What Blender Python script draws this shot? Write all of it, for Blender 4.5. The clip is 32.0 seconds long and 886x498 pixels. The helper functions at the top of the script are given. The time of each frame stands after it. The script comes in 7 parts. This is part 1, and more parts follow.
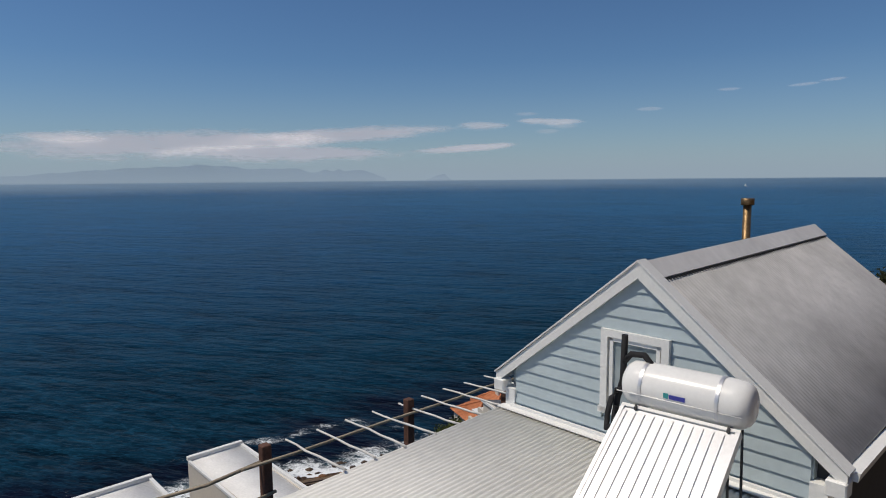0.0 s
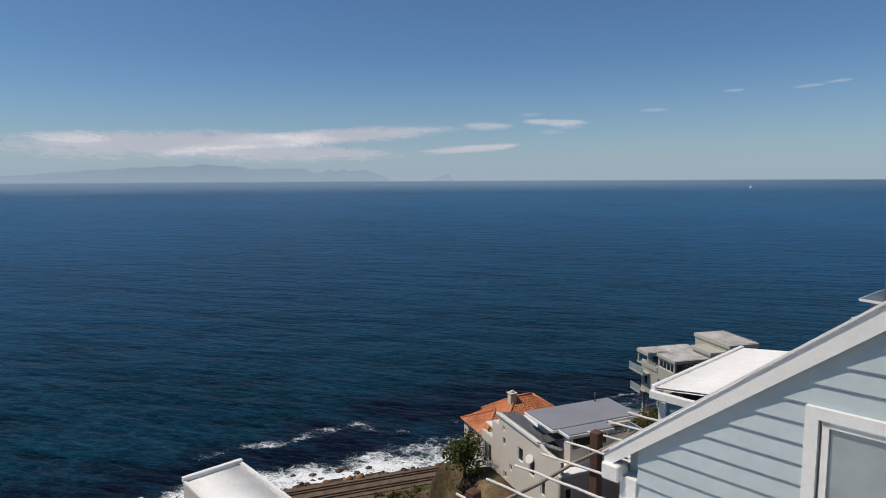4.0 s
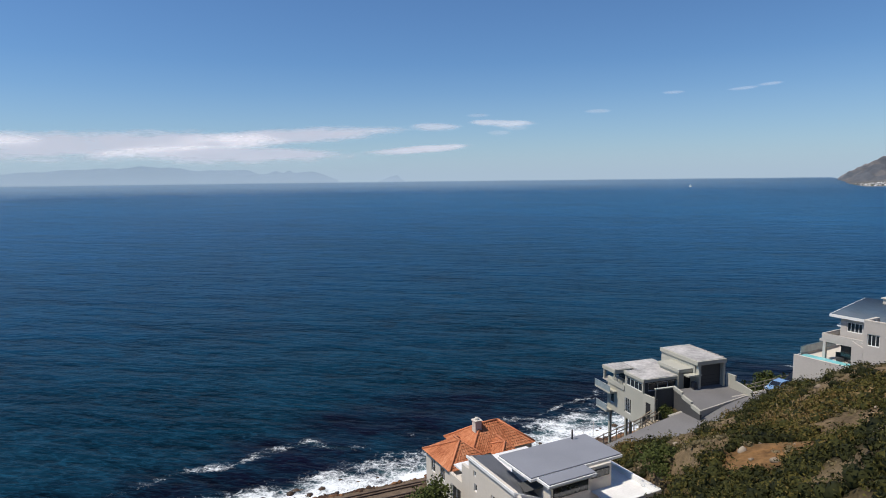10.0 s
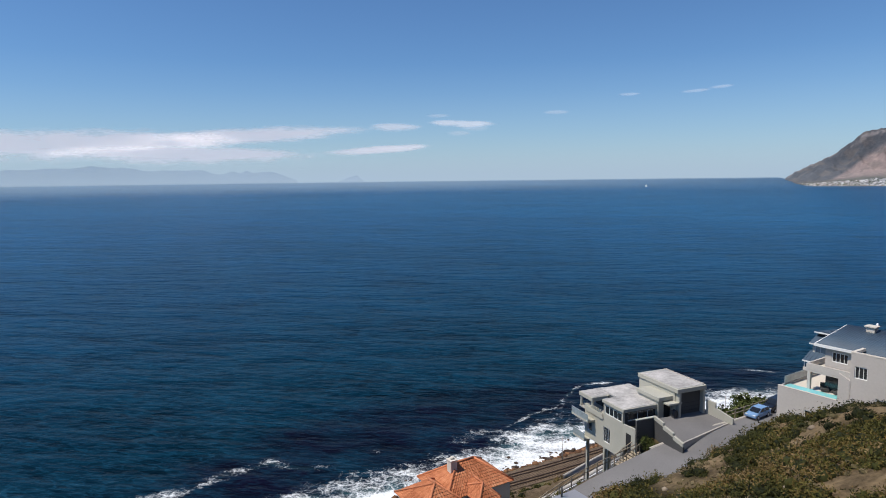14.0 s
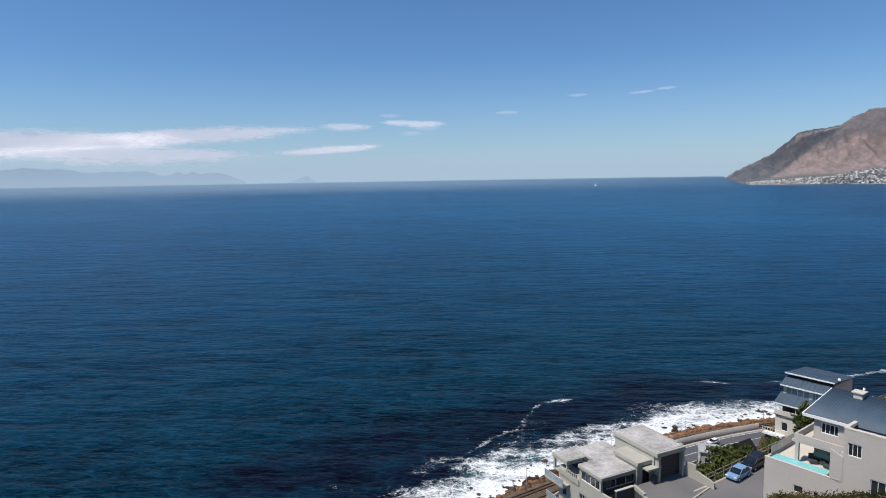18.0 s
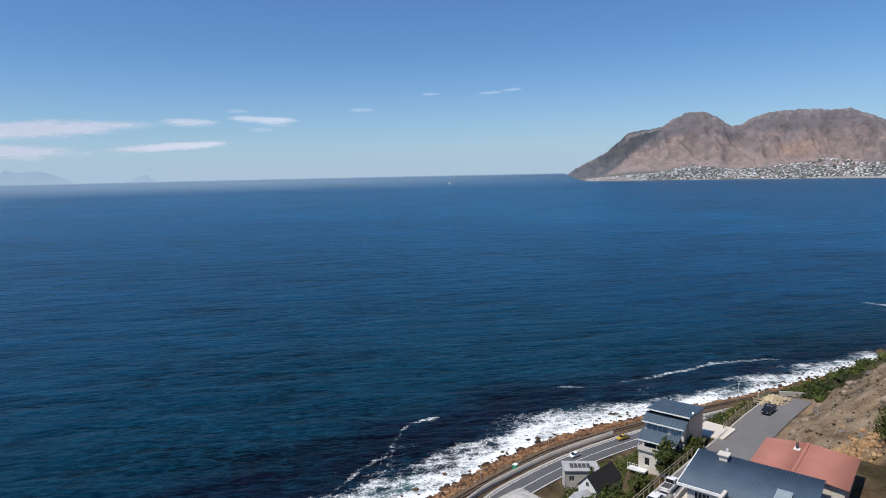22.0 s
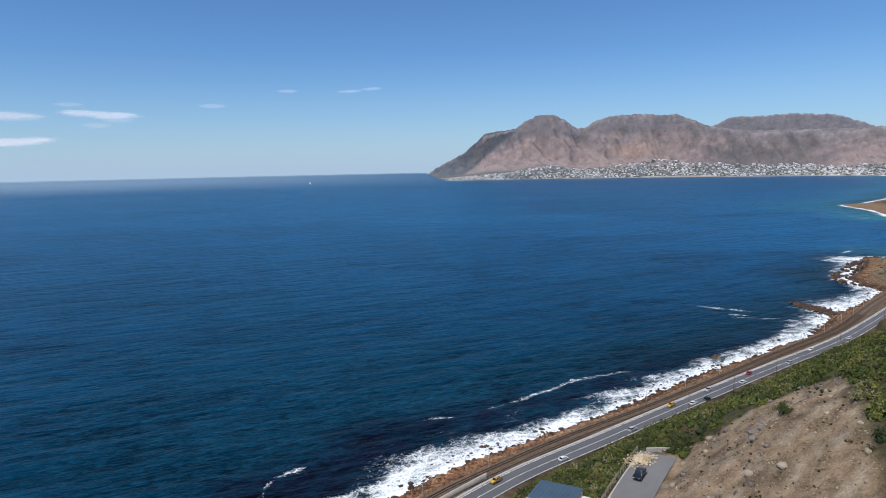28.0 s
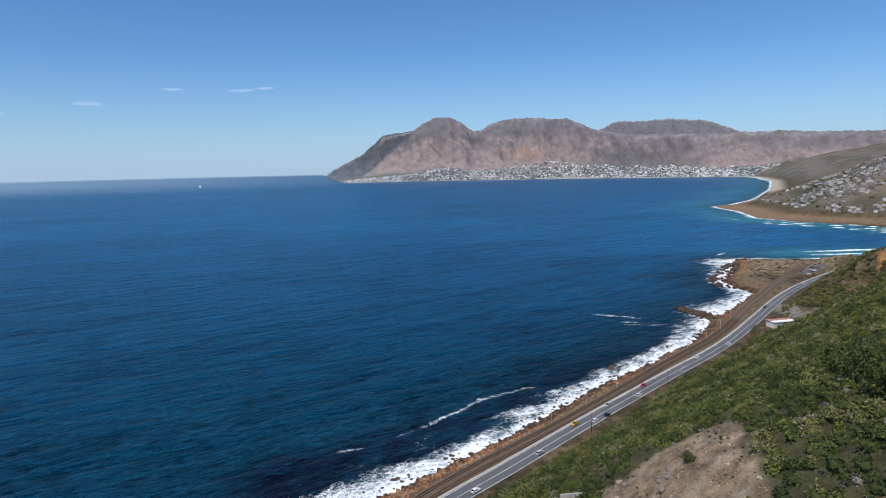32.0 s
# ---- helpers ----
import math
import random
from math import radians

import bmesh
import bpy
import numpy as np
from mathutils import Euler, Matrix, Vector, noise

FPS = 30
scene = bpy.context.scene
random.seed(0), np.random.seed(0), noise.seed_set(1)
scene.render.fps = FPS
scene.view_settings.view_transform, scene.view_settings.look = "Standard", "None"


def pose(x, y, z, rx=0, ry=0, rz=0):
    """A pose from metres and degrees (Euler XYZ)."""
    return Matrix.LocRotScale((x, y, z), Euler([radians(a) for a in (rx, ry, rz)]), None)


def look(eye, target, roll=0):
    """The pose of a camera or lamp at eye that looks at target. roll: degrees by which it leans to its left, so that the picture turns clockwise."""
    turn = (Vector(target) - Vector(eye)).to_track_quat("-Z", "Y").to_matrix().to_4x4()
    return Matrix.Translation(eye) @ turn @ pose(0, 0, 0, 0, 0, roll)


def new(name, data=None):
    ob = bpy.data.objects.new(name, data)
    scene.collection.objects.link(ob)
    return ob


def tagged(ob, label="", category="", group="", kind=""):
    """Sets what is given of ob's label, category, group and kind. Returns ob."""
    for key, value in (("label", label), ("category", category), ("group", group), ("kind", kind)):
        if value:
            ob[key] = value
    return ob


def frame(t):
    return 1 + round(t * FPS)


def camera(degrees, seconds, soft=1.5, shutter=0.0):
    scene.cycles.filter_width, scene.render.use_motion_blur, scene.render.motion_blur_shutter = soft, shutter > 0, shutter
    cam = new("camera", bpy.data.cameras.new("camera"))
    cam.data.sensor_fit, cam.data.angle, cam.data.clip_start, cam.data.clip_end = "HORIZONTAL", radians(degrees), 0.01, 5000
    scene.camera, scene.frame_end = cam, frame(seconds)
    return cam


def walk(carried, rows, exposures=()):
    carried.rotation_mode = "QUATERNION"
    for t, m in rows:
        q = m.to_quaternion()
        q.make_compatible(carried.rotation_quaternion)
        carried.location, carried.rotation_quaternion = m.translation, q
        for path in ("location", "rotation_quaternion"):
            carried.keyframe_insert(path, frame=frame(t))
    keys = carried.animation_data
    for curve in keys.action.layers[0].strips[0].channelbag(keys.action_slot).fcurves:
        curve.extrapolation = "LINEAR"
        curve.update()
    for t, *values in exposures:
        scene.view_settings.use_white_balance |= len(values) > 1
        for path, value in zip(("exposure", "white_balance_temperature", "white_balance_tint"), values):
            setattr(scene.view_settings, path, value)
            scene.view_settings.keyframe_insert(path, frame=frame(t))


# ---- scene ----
# CAM BEGIN
cam = camera(70.50, 32.0, soft=1.0)
# seconds, place, pitch, roll, heading
PATH = [
    (0, 0.010, 0.002, 70.605, -6.439, -0.488, -0.000),
    (0.5, -0.114, 0.232, 70.594, -6.431, -0.462, 0.023),
    (1, -0.200, 0.539, 70.579, -6.427, -0.445, 0.039),
    (1.5, -0.249, 0.915, 70.563, -6.394, -0.424, 0.094),
    (2, -0.285, 1.352, 70.512, -6.416, -0.414, 0.137),
    (2.5, -0.343, 1.743, 70.503, -6.414, -0.432, 0.148),
    (3, -0.460, 2.184, 70.478, -6.378, -0.372, 0.305),
    (3.5, -0.650, 2.688, 70.467, -6.393, -0.284, 0.338),
    (5.5, -1.143, 4.534, 70.463, -6.343, -0.423, 0.166),
    (6, -1.174, 4.955, 70.475, -6.332, -0.461, 0.049),
    (6.5, -1.177, 5.385, 70.529, -6.331, -0.473, -0.197),
    (7, -1.206, 5.761, 70.663, -6.327, -0.458, -0.409),
    (7.5, -1.290, 6.105, 70.912, -6.354, -0.407, -0.601),
    (8, -1.291, 6.640, 71.115, -6.365, -0.400, -0.765),
    (8.5, -1.355, 7.055, 71.306, -6.357, -0.431, -1.165),
    (9, -1.436, 7.528, 71.525, -6.375, -0.489, -2.023),
    (9.5, -1.563, 7.968, 71.771, -6.400, -0.564, -3.194),
    (10, -1.689, 8.419, 71.937, -6.379, -0.646, -4.291),
    (10.5, -1.823, 8.867, 72.127, -6.366, -0.655, -5.133),
    (11, -1.948, 9.474, 72.288, -6.361, -0.671, -5.887),
    (11.5, -2.030, 10.013, 72.492, -6.364, -0.626, -6.707),
    (12, -2.148, 10.519, 72.726, -6.377, -0.583, -7.185),
    (12.5, -2.197, 10.933, 73.140, -6.406, -0.615, -7.386),
    (13, -2.464, 11.612, 73.588, -6.403, -0.625, -7.719),
    (13.5, -2.484, 12.276, 74.029, -6.393, -0.635, -7.822),
    (14, -2.447, 13.024, 74.548, -6.423, -0.677, -7.883),
    (14.5, -2.507, 13.904, 75.038, -6.443, -0.615, -8.041),
    (16.5, -2.558, 17.504, 77.813, -6.595, -0.654, -10.202),
    (17, -2.297, 18.488, 78.601, -6.569, -0.744, -10.582),
    (17.5, -2.123, 19.460, 79.598, -6.586, -0.860, -11.080),
    (18, -2.408, 19.953, 80.448, -6.540, -0.934, -12.192),
    (18.5, -2.618, 20.390, 81.451, -6.577, -1.061, -13.953),
    (19, -2.905, 21.006, 82.539, -6.714, -0.988, -15.854),
    (19.5, -3.137, 21.692, 83.504, -6.801, -0.949, -17.652),
    (20, -3.094, 22.607, 84.499, -6.911, -0.886, -19.068),
    (20.5, -2.665, 23.726, 85.357, -6.946, -0.931, -20.462),
    (21, -2.216, 24.793, 86.179, -6.956, -1.041, -21.947),
    (21.5, -1.795, 25.668, 87.028, -7.055, -1.080, -23.479),
    (22, -1.603, 26.389, 87.945, -7.054, -1.156, -25.193),
    (22.5, -1.446, 27.107, 88.919, -7.122, -1.173, -26.866),
    (23, -1.269, 27.870, 89.864, -7.166, -1.131, -28.249),
    (23.5, -1.001, 28.503, 90.971, -7.223, -1.168, -29.373),
    (24, -0.886, 29.182, 92.016, -7.276, -1.145, -30.517),
    (24.5, -0.336, 30.191, 92.974, -7.333, -1.089, -31.464),
    (25, 0.443, 31.177, 93.763, -7.367, -1.010, -32.167),
    (25.5, 1.063, 32.089, 94.725, -7.432, -0.962, -32.796),
    (27.5, 3.222, 35.032, 98.895, -7.497, -1.049, -36.447),
    (28, 3.487, 35.654, 100.024, -7.491, -1.120, -37.686),
    (28.5, 3.776, 36.346, 101.151, -7.538, -1.055, -39.028),
    (29, 4.080, 37.061, 102.316, -7.552, -1.049, -40.393),
    (29.5, 4.309, 37.635, 103.565, -7.595, -1.038, -41.743),
    (30, 4.513, 38.118, 104.823, -7.605, -1.067, -43.036),
    (30.5, 4.700, 38.724, 106.021, -7.621, -1.100, -44.157),
    (31, 4.882, 39.250, 107.338, -7.605, -1.161, -45.161),
    (31.5, 4.863, 39.726, 108.666, -7.620, -1.158, -46.044),
    (32, 4.769, 40.186, 109.997, -7.616, -1.135, -46.891),
]


def aim(x, y, z, pitch, roll, heading):
    h, p = radians(heading), radians(pitch)
    ahead = (-math.sin(h) * math.cos(p), math.cos(h) * math.cos(p), math.sin(p))
    return look((x, y, z), (x + 10 * ahead[0], y + 10 * ahead[1], z + 10 * ahead[2]), roll)


walk(cam, [(r[0], aim(*r[1:])) for r in PATH], [(0, -0.48, 6950, 10), (3, -0.33, 7050, 10), (6, -0.13, 6900, 10), (9, 0.02, 6750, 10), (13, 0.08, 6650, 10), (24, 0.12, 6450, 10), (32, 0.15, 6200, 10)])
# CAM END

# ---- light ----
SUN_TO = Vector((-0.86, -0.10, 0.0)).normalized() * math.cos(radians(60)) + Vector((0, 0, math.sin(radians(60))))
world = bpy.data.worlds.new("sky")
scene.world = world
world.use_nodes = True
wn, wl = world.node_tree.nodes, world.node_tree.links
sky = wn.new("ShaderNodeTexSky")
sky.sky_type, sky.sun_disc = "NISHITA", False
sky.sun_elevation = radians(60)
sky.sun_rotation = math.atan2(SUN_TO.x, SUN_TO.y)
sky.altitude, sky.air_density, sky.dust_density, sky.ozone_density = 0, 1.0, 0.0, 5.0
wn["Background"].inputs["Strength"].default_value = 0.09
clear = wn.new("ShaderNodeMix")
clear.data_type, clear.blend_type = "RGBA", "MULTIPLY"
clear.inputs["Factor"].default_value = 1.0
clear.inputs["B"].default_value = (0.66, 0.88, 1.10, 1)
wl.new(sky.outputs[0], clear.inputs["A"])
wl.new(clear.outputs["Result"], wn["Background"].inputs["Color"])
sun = new("sun", bpy.data.lights.new("sun", "SUN"))
sun.data.energy, sun.data.angle, sun.data.color = 4.1, radians(0.53), (1.0, 0.94, 0.85)
sun.matrix_world = look(SUN_TO * 300, (0, 0, 0))
scene.view_settings.exposure = 0.0


# ---- materials ----
def material(name, base, rough=0.8, metal=0.0, vary=0.12, scale=2.0, fine=25.0, bump=0.15, bump_scale=None, tint=None, spec=0.4, piece=0.0):
    """A surface with two scales of variation in tone, and relief."""
    m = bpy.data.materials.new(name)
    m.use_nodes = True
    n, l = m.node_tree.nodes, m.node_tree.links
    b = n["Principled BSDF"]
    b.inputs["Roughness"].default_value, b.inputs["Metallic"].default_value = rough, metal
    b.inputs["Specular IOR Level"].default_value = spec
    co = n.new("ShaderNodeTexCoord")
    big, small = n.new("ShaderNodeTexNoise"), n.new("ShaderNodeTexNoise")
    big.inputs["Scale"].default_value, small.inputs["Scale"].default_value = scale, fine
    big.inputs["Detail"].default_value, small.inputs["Detail"].default_value = 5, 6
    for t in (big, small):
        l.new(co.outputs["Object"], t.inputs["Vector"])
    ramp = n.new("ShaderNodeValToRGB")
    dark = [c * (1 - 2.2 * vary) for c in base]
    light = [min(1, c * (1 + 1.2 * vary)) for c in (tint or base)]
    ramp.color_ramp.elements[0].position, ramp.color_ramp.elements[1].position = 0.3, 0.7
    ramp.color_ramp.elements[0].color, ramp.color_ramp.elements[1].color = (*dark, 1), (*light, 1)
    add = n.new("ShaderNodeMath")
    add.operation = "MULTIPLY_ADD"
    add.inputs[1].default_value = 0.4
    l.new(small.outputs["Fac"], add.inputs[0])
    half = n.new("ShaderNodeMath")
    half.operation = "MULTIPLY"
    half.inputs[1].default_value = 0.6
    l.new(big.outputs["Fac"], half.inputs[0])
    l.new(half.outputs[0], add.inputs[2])
    l.new(add.outputs[0], ramp.inputs["Fac"])
    if piece:
        info, hsv = n.new("ShaderNodeObjectInfo"), n.new("ShaderNodeHueSaturation")
        rng = n.new("ShaderNodeMapRange")
        rng.inputs["To Min"].default_value, rng.inputs["To Max"].default_value = 1 - piece, 1 + piece
        l.new(info.outputs["Random"], rng.inputs["Value"])
        l.new(rng.outputs["Result"], hsv.inputs["Value"])
        l.new(ramp.outputs["Color"], hsv.inputs["Color"])
        l.new(hsv.outputs["Color"], b.inputs["Base Color"])
    else:
        l.new(ramp.outputs["Color"], b.inputs["Base Color"])
    if bump:
        bp = n.new("ShaderNodeBump")
        bp.inputs["Strength"].default_value = bump
        bp.inputs["Distance"].default_value = bump_scale or 0.05
        l.new(small.outputs["Fac"], bp.inputs["Height"])
        l.new(bp.outputs["Normal"], b.inputs["Normal"])
    return m


WHITE_PAINT = material("white paint", (0.80, 0.80, 0.78), 0.5, vary=0.05, scale=1.2, bump=0.05)
WHITE_ROOF = material("white painted sheet roof", (0.80, 0.79, 0.77), 0.55, vary=0.07, scale=0.8, fine=6, bump=0.05)
STEEL_ROOF = material("weathered grey sheet roof", (0.42, 0.415, 0.42), 0.6, vary=0.14, scale=0.9, fine=5, bump=0.05, spec=0.3)
FLASHING = material("galvanised ridge flashing", (0.70, 0.69, 0.68), 0.55, vary=0.08, scale=0.9, fine=6, bump=0.03, spec=0.3)
LEAN_ROOF = material("pale sheet roof", (0.84, 0.82, 0.77), 0.6, vary=0.07, scale=0.6, fine=6, bump=0.05)
BLUE_BOARD = material("pale blue weatherboard", (0.45, 0.53, 0.56), 0.65, vary=0.06, scale=1.0, fine=9, bump=0.06)
BLUE_WALL = material("slate blue plaster", (0.16, 0.27, 0.38), 0.8, vary=0.06, scale=0.8, fine=9)
CREAM = material("cream plaster", (0.62, 0.57, 0.50), 0.85, vary=0.05, scale=0.25, fine=5)
BEIGE = material("beige plaster", (0.52, 0.48, 0.44), 0.85, vary=0.05, scale=0.25, fine=5)
GREY_PLASTER = material("grey green plaster", (0.43, 0.42, 0.36), 0.85, vary=0.06, scale=0.3, fine=6)
# charcoal for dark things, also painted on plaster walls that stand in shade
CHARCOAL_AND_SHADE = material("charcoal and painted wall shade", (0.07, 0.07, 0.07), 0.85, vary=0.1, scale=0.3, fine=6)
SLAB_ROOF = material("weathered flat roof", (0.48, 0.46, 0.44), 0.85, vary=0.26, scale=0.5, fine=3)
GREY_ROOF = material("grey flat roof", (0.24, 0.25, 0.28), 0.7, vary=0.06, scale=0.4, fine=10)
BLUE_ROOF = material("slate blue roof", (0.062, 0.098, 0.14), 0.6, vary=0.10, scale=0.5, fine=8, bump=0.1)
RED_ROOF = material("faded red roof", (0.40, 0.17, 0.13), 0.8, vary=0.08, scale=0.4, fine=8)
TERRACOTTA = material("terracotta tile", (0.52, 0.19, 0.09), 0.8, vary=0.14, scale=1.5, fine=20, piece=0.2)
ASPHALT = material("asphalt", (0.105, 0.105, 0.11), 0.9, vary=0.12, scale=0.15, fine=8)
STREET = material("worn street asphalt", (0.17, 0.165, 0.165), 0.9, vary=0.12, scale=0.2, fine=8)
CONCRETE = material("concrete", (0.44, 0.41, 0.37), 0.9, vary=0.12, scale=0.6, fine=12)
LINE_PAINT = material("road paint", (0.75, 0.75, 0.72), 0.7, vary=0.1, scale=1.0)
BALLAST = material("rail ballast", (0.15, 0.105, 0.07), 0.95, vary=0.3, scale=0.5, fine=6, bump=0.4)
RUST = material("rusted steel rail", (0.05, 0.03, 0.022), 0.7, metal=0.2, vary=0.2, scale=2)
BLACK_PIPE = material("black foam lagging", (0.015, 0.015, 0.017), 0.8, vary=0.2)
BRASS = material("tarnished flue steel", (0.25, 0.165, 0.085), 0.45, metal=0.75, vary=0.25, scale=6)
ENAMEL = material("white enamel", (0.84, 0.83, 0.80), 0.25, vary=0.03, bump=0.0)
ALUMINIUM = material("brushed aluminium", (0.72, 0.72, 0.73), 0.38, metal=0.6, vary=0.06, bump=0.03)
TIMBER = material("brown timber", (0.13, 0.06, 0.04), 0.8, vary=0.25, scale=4, fine=30)
POLE_WOOD = material("whitewashed pole", (0.70, 0.68, 0.64), 0.8, vary=0.1, scale=5, fine=30)
RAIL_WOOD = material("weathered fence timber", (0.36, 0.30, 0.22), 0.85, vary=0.2, scale=3, fine=25)
DARK = material("dark room", (0.02, 0.02, 0.022), 0.9, vary=0.1)
POOL_WATER = material("pool water", (0.25, 0.62, 0.62), 0.08, vary=0.05, scale=1.0, fine=4, bump=0.1)
RUBBER = material("tyre rubber", (0.02, 0.02, 0.02), 0.85, vary=0.1)


def glass(name, colour, rough=0.05):
    m = material(name, colour, rough, vary=0.15, scale=0.8, fine=3, bump=0.0, spec=0.9)
    return m


PANE = glass("dark window glass", (0.03, 0.035, 0.04))
PALE_PANE = glass("pale reflecting glass", (0.30, 0.36, 0.38))

# ---- coast ----
SHORE = [(-900, -420), (-500, -140), (-250, 30), (-110, 112), (-41, 138), (-13, 148), (4, 152), (39, 163), (56, 171), (87, 184), (115, 190), (135, 190.5), (200, 187),
         (280, 188), (330, 184), (348, 185.5), (375, 182), (414, 189), (434, 193), (461, 194), (505, 196), (551, 201), (564, 217),
         (589, 238), (627, 243), (675, 253), (709, 270), (735, 252), (755, 225), (781, 197), (830, 149), (880, 100), (960, 60), (1060, 60),
         (1150, 130), (1215, 240), (1224, 325), (1268, 411), (1400, 480), (1521, 580), (1600, 565), (1867, 590), (2476, 723),
         (3300, 950), (3900, 1200), (4400, 1500), (5200, 1900)]


def inland(px, py):
    """Signed distance from the shoreline, positive on land, for arrays of places."""
    best, side = np.full(px.shape, 1e9), np.zeros(px.shape)
    for (ax, ay), (bx, by) in zip(SHORE, SHORE[1:]):
        dx, dy = bx - ax, by - ay
        t = np.clip(((px - ax) * dx + (py - ay) * dy) / (dx * dx + dy * dy), 0, 1)
        ox, oy = px - ax - t * dx, py - ay - t * dy
        d = np.hypot(ox, oy)
        s = np.sign(dy * (px - ax) - dx * (py - ay))
        near = d < best - 1e-6
        best, side = np.where(near, d, best), np.where(near, s, side)
    return best * np.where(side == 0, 1, side)


EAST = [(-60, -6), (-8, -1.2), (0, 0.1), (3, 1.0), (9, 3.2), (13, 5.6), (21, 6.0), (24, 8.6), (26, 9.9), (36, 10), (40, 12), (90, 45), (110, 58.5), (132, 74),
        (165, 92), (260, 135), (420, 190), (1500, 330)]
WEST = [(-60, -6), (-8, -1.2), (0, 0.1), (3, 0.9), (9, 2.2), (13, 4.2), (21, 5.0), (24, 7), (26, 8), (36, 9), (42, 12), (75, 30), (95, 41), (110, 47.5), (122, 54), (132, 60),
        (150, 63), (200, 66), (300, 90), (1500, 330)]
LOW = [(-60, -6), (0, 0.1), (6, 2.0), (30, 5), (60, 9), (120, 30), (300, 95), (900, 210)]

# the street above the sea, and the coast road below: middle line and height
STREET_LINE = [(3, 62.5, 35.5), (14, 69.5, 38.3), (22, 72.3, 41.4), (30, 73.2, 44.2), (36, 74.3, 45.3), (42.5, 76.3, 45.5), (52, 80, 45.6), (62, 84, 45.6), (79.5, 91, 45.2), (93, 96.5, 44.8), (105.5, 101, 44.5)]
ROAD_LINE = [(-300, -20, 9.5), (-110, 62, 9.5), (-40, 92, 9.7), (0, 108, 10), (22, 118.5, 10), (44, 132, 10), (60, 143, 10), (72, 149.6, 10), (82, 153, 10), (95, 156.5, 10), (120, 160, 10), (165, 160, 10), (230, 159.3, 10), (262, 158.6, 10), (295, 157.6, 10), (323, 156.4, 10), (353, 156.2, 10),
             (387, 158, 10), (425, 161, 10), (460, 164, 10), (508, 167, 10), (555, 167, 10), (595, 164, 10), (630, 160, 10), (668, 154, 10), (725, 141, 10), (790, 119, 10), (850, 80, 10)]
RAIL_LINE = [(-300, -2, 5.6), (-110, 95, 5.6), (-40, 122, 5.6), (0, 136.5, 5.6), (40, 149.0, 5.8), (62, 157.2, 6), (80, 164.0, 6), (98, 169.4, 6), (137, 172.5, 6), (221, 170.5, 6), (283, 170.5, 6), (303, 170.8, 6), (338, 170.3, 6), (374, 169.7, 6), (413, 173, 6), (449, 178, 6), (496, 183, 6),
             (542, 187, 6), (640, 194, 6), (740, 182, 6), (820, 130, 6)]
# flat pads: middle, turn in degrees, half sizes, height
PADS = [(36.5, 79, 14, 5.5, 4.0, 45.45), (3, 7, -42, 9, 7, 61.5), (8, 50.5, -65, 6, 5, 46.0), (6, 75, -35, 6, 5, 36.5), (50, 66, 25, 7, 6, 50.0), (70.5, 96, 25, 5.5, 5, 41.3), (84, 93.5, 22, 6, 3.5, 45.1),
        (90, 144, 25, 5, 4, 11.5), (-13, 35, -38, 6, 7, 47.5), (73, 116, 30, 5, 5, 24.5), (384, 137, -35, 12, 8, 16.5), (398, 121, 0, 14, 9, 19.5), (62, 66, 25, 5, 6, 55.5)]


def along(line, step):
    """Points every step metres along a smooth line through (x, y, z) places."""
    pts = np.array(line, float)
    s = np.r_[0, np.cumsum(np.hypot(*np.diff(pts[:, :2], axis=0).T))]
    m = np.gradient(pts, s, axis=0)
    q = np.arange(0, s[-1], step)
    i = np.clip(np.searchsorted(s, q, side="right") - 1, 0, len(s) - 2)
    h = (s[i + 1] - s[i])[:, None]
    t = ((q - s[i])[:, None]) / h
    return (2 * t**3 - 3 * t**2 + 1) * pts[i] + (t**3 - 2 * t**2 + t) * h * m[i] + (-2 * t**3 + 3 * t**2) * pts[i + 1] + (t**3 - t**2) * h * m[i + 1]


def off_line(px, py, line):
    """Distance from a line, and the line's height there."""
    best, zz = np.full(px.shape, 1e9), np.zeros(px.shape)
    pts = along(line, 6.0)
    for a, b in zip(pts, pts[1:]):
        dx, dy = b[0] - a[0], b[1] - a[1]
        t = np.clip(((px - a[0]) * dx + (py - a[1]) * dy) / (dx * dx + dy * dy), 0, 1)
        d = np.hypot(px - a[0] - t * dx, py - a[1] - t * dy)
        near = d < best
        best, zz = np.where(near, d, best), np.where(near, a[2] + t * (b[2] - a[2]), zz)
    return best, zz


def table(d, rows):
    return np.interp(d, [p[0] for p in rows], [p[1] for p in rows])


def smooth(a, b, x):
    t = np.clip((x - a) / (b - a), 0, 1)
    return t * t * (3 - 2 * t)


def bumps(px, py, size, seed):
    """Cheap rolling noise from sums of turned sines."""
    r = np.random.RandomState(seed)
    out = 0 * px
    for k in range(9):
        a, f, p = r.uniform(0, 6.28), (0.6 + 0.25 * k) * 6.28 / size, r.uniform(0, 6.28)
        out = out + np.sin((px * math.cos(a) + py * math.sin(a)) * f + p) / (1 + 0.35 * k)
    return out / 3.2


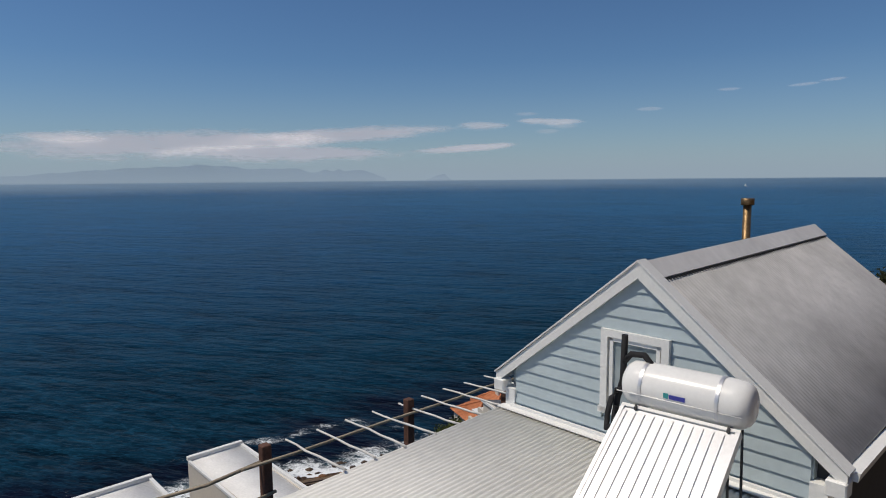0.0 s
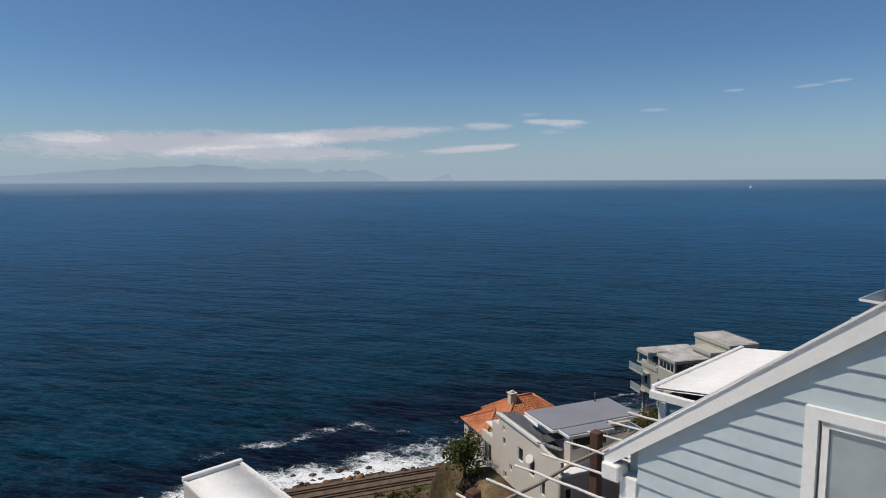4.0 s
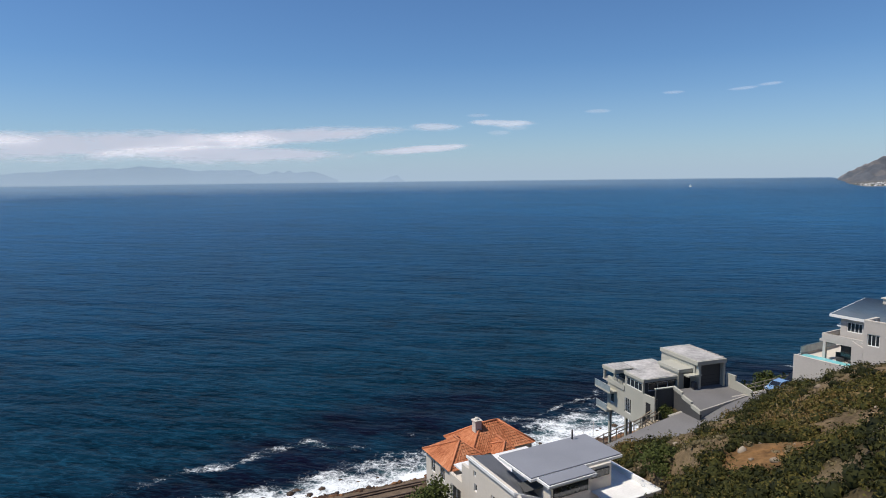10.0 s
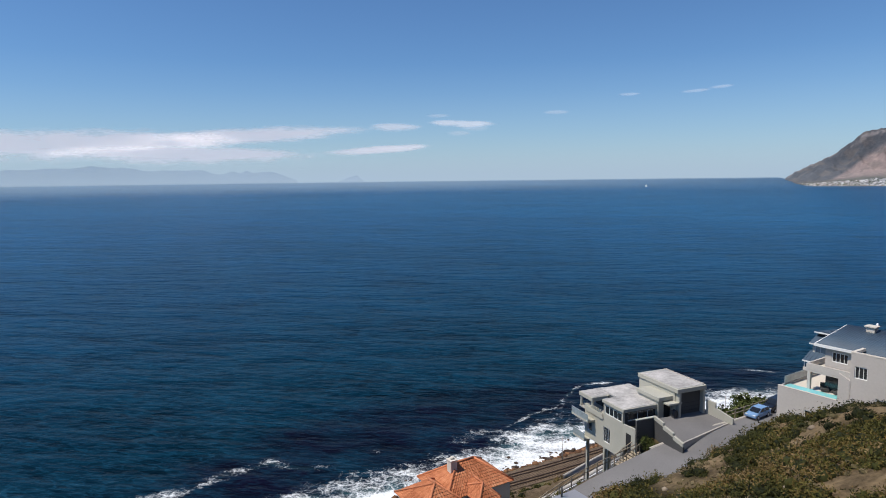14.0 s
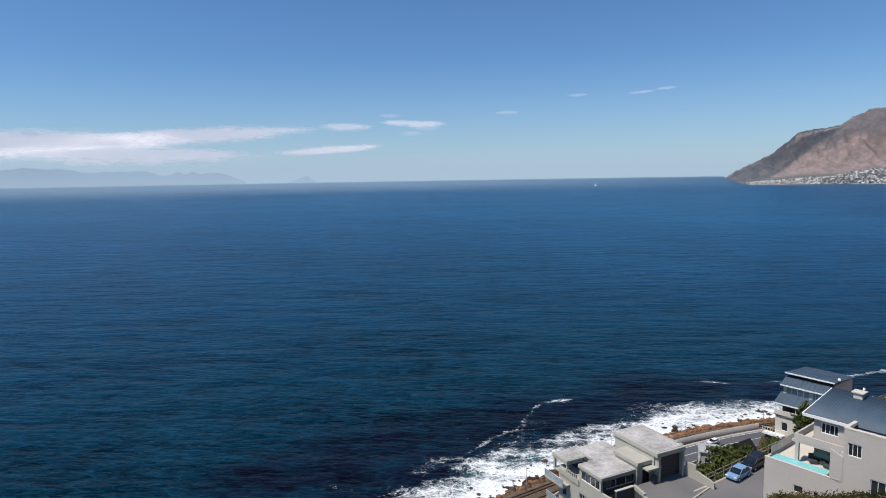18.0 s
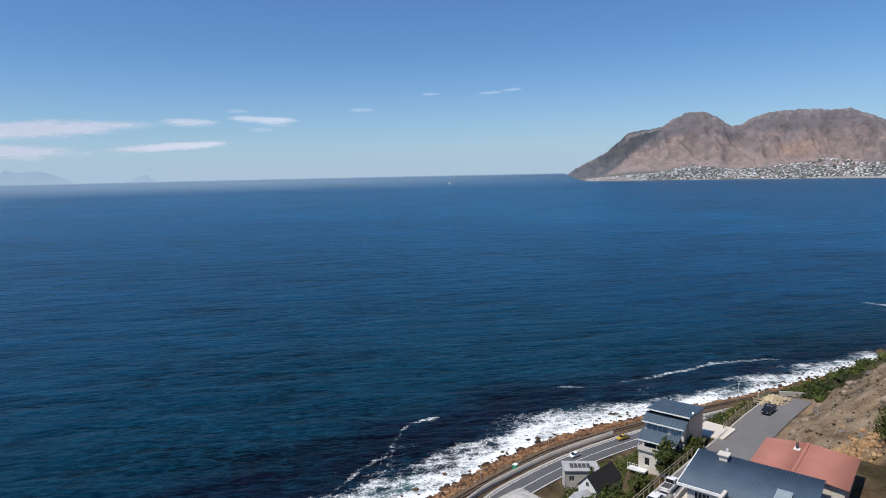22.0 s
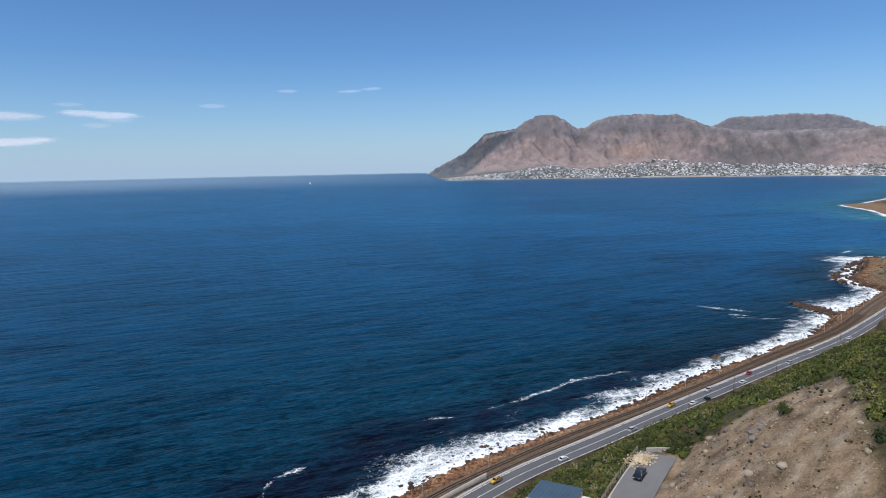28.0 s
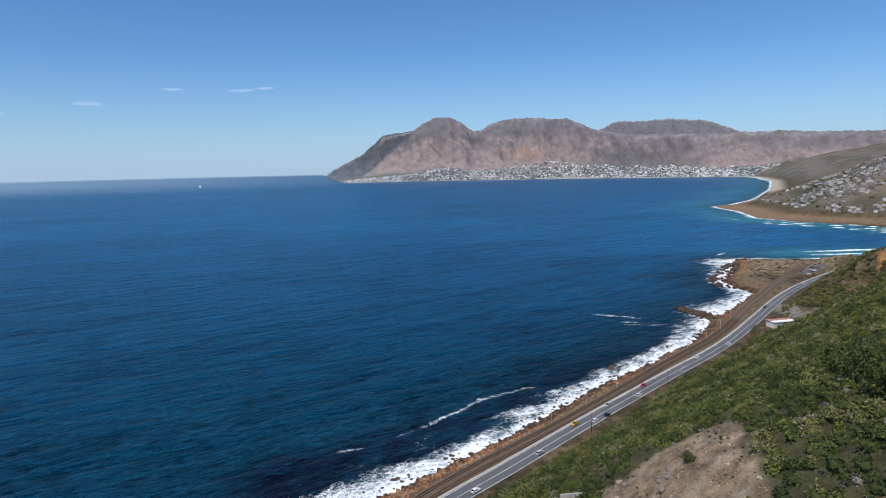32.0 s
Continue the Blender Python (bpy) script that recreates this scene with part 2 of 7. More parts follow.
def height(px, py):
    d = inland(px, py)
    k = smooth(2, 18, px + 0.15 * (py - 60))
    z = table(d, WEST) * (1 - k) + table(d, EAST) * k
    z = z + (bumps(px, py, 26, 1) * 0.9 + bumps(px, py, 9, 2) * 0.35) * smooth(42, 60, d)
    z = z + bumps(px, py, 5, 3) * 0.5 * smooth(14, 6, np.abs(d - 4))
    z = z + (2.3 * smooth(70, 86, d) + 2.2 * np.exp(-(((px - 105) / 13) ** 2)) * smooth(88, 102, d)) * smooth(72, 92, px)
    # the quarry face and hollow beside the coast road
    w = smooth(375, 395, px) * smooth(545, 520, px) * smooth(46, 56, d) * (1 - smooth(84, 94, d + 3 * bumps(px, py, 14, 6)))
    z = z * (1 - w) + np.minimum(z, 19 + 0.4 * bumps(px, py, 7, 4)) * w
    z = z - 13 * smooth(425, 470, px) * smooth(80, 100, d)
    z = z + (1.8 * bumps(px, py, 9, 7) + 0.8 * bumps(px, py, 3.5, 8)) * smooth(86, 93, d) * smooth(120, 96, d) * smooth(420, 440, px) * smooth(600, 540, px)
    far = smooth(550, 620, px)
    low = table(d, LOW) + 26 * np.exp(-(((px - 1750) / 260) ** 2 + ((py - 160) / 190) ** 2)) * smooth(40, 200, d) + bumps(px, py, 160, 5) * 5 * smooth(60, 160, d)
    z = z * (1 - far) + low * far
    z = z - 2.5 * np.exp(-(((px - 52) / 10) ** 2 + ((py - 50) / 10) ** 2)) + 3.8 * np.exp(-(((px - 37) / 7) ** 2 + ((py - 57) / 6) ** 2)) - 1.2 * np.exp(-(((px - 19) / 5) ** 2 + ((py - 52) / 5) ** 2)) - 3.8 * np.exp(-(((px - 23) / 8) ** 2 + ((py - 37) / 9) ** 2))
    # scrubby bank above the street, and the swelling of the slope above the coast road
    o, _ = off_line(px, py, STREET_LINE)
    above = smooth(0, 2, np.interp(px, [p[0] for p in STREET_LINE], [p[1] for p in STREET_LINE]) - py)
    z = z + 2.0 * np.exp(-(((o - 8.0) / 4.0) ** 2)) * above * smooth(12, 20, px) * smooth(47, 40, px)
    z = z + 1.9 * np.exp(-(((o - 9.0) / 4.5) ** 2)) * above * smooth(27, 36, px) * smooth(50, 45, px)
    z = z + 2.6 * np.exp(-(((d - 66) / 10) ** 2)) * smooth(100, 118, px) * smooth(330, 260, px)
    for cx, cy, turn, hx, hy, pz in PADS:
        c, s = math.cos(radians(turn)), math.sin(radians(turn))
        a, b = (px - cx) * c + (py - cy) * s, -(px - cx) * s + (py - cy) * c
        w = 1 - smooth(0, 3.0, np.hypot(np.maximum(np.abs(a) - hx, 0), np.maximum(np.abs(b) - hy, 0)))
        z = z * (1 - w) + pz * w
    for line, half in ((ROAD_LINE, 5.5), (RAIL_LINE, 4.4), (STREET_LINE, 3.4)):
        o, zz = off_line(px, py, line)
        w = 1 - smooth(half, half + 3.5, o)
        z = z * (1 - w) + (zz - 0.15) * w
    return z


def spread(a, b, knots):
    """Grid lines from a to b; knots: (place, step) pairs, between which the step changes evenly."""
    out = [a]
    while out[-1] < b:
        out.append(out[-1] + float(np.interp(out[-1], [k[0] for k in knots], [k[1] for k in knots])))
    return np.array(out)


gx = spread(-900, 4700, [(-900, 60), (-60, 3), (-20, 1.1), (170, 1.1), (240, 1.8), (760, 3.5), (1300, 12), (4700, 60)])
gy = spread(-500, 1900, [(-500, 60), (-20, 4), (20, 1.2), (200, 1.2), (260, 2.2), (620, 12), (1900, 80)])
GX, GY = np.meshgrid(gx, gy)
GZ = height(GX, GY)
GD = inland(GX, GY)


def sheet(name, X, Y, Z, mat, keep=None, colours=None, data=None):
    h, w = X.shape
    idx = np.arange(h * w).reshape(h, w)
    quads = np.stack([idx[:-1, :-1], idx[:-1, 1:], idx[1:, 1:], idx[1:, :-1]], -1).reshape(-1, 4)
    if keep is not None:
        quads = quads[keep.ravel()[quads].any(1)]
    me = bpy.data.meshes.new(name)
    me.from_pydata(np.stack([X, Y, Z], -1).reshape(-1, 3).tolist(), [], quads.tolist())
    me.materials.append(mat)
    me.polygons.foreach_set("use_smooth", [True] * len(me.polygons))
    if colours is not None:
        c = me.color_attributes.new("cover", "FLOAT_COLOR", "POINT")
        c.data.foreach_set("color", np.concatenate([colours.reshape(-1, 3), np.ones((h * w, 1))], 1).ravel().astype(np.float32))
    if data is not None:
        a = me.attributes.new("shore", "FLOAT", "POINT")
        a.data.foreach_set("value", data.ravel().astype(np.float32))
    return new(name, me)


def mixed(a, b, w):
    return a * (1 - w[..., None]) + np.array(b) * w[..., None]


def bare_at(px, py, d):
    """How bare the stony slope is, from 0 to 1: open between the street and the green scrub."""
    wave = 1.6 * bumps(px, py, 14, 13)
    return smooth(-1.5, 1.5, py - 60 - 0.48 * (px - 86) + wave) * smooth(1.5, -1.5, py - 102 + 1.6 * (px - 106) + wave) * smooth(82, 88, d + wave)


# ground cover: bare soil, shrub litter, orange earth, pale dry ground, wet rock, sand
def cover(px, py, d):
    col = np.zeros(px.shape + (3,)) + np.array((0.15, 0.105, 0.060))
    col = mixed(col, (0.085, 0.066, 0.032), smooth(-0.1, 0.35, bumps(px, py, 17, 11) + 0.1))
    col = mixed(col, (0.24, 0.175, 0.105), smooth(0.1, 0.5, bumps(px, py, 12, 12)) * 0.6)
    col = mixed(col, (0.29, 0.21, 0.12), 0.85 * smooth(-0.12, -0.38, bumps(px, py, 9, 72)) * smooth(62, 50, px) * smooth(43, 50, d))
    bare = smooth(72, 80, px) * bare_at(px, py, d)
    col = mixed(col, (0.36, 0.255, 0.16), bare)
    col = mixed(col, (0.25, 0.18, 0.115), bare * smooth(-0.1, 0.5, bumps(px, py, 8, 20)))
    col = mixed(col, (0.44, 0.36, 0.26), bare * 0.7 * smooth(0.1, 0.5, bumps(px, py, 5, 22)))
    col = mixed(col, (0.075, 0.080, 0.036), 0.8 * smooth(84, 94, px) * smooth(420, 380, px) * smooth(84, 94, d) * (1 - bare))
    dirt = np.exp(-(((px - 285) / 14) ** 2 + ((py - 119) / 6) ** 2)) + np.exp(-(((px - 262) / 10) ** 2 + ((py - 118) / 5) ** 2)) + np.exp(-(((px - 246) / 4) ** 2 + ((py - 131) / 4) ** 2)) + smooth(380, 388, px) * smooth(426, 414, px) * smooth(52, 58, d) * smooth(84, 76, d)
    col = mixed(col, (0.36, 0.27, 0.18), np.clip(dirt, 0, 0.9))
    orange = np.exp(-(((px - 20) / 3.5) ** 2 + ((py - 41.5) / 2.6) ** 2)) + np.exp(-(((px - 69) / 6) ** 2 + ((py - 72) / 4.0) ** 2)) + np.exp(-(((px - 44) / 6) ** 2 + ((py - 63.5) / 1.6) ** 2))
    orange = orange + smooth(428, 445, px) * smooth(575, 540, px) * smooth(82, 87, d) * smooth(104, 97, d + 5 * bumps(px, py, 22, 18))
    col = mixed(col, (0.42, 0.22, 0.085), np.clip(orange * (1.1 + 0.5 * bumps(px, py, 3, 14)), 0, 0.95))
    col = mixed(col, (0.25, 0.18, 0.115), smooth(32, 22, d) * smooth(4, 9, d))
    col = mixed(col, (0.13, 0.125, 0.055), smooth(0.0, 0.4, bumps(px, py, 8, 15)) * smooth(26, 20, d) * smooth(10, 16, d))
    col = mixed(col, (0.10, 0.06, 0.04), smooth(7, 2, d))
    beach = smooth(775, 830, px) * smooth(1180, 1100, px) * smooth(40, 20, d) + smooth(2100, 2400, px) * smooth(60, 20, d)
    col = mixed(col, (0.62, 0.55, 0.43), np.clip(beach, 0, 1))
    point = smooth(1190, 1260, px) * smooth(1900, 1600, px) * smooth(70, 30, d)
    col = mixed(col, (0.33, 0.22, 0.13), np.clip(point, 0, 1))
    plain = smooth(600, 640, px) * smooth(800, 780, px)
    col = mixed(col, (0.36, 0.27, 0.165), plain * (0.5 + 0.5 * smooth(-0.2, 0.3, bumps(px, py, 30, 16))))
    lot = smooth(1.3, 0.8, np.hypot((px - 634) / 24, (py - 177) / 9))
    col = mixed(col, (0.21, 0.195, 0.18), lot)
    along_lane = np.clip(((px - 470) * -65 + (py - 160) * -26) / 4901, 0, 1)
    lane = smooth(5.5, 3.5, np.hypot(px - 470 + 65 * along_lane, py - 160 + 26 * along_lane))
    col = mixed(col, (0.30, 0.265, 0.22), lane)
    town = smooth(1100, 1250, px)
    col = mixed(col, (0.23, 0.19, 0.15), town * smooth(60, 110, d))
    col = mixed(col, (0.10, 0.10, 0.06), 0.8 * town * smooth(60, 110, d) * smooth(-0.1, 0.3, bumps(px, py, 140, 17)))
    col = mixed(col, (0.26, 0.20, 0.15), town * smooth(110, 170, d) * smooth(0.15, 0.4, bumps(px, py, 210, 19)))
    return col


def ground_material():
    m = material("hillside ground", (1, 1, 1), 0.95, vary=0.38, scale=0.35, fine=2.6, bump=0.7, bump_scale=0.25, spec=0.15)
    n, l = m.node_tree.nodes, m.node_tree.links
    b = n["Principled BSDF"]
    old = b.inputs["Base Color"].links[0].from_socket
    at, mul = n.new("ShaderNodeAttribute"), n.new("ShaderNodeMix")
    at.attribute_name = "cover"
    mul.data_type, mul.blend_type = "RGBA", "MULTIPLY"
    mul.inputs["Factor"].default_value = 1.0
    l.new(old, mul.inputs["A"])
    l.new(at.outputs["Color"], mul.inputs["B"])
    l.new(mul.outputs["Result"], b.inputs["Base Color"])
    return m


SOIL = ground_material()
ground = tagged(sheet("ground", GX, GY, GZ, SOIL, (GZ > -5), cover(GX, GY, GD)), "dry stony coastal hillside with low scrub above the sea", "ground", kind="structure")


# ---- sea ----
def sea_material():
    m = bpy.data.materials.new("water with painted wave light")
    m.use_nodes = True
    n, l = m.node_tree.nodes, m.node_tree.links
    b = n["Principled BSDF"]
    b.inputs["IOR"].default_value = 1.33
    b.inputs["Specular IOR Level"].default_value = 0.03
    b.inputs["Specular Tint"].default_value = (0.25, 0.6, 1.0, 1)
    co, at = n.new("ShaderNodeTexCoord"), n.new("ShaderNodeAttribute")
    at.attribute_name = "shore"

    def math_node(op, a, c, d=None):
        k = n.new("ShaderNodeMath")
        k.operation = op
        for i, v in enumerate((a, c, d)):
            if v is None:
                continue
            if isinstance(v, (int, float)):
                k.inputs[i].default_value = v
            else:
                l.new(v, k.inputs[i])
        return k.outputs[0]

    def tex(scale, stretch, turn, detail=4, rough=0.55):
        rot, mp, t = n.new("ShaderNodeMapping"), n.new("ShaderNodeMapping"), n.new("ShaderNodeTexNoise")
        mp.inputs["Scale"].default_value = stretch
        rot.inputs["Rotation"].default_value = (0, 0, radians(turn))
        l.new(co.outputs["Object"], rot.inputs["Vector"])
        t.inputs["Scale"].default_value, t.inputs["Detail"].default_value, t.inputs["Roughness"].default_value = scale, detail, rough
        l.new(rot.outputs["Vector"], mp.inputs["Vector"])
        l.new(mp.outputs["Vector"], t.inputs["Vector"])
        return t.outputs["Fac"]

    def ramp(v, rows):
        r = n.new("ShaderNodeValToRGB")
        e = r.color_ramp.elements
        e[0].position, e[0].color = rows[0][0], (*rows[0][1], 1)
        e[1].position, e[1].color = rows[-1][0], (*rows[-1][1], 1)
        for p, c in rows[1:-1]:
            k = e.new(p)
            k.color = (*c, 1)
        l.new(v, r.inputs["Fac"])
        return r.outputs["Color"]

    def limit(v, lo, hi):
        k = n.new("ShaderNodeMapRange")
        k.interpolation_type = "SMOOTHSTEP"
        k.inputs["From Min"].default_value, k.inputs["From Max"].default_value = lo, hi
        l.new(v, k.inputs["Value"])
        return k.outputs["Result"]

    # depth tint: metres from the shore, shifted towards +x to suit the camera's view
    wob = tex(0.012, (1, 1, 1), 0)
    off = math_node("MULTIPLY_ADD", math_node("SUBTRACT", wob, 0.5), 60, at.outputs["Fac"])
    tint = ramp(math_node("DIVIDE", off, 1500), [(0.0, (0.006, 0.036, 0.056)), (0.008, (0.002, 0.020, 0.038)), (0.034, (0.001, 0.016, 0.032)), (0.07, (0.001, 0.021, 0.044)), (0.2, (0.001, 0.039, 0.097)), (0.6, (0.002, 0.064, 0.164)), (1.0, (0.003, 0.080, 0.196))])
    zone = n.new("ShaderNodeAttribute")
    zone.attribute_name = "cover"
    split = n.new("ShaderNodeSeparateColor")
    l.new(zone.outputs["Color"], split.inputs["Color"])

    def blend(a, colour, w):
        k = n.new("ShaderNodeMix")
        k.data_type = "RGBA"
        l.new(w, k.inputs["Factor"])
        l.new(a, k.inputs["A"])
        k.inputs["B"].default_value = (*colour, 1)
        return k.outputs["Result"]

    # waves of several lengths, crests along one direction; their light and dark go into the colour
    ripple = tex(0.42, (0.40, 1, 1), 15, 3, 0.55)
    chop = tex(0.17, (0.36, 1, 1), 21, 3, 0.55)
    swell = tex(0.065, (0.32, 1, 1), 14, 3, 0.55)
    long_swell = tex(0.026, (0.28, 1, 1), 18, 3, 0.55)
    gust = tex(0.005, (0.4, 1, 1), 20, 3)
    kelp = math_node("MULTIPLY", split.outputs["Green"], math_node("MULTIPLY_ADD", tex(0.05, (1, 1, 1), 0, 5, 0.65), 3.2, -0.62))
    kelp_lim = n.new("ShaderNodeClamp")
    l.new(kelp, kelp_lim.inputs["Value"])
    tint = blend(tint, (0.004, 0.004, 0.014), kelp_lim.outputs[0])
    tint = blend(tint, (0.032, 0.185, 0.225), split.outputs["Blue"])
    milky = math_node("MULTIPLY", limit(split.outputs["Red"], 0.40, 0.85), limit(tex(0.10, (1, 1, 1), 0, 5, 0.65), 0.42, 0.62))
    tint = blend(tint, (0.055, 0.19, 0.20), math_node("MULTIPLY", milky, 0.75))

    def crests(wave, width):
        """Thin lines where a wave turns over, painted as light glints."""
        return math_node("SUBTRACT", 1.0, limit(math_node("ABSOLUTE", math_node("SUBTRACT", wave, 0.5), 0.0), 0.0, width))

    # troughs darkened and crests brightened in the colour, in place of reflected sky
    lift, painted_glint = 0.74, 0.0
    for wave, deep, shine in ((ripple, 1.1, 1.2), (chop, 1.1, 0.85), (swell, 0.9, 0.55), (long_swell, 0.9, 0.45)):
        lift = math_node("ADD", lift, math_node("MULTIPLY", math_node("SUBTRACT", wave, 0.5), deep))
        painted_glint = math_node("ADD", painted_glint, math_node("MULTIPLY", crests(wave, 0.045), shine))
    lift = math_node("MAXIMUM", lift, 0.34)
    gust_tone = math_node("MULTIPLY_ADD", gust, 1.0, 0.5)
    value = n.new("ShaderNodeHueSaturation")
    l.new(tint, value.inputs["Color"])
    l.new(math_node("MULTIPLY", lift, gust_tone), value.inputs["Value"])
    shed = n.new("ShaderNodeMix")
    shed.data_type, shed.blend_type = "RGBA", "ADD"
    l.new(math_node("MULTIPLY", math_node("MULTIPLY", painted_glint, gust_tone), math_node("MULTIPLY_ADD", kelp_lim.outputs[0], -0.55, 1.0)), shed.inputs["Factor"])
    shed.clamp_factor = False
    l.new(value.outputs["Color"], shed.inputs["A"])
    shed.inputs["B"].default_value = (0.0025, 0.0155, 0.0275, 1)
    # foam: wash against the rocks with torn lacy edges, and thin drifting lines further out
    web = tex(0.13, (0.55, 1, 1), 12, 8, 0.70)
    web2 = tex(1.5, (1, 1, 1), 0, 6, 0.75)
    warp = n.new("ShaderNodeVectorMath")
    warp.operation = "MULTIPLY_ADD"
    bend = n.new("ShaderNodeTexNoise")
    bend.inputs["Scale"].default_value, bend.inputs["Detail"].default_value = 0.25, 4
    l.new(co.outputs["Object"], bend.inputs["Vector"])
    l.new(bend.outputs["Color"], warp.inputs[0])
    warp.inputs[1].default_value = (7, 7, 0)
    l.new(co.outputs["Object"], warp.inputs[2])
    cell = n.new("ShaderNodeTexVoronoi")
    cell.feature = "DISTANCE_TO_EDGE"
    cell.inputs["Scale"].default_value = 0.30
    l.new(warp.outputs["Vector"], cell.inputs["Vector"])
    lace = math_node("SUBTRACT", 1.0, limit(cell.outputs["Distance"], 0.0, 0.16))
    foam = math_node("ADD", math_node("MULTIPLY_ADD", split.outputs["Red"], 3.4, -1.80), math_node("MULTIPLY", math_node("SUBTRACT", web, 0.5), 4.4))
    foam = math_node("ADD", foam, math_node("MULTIPLY", math_node("SUBTRACT", web2, 0.5), 3.0))
    foam = math_node("ADD", foam, math_node("MULTIPLY", lace, 0.40))
    mask = math_node("MULTIPLY", limit(foam, -0.15, 1.20), limit(split.outputs["Red"], 0.03, 0.22))
    mix = n.new("ShaderNodeMix")
    mix.data_type = "RGBA"
    l.new(mask, mix.inputs["Factor"])
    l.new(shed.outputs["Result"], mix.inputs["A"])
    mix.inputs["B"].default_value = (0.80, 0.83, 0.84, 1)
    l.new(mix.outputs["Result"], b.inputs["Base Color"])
    l.new(math_node("MULTIPLY_ADD", mask, 0.5, 0.30), b.inputs["Roughness"])
    bp = n.new("ShaderNodeBump")
    bp.inputs["Strength"].default_value, bp.inputs["Distance"].default_value = 0.9, 2.2
    l.new(math_node("ADD", math_node("MULTIPLY", swell, 1.2), math_node("ADD", math_node("MULTIPLY", chop, 0.6), math_node("MULTIPLY", ripple, 0.25))), bp.inputs["Height"])
    l.new(bp.outputs["Normal"], b.inputs["Normal"])
    return m


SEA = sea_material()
ar = np.radians(spread(-75, 115, [(-75, 0.7), (-20, 0.45), (0, 0.34), (85, 0.34), (90, 0.7), (115, 0.7)]))
rr = spread(50, 4930, [(50, 2.5), (120, 1.5), (300, 1.6), (450, 3.0), (900, 8), (1600, 30), (4930, 120)])
RR, AR = np.meshgrid(rr, ar)
SX, SY = RR * np.sin(AR), RR * np.cos(AR)
SZ = np.clip((RR - 2600) / 2330, 0, 1) ** 2 * 55 * np.clip((np.radians(38.2) - AR) / np.radians(2.2), 0.10, 1)


def sea_zones(px, py):
    """Foam, kelp and shallows over the water, each from 0 to 1."""
    d = -inland(px, py)
    reach = 11.5 + 4 * bumps(px, py, 70, 101) + 2.5 * bumps(px, py, 24, 102) + 8 * np.exp(-(((px - 50) / 20) ** 2)) + 5 * np.exp(-(((px - 120) / 40) ** 2)) + 12 * np.exp(-(((px - 465) / 40) ** 2)) + 16 * np.exp(-(((px - 690) / 60) ** 2)) - 6 * smooth(-50, -75, px)
    foam = np.clip(0.86 - 0.36 * d / np.maximum(reach, 4), 0, 1)
    # thin drifting lines beyond the wash, and a speckled band further out
    edge = np.interp(px, [0, 7, 18, 34, 60, 78, 88, 105, 127, 142, 157, 180, 209, 224, 240, 255, 300], [26, 26, 23, 21, 30, 41, 39, 42, 46.5, 40, 34, 33, 33, 36, 29, 26, 22])
    drift = np.exp(-((d - edge - 2.2 * bumps(px, py, 26, 103) - 1.0 * bumps(px, py, 9, 110)) / 2.4) ** 2) * smooth(-0.55, 0.2, bumps(px, py, 60, 104)) * smooth(290, 250, px) * smooth(-8, 4, px)
    foam = np.maximum(foam, 0.57 * drift)
    band = np.exp(-((d - np.interp(px, [-75, -50, -37, -26, -9], [23, 27.5, 30, 31, 21]) - 2.5 * bumps(px, py, 18, 111)) / 4.5) ** 2) * smooth(-80, -58, px) * smooth(0, -14, px)
    foam = np.maximum(foam, 0.52 * band)
    patch = np.exp(-((d - 22 - 6 * bumps(px, py, 40, 113)) / 8) ** 2) * smooth(0.1, 0.5, bumps(px, py, 26, 112)) * smooth(330, 120, px) * smooth(-60, -40, px)
    foam = np.maximum(foam, 0.46 * patch)
    for cx, cy, turn, a, b in ((400, 236, -60, 26, 3.0), (412, 246, -66, 30, 5.0), (398, 226, -50, 13, 3.5), (407, 208, 0, 7, 3), (760, 300, 20, 22, 3), (880, 203, -8, 62, 7.0), (1050, 200, 3, 70, 9.0), (880, 174, -7, 80, 6.0)):
        c, s = math.cos(radians(turn)), math.sin(radians(turn))
        u, w = ((px - cx) * c + (py - cy) * s) / a, (-(px - cx) * s + (py - cy) * c + 3 * np.sin((px - cx) * 0.12)) / b
        foam = np.maximum(foam, (0.8 if cx > 500 else 0.58) * np.exp(-(u * u) ** 2 - w * w))
    # breakers rolling up to the sandy bay
    bay = smooth(770, 850, px) * smooth(1260, 1180, px)
    surf = sum(np.exp(-((d - o - 5 * bumps(px, py, 90, 105 + o)) / 5.5) ** 2) * smooth(-0.5, 0.1, bumps(px, py, 150, 106 + o)) for o in (8, 34, 62))
    foam = np.maximum(foam * (1 - bay * 0.6), np.clip(1.25 * surf, 0, 1) * bay)
    tip = smooth(1180, 1230, px) * smooth(2400, 2000, px)
    foam = np.maximum(foam, tip * np.clip(1.0 - d / 30, 0, 1) * smooth(-0.3, 0.4, bumps(px, py, 120, 109)))
    weed = np.interp(px, [-120, -60, -40, -15, 18, 44, 80, 130, 200, 300, 430], [22, 30, 38, 58, 60, 53, 46, 50, 38, 26, 18]) + 4 * bumps(px, py, 30, 114)
    kelp = 0.9 * smooth(13, -13, d - weed + 4 * bumps(px, py, 13, 115)) * (1 - 0.35 * smooth(110, 260, px)) * smooth(760, 600, px)
    shallow = smooth(130, 15, d) * smooth(720, 860, px) * smooth(1400, 1180, px) + 0.35 * smooth(260, 40, d) * smooth(1180, 1400, px)
    return np.stack([foam, np.clip(kelp, 0, 1), np.clip(shallow, 0, 0.9)], -1)


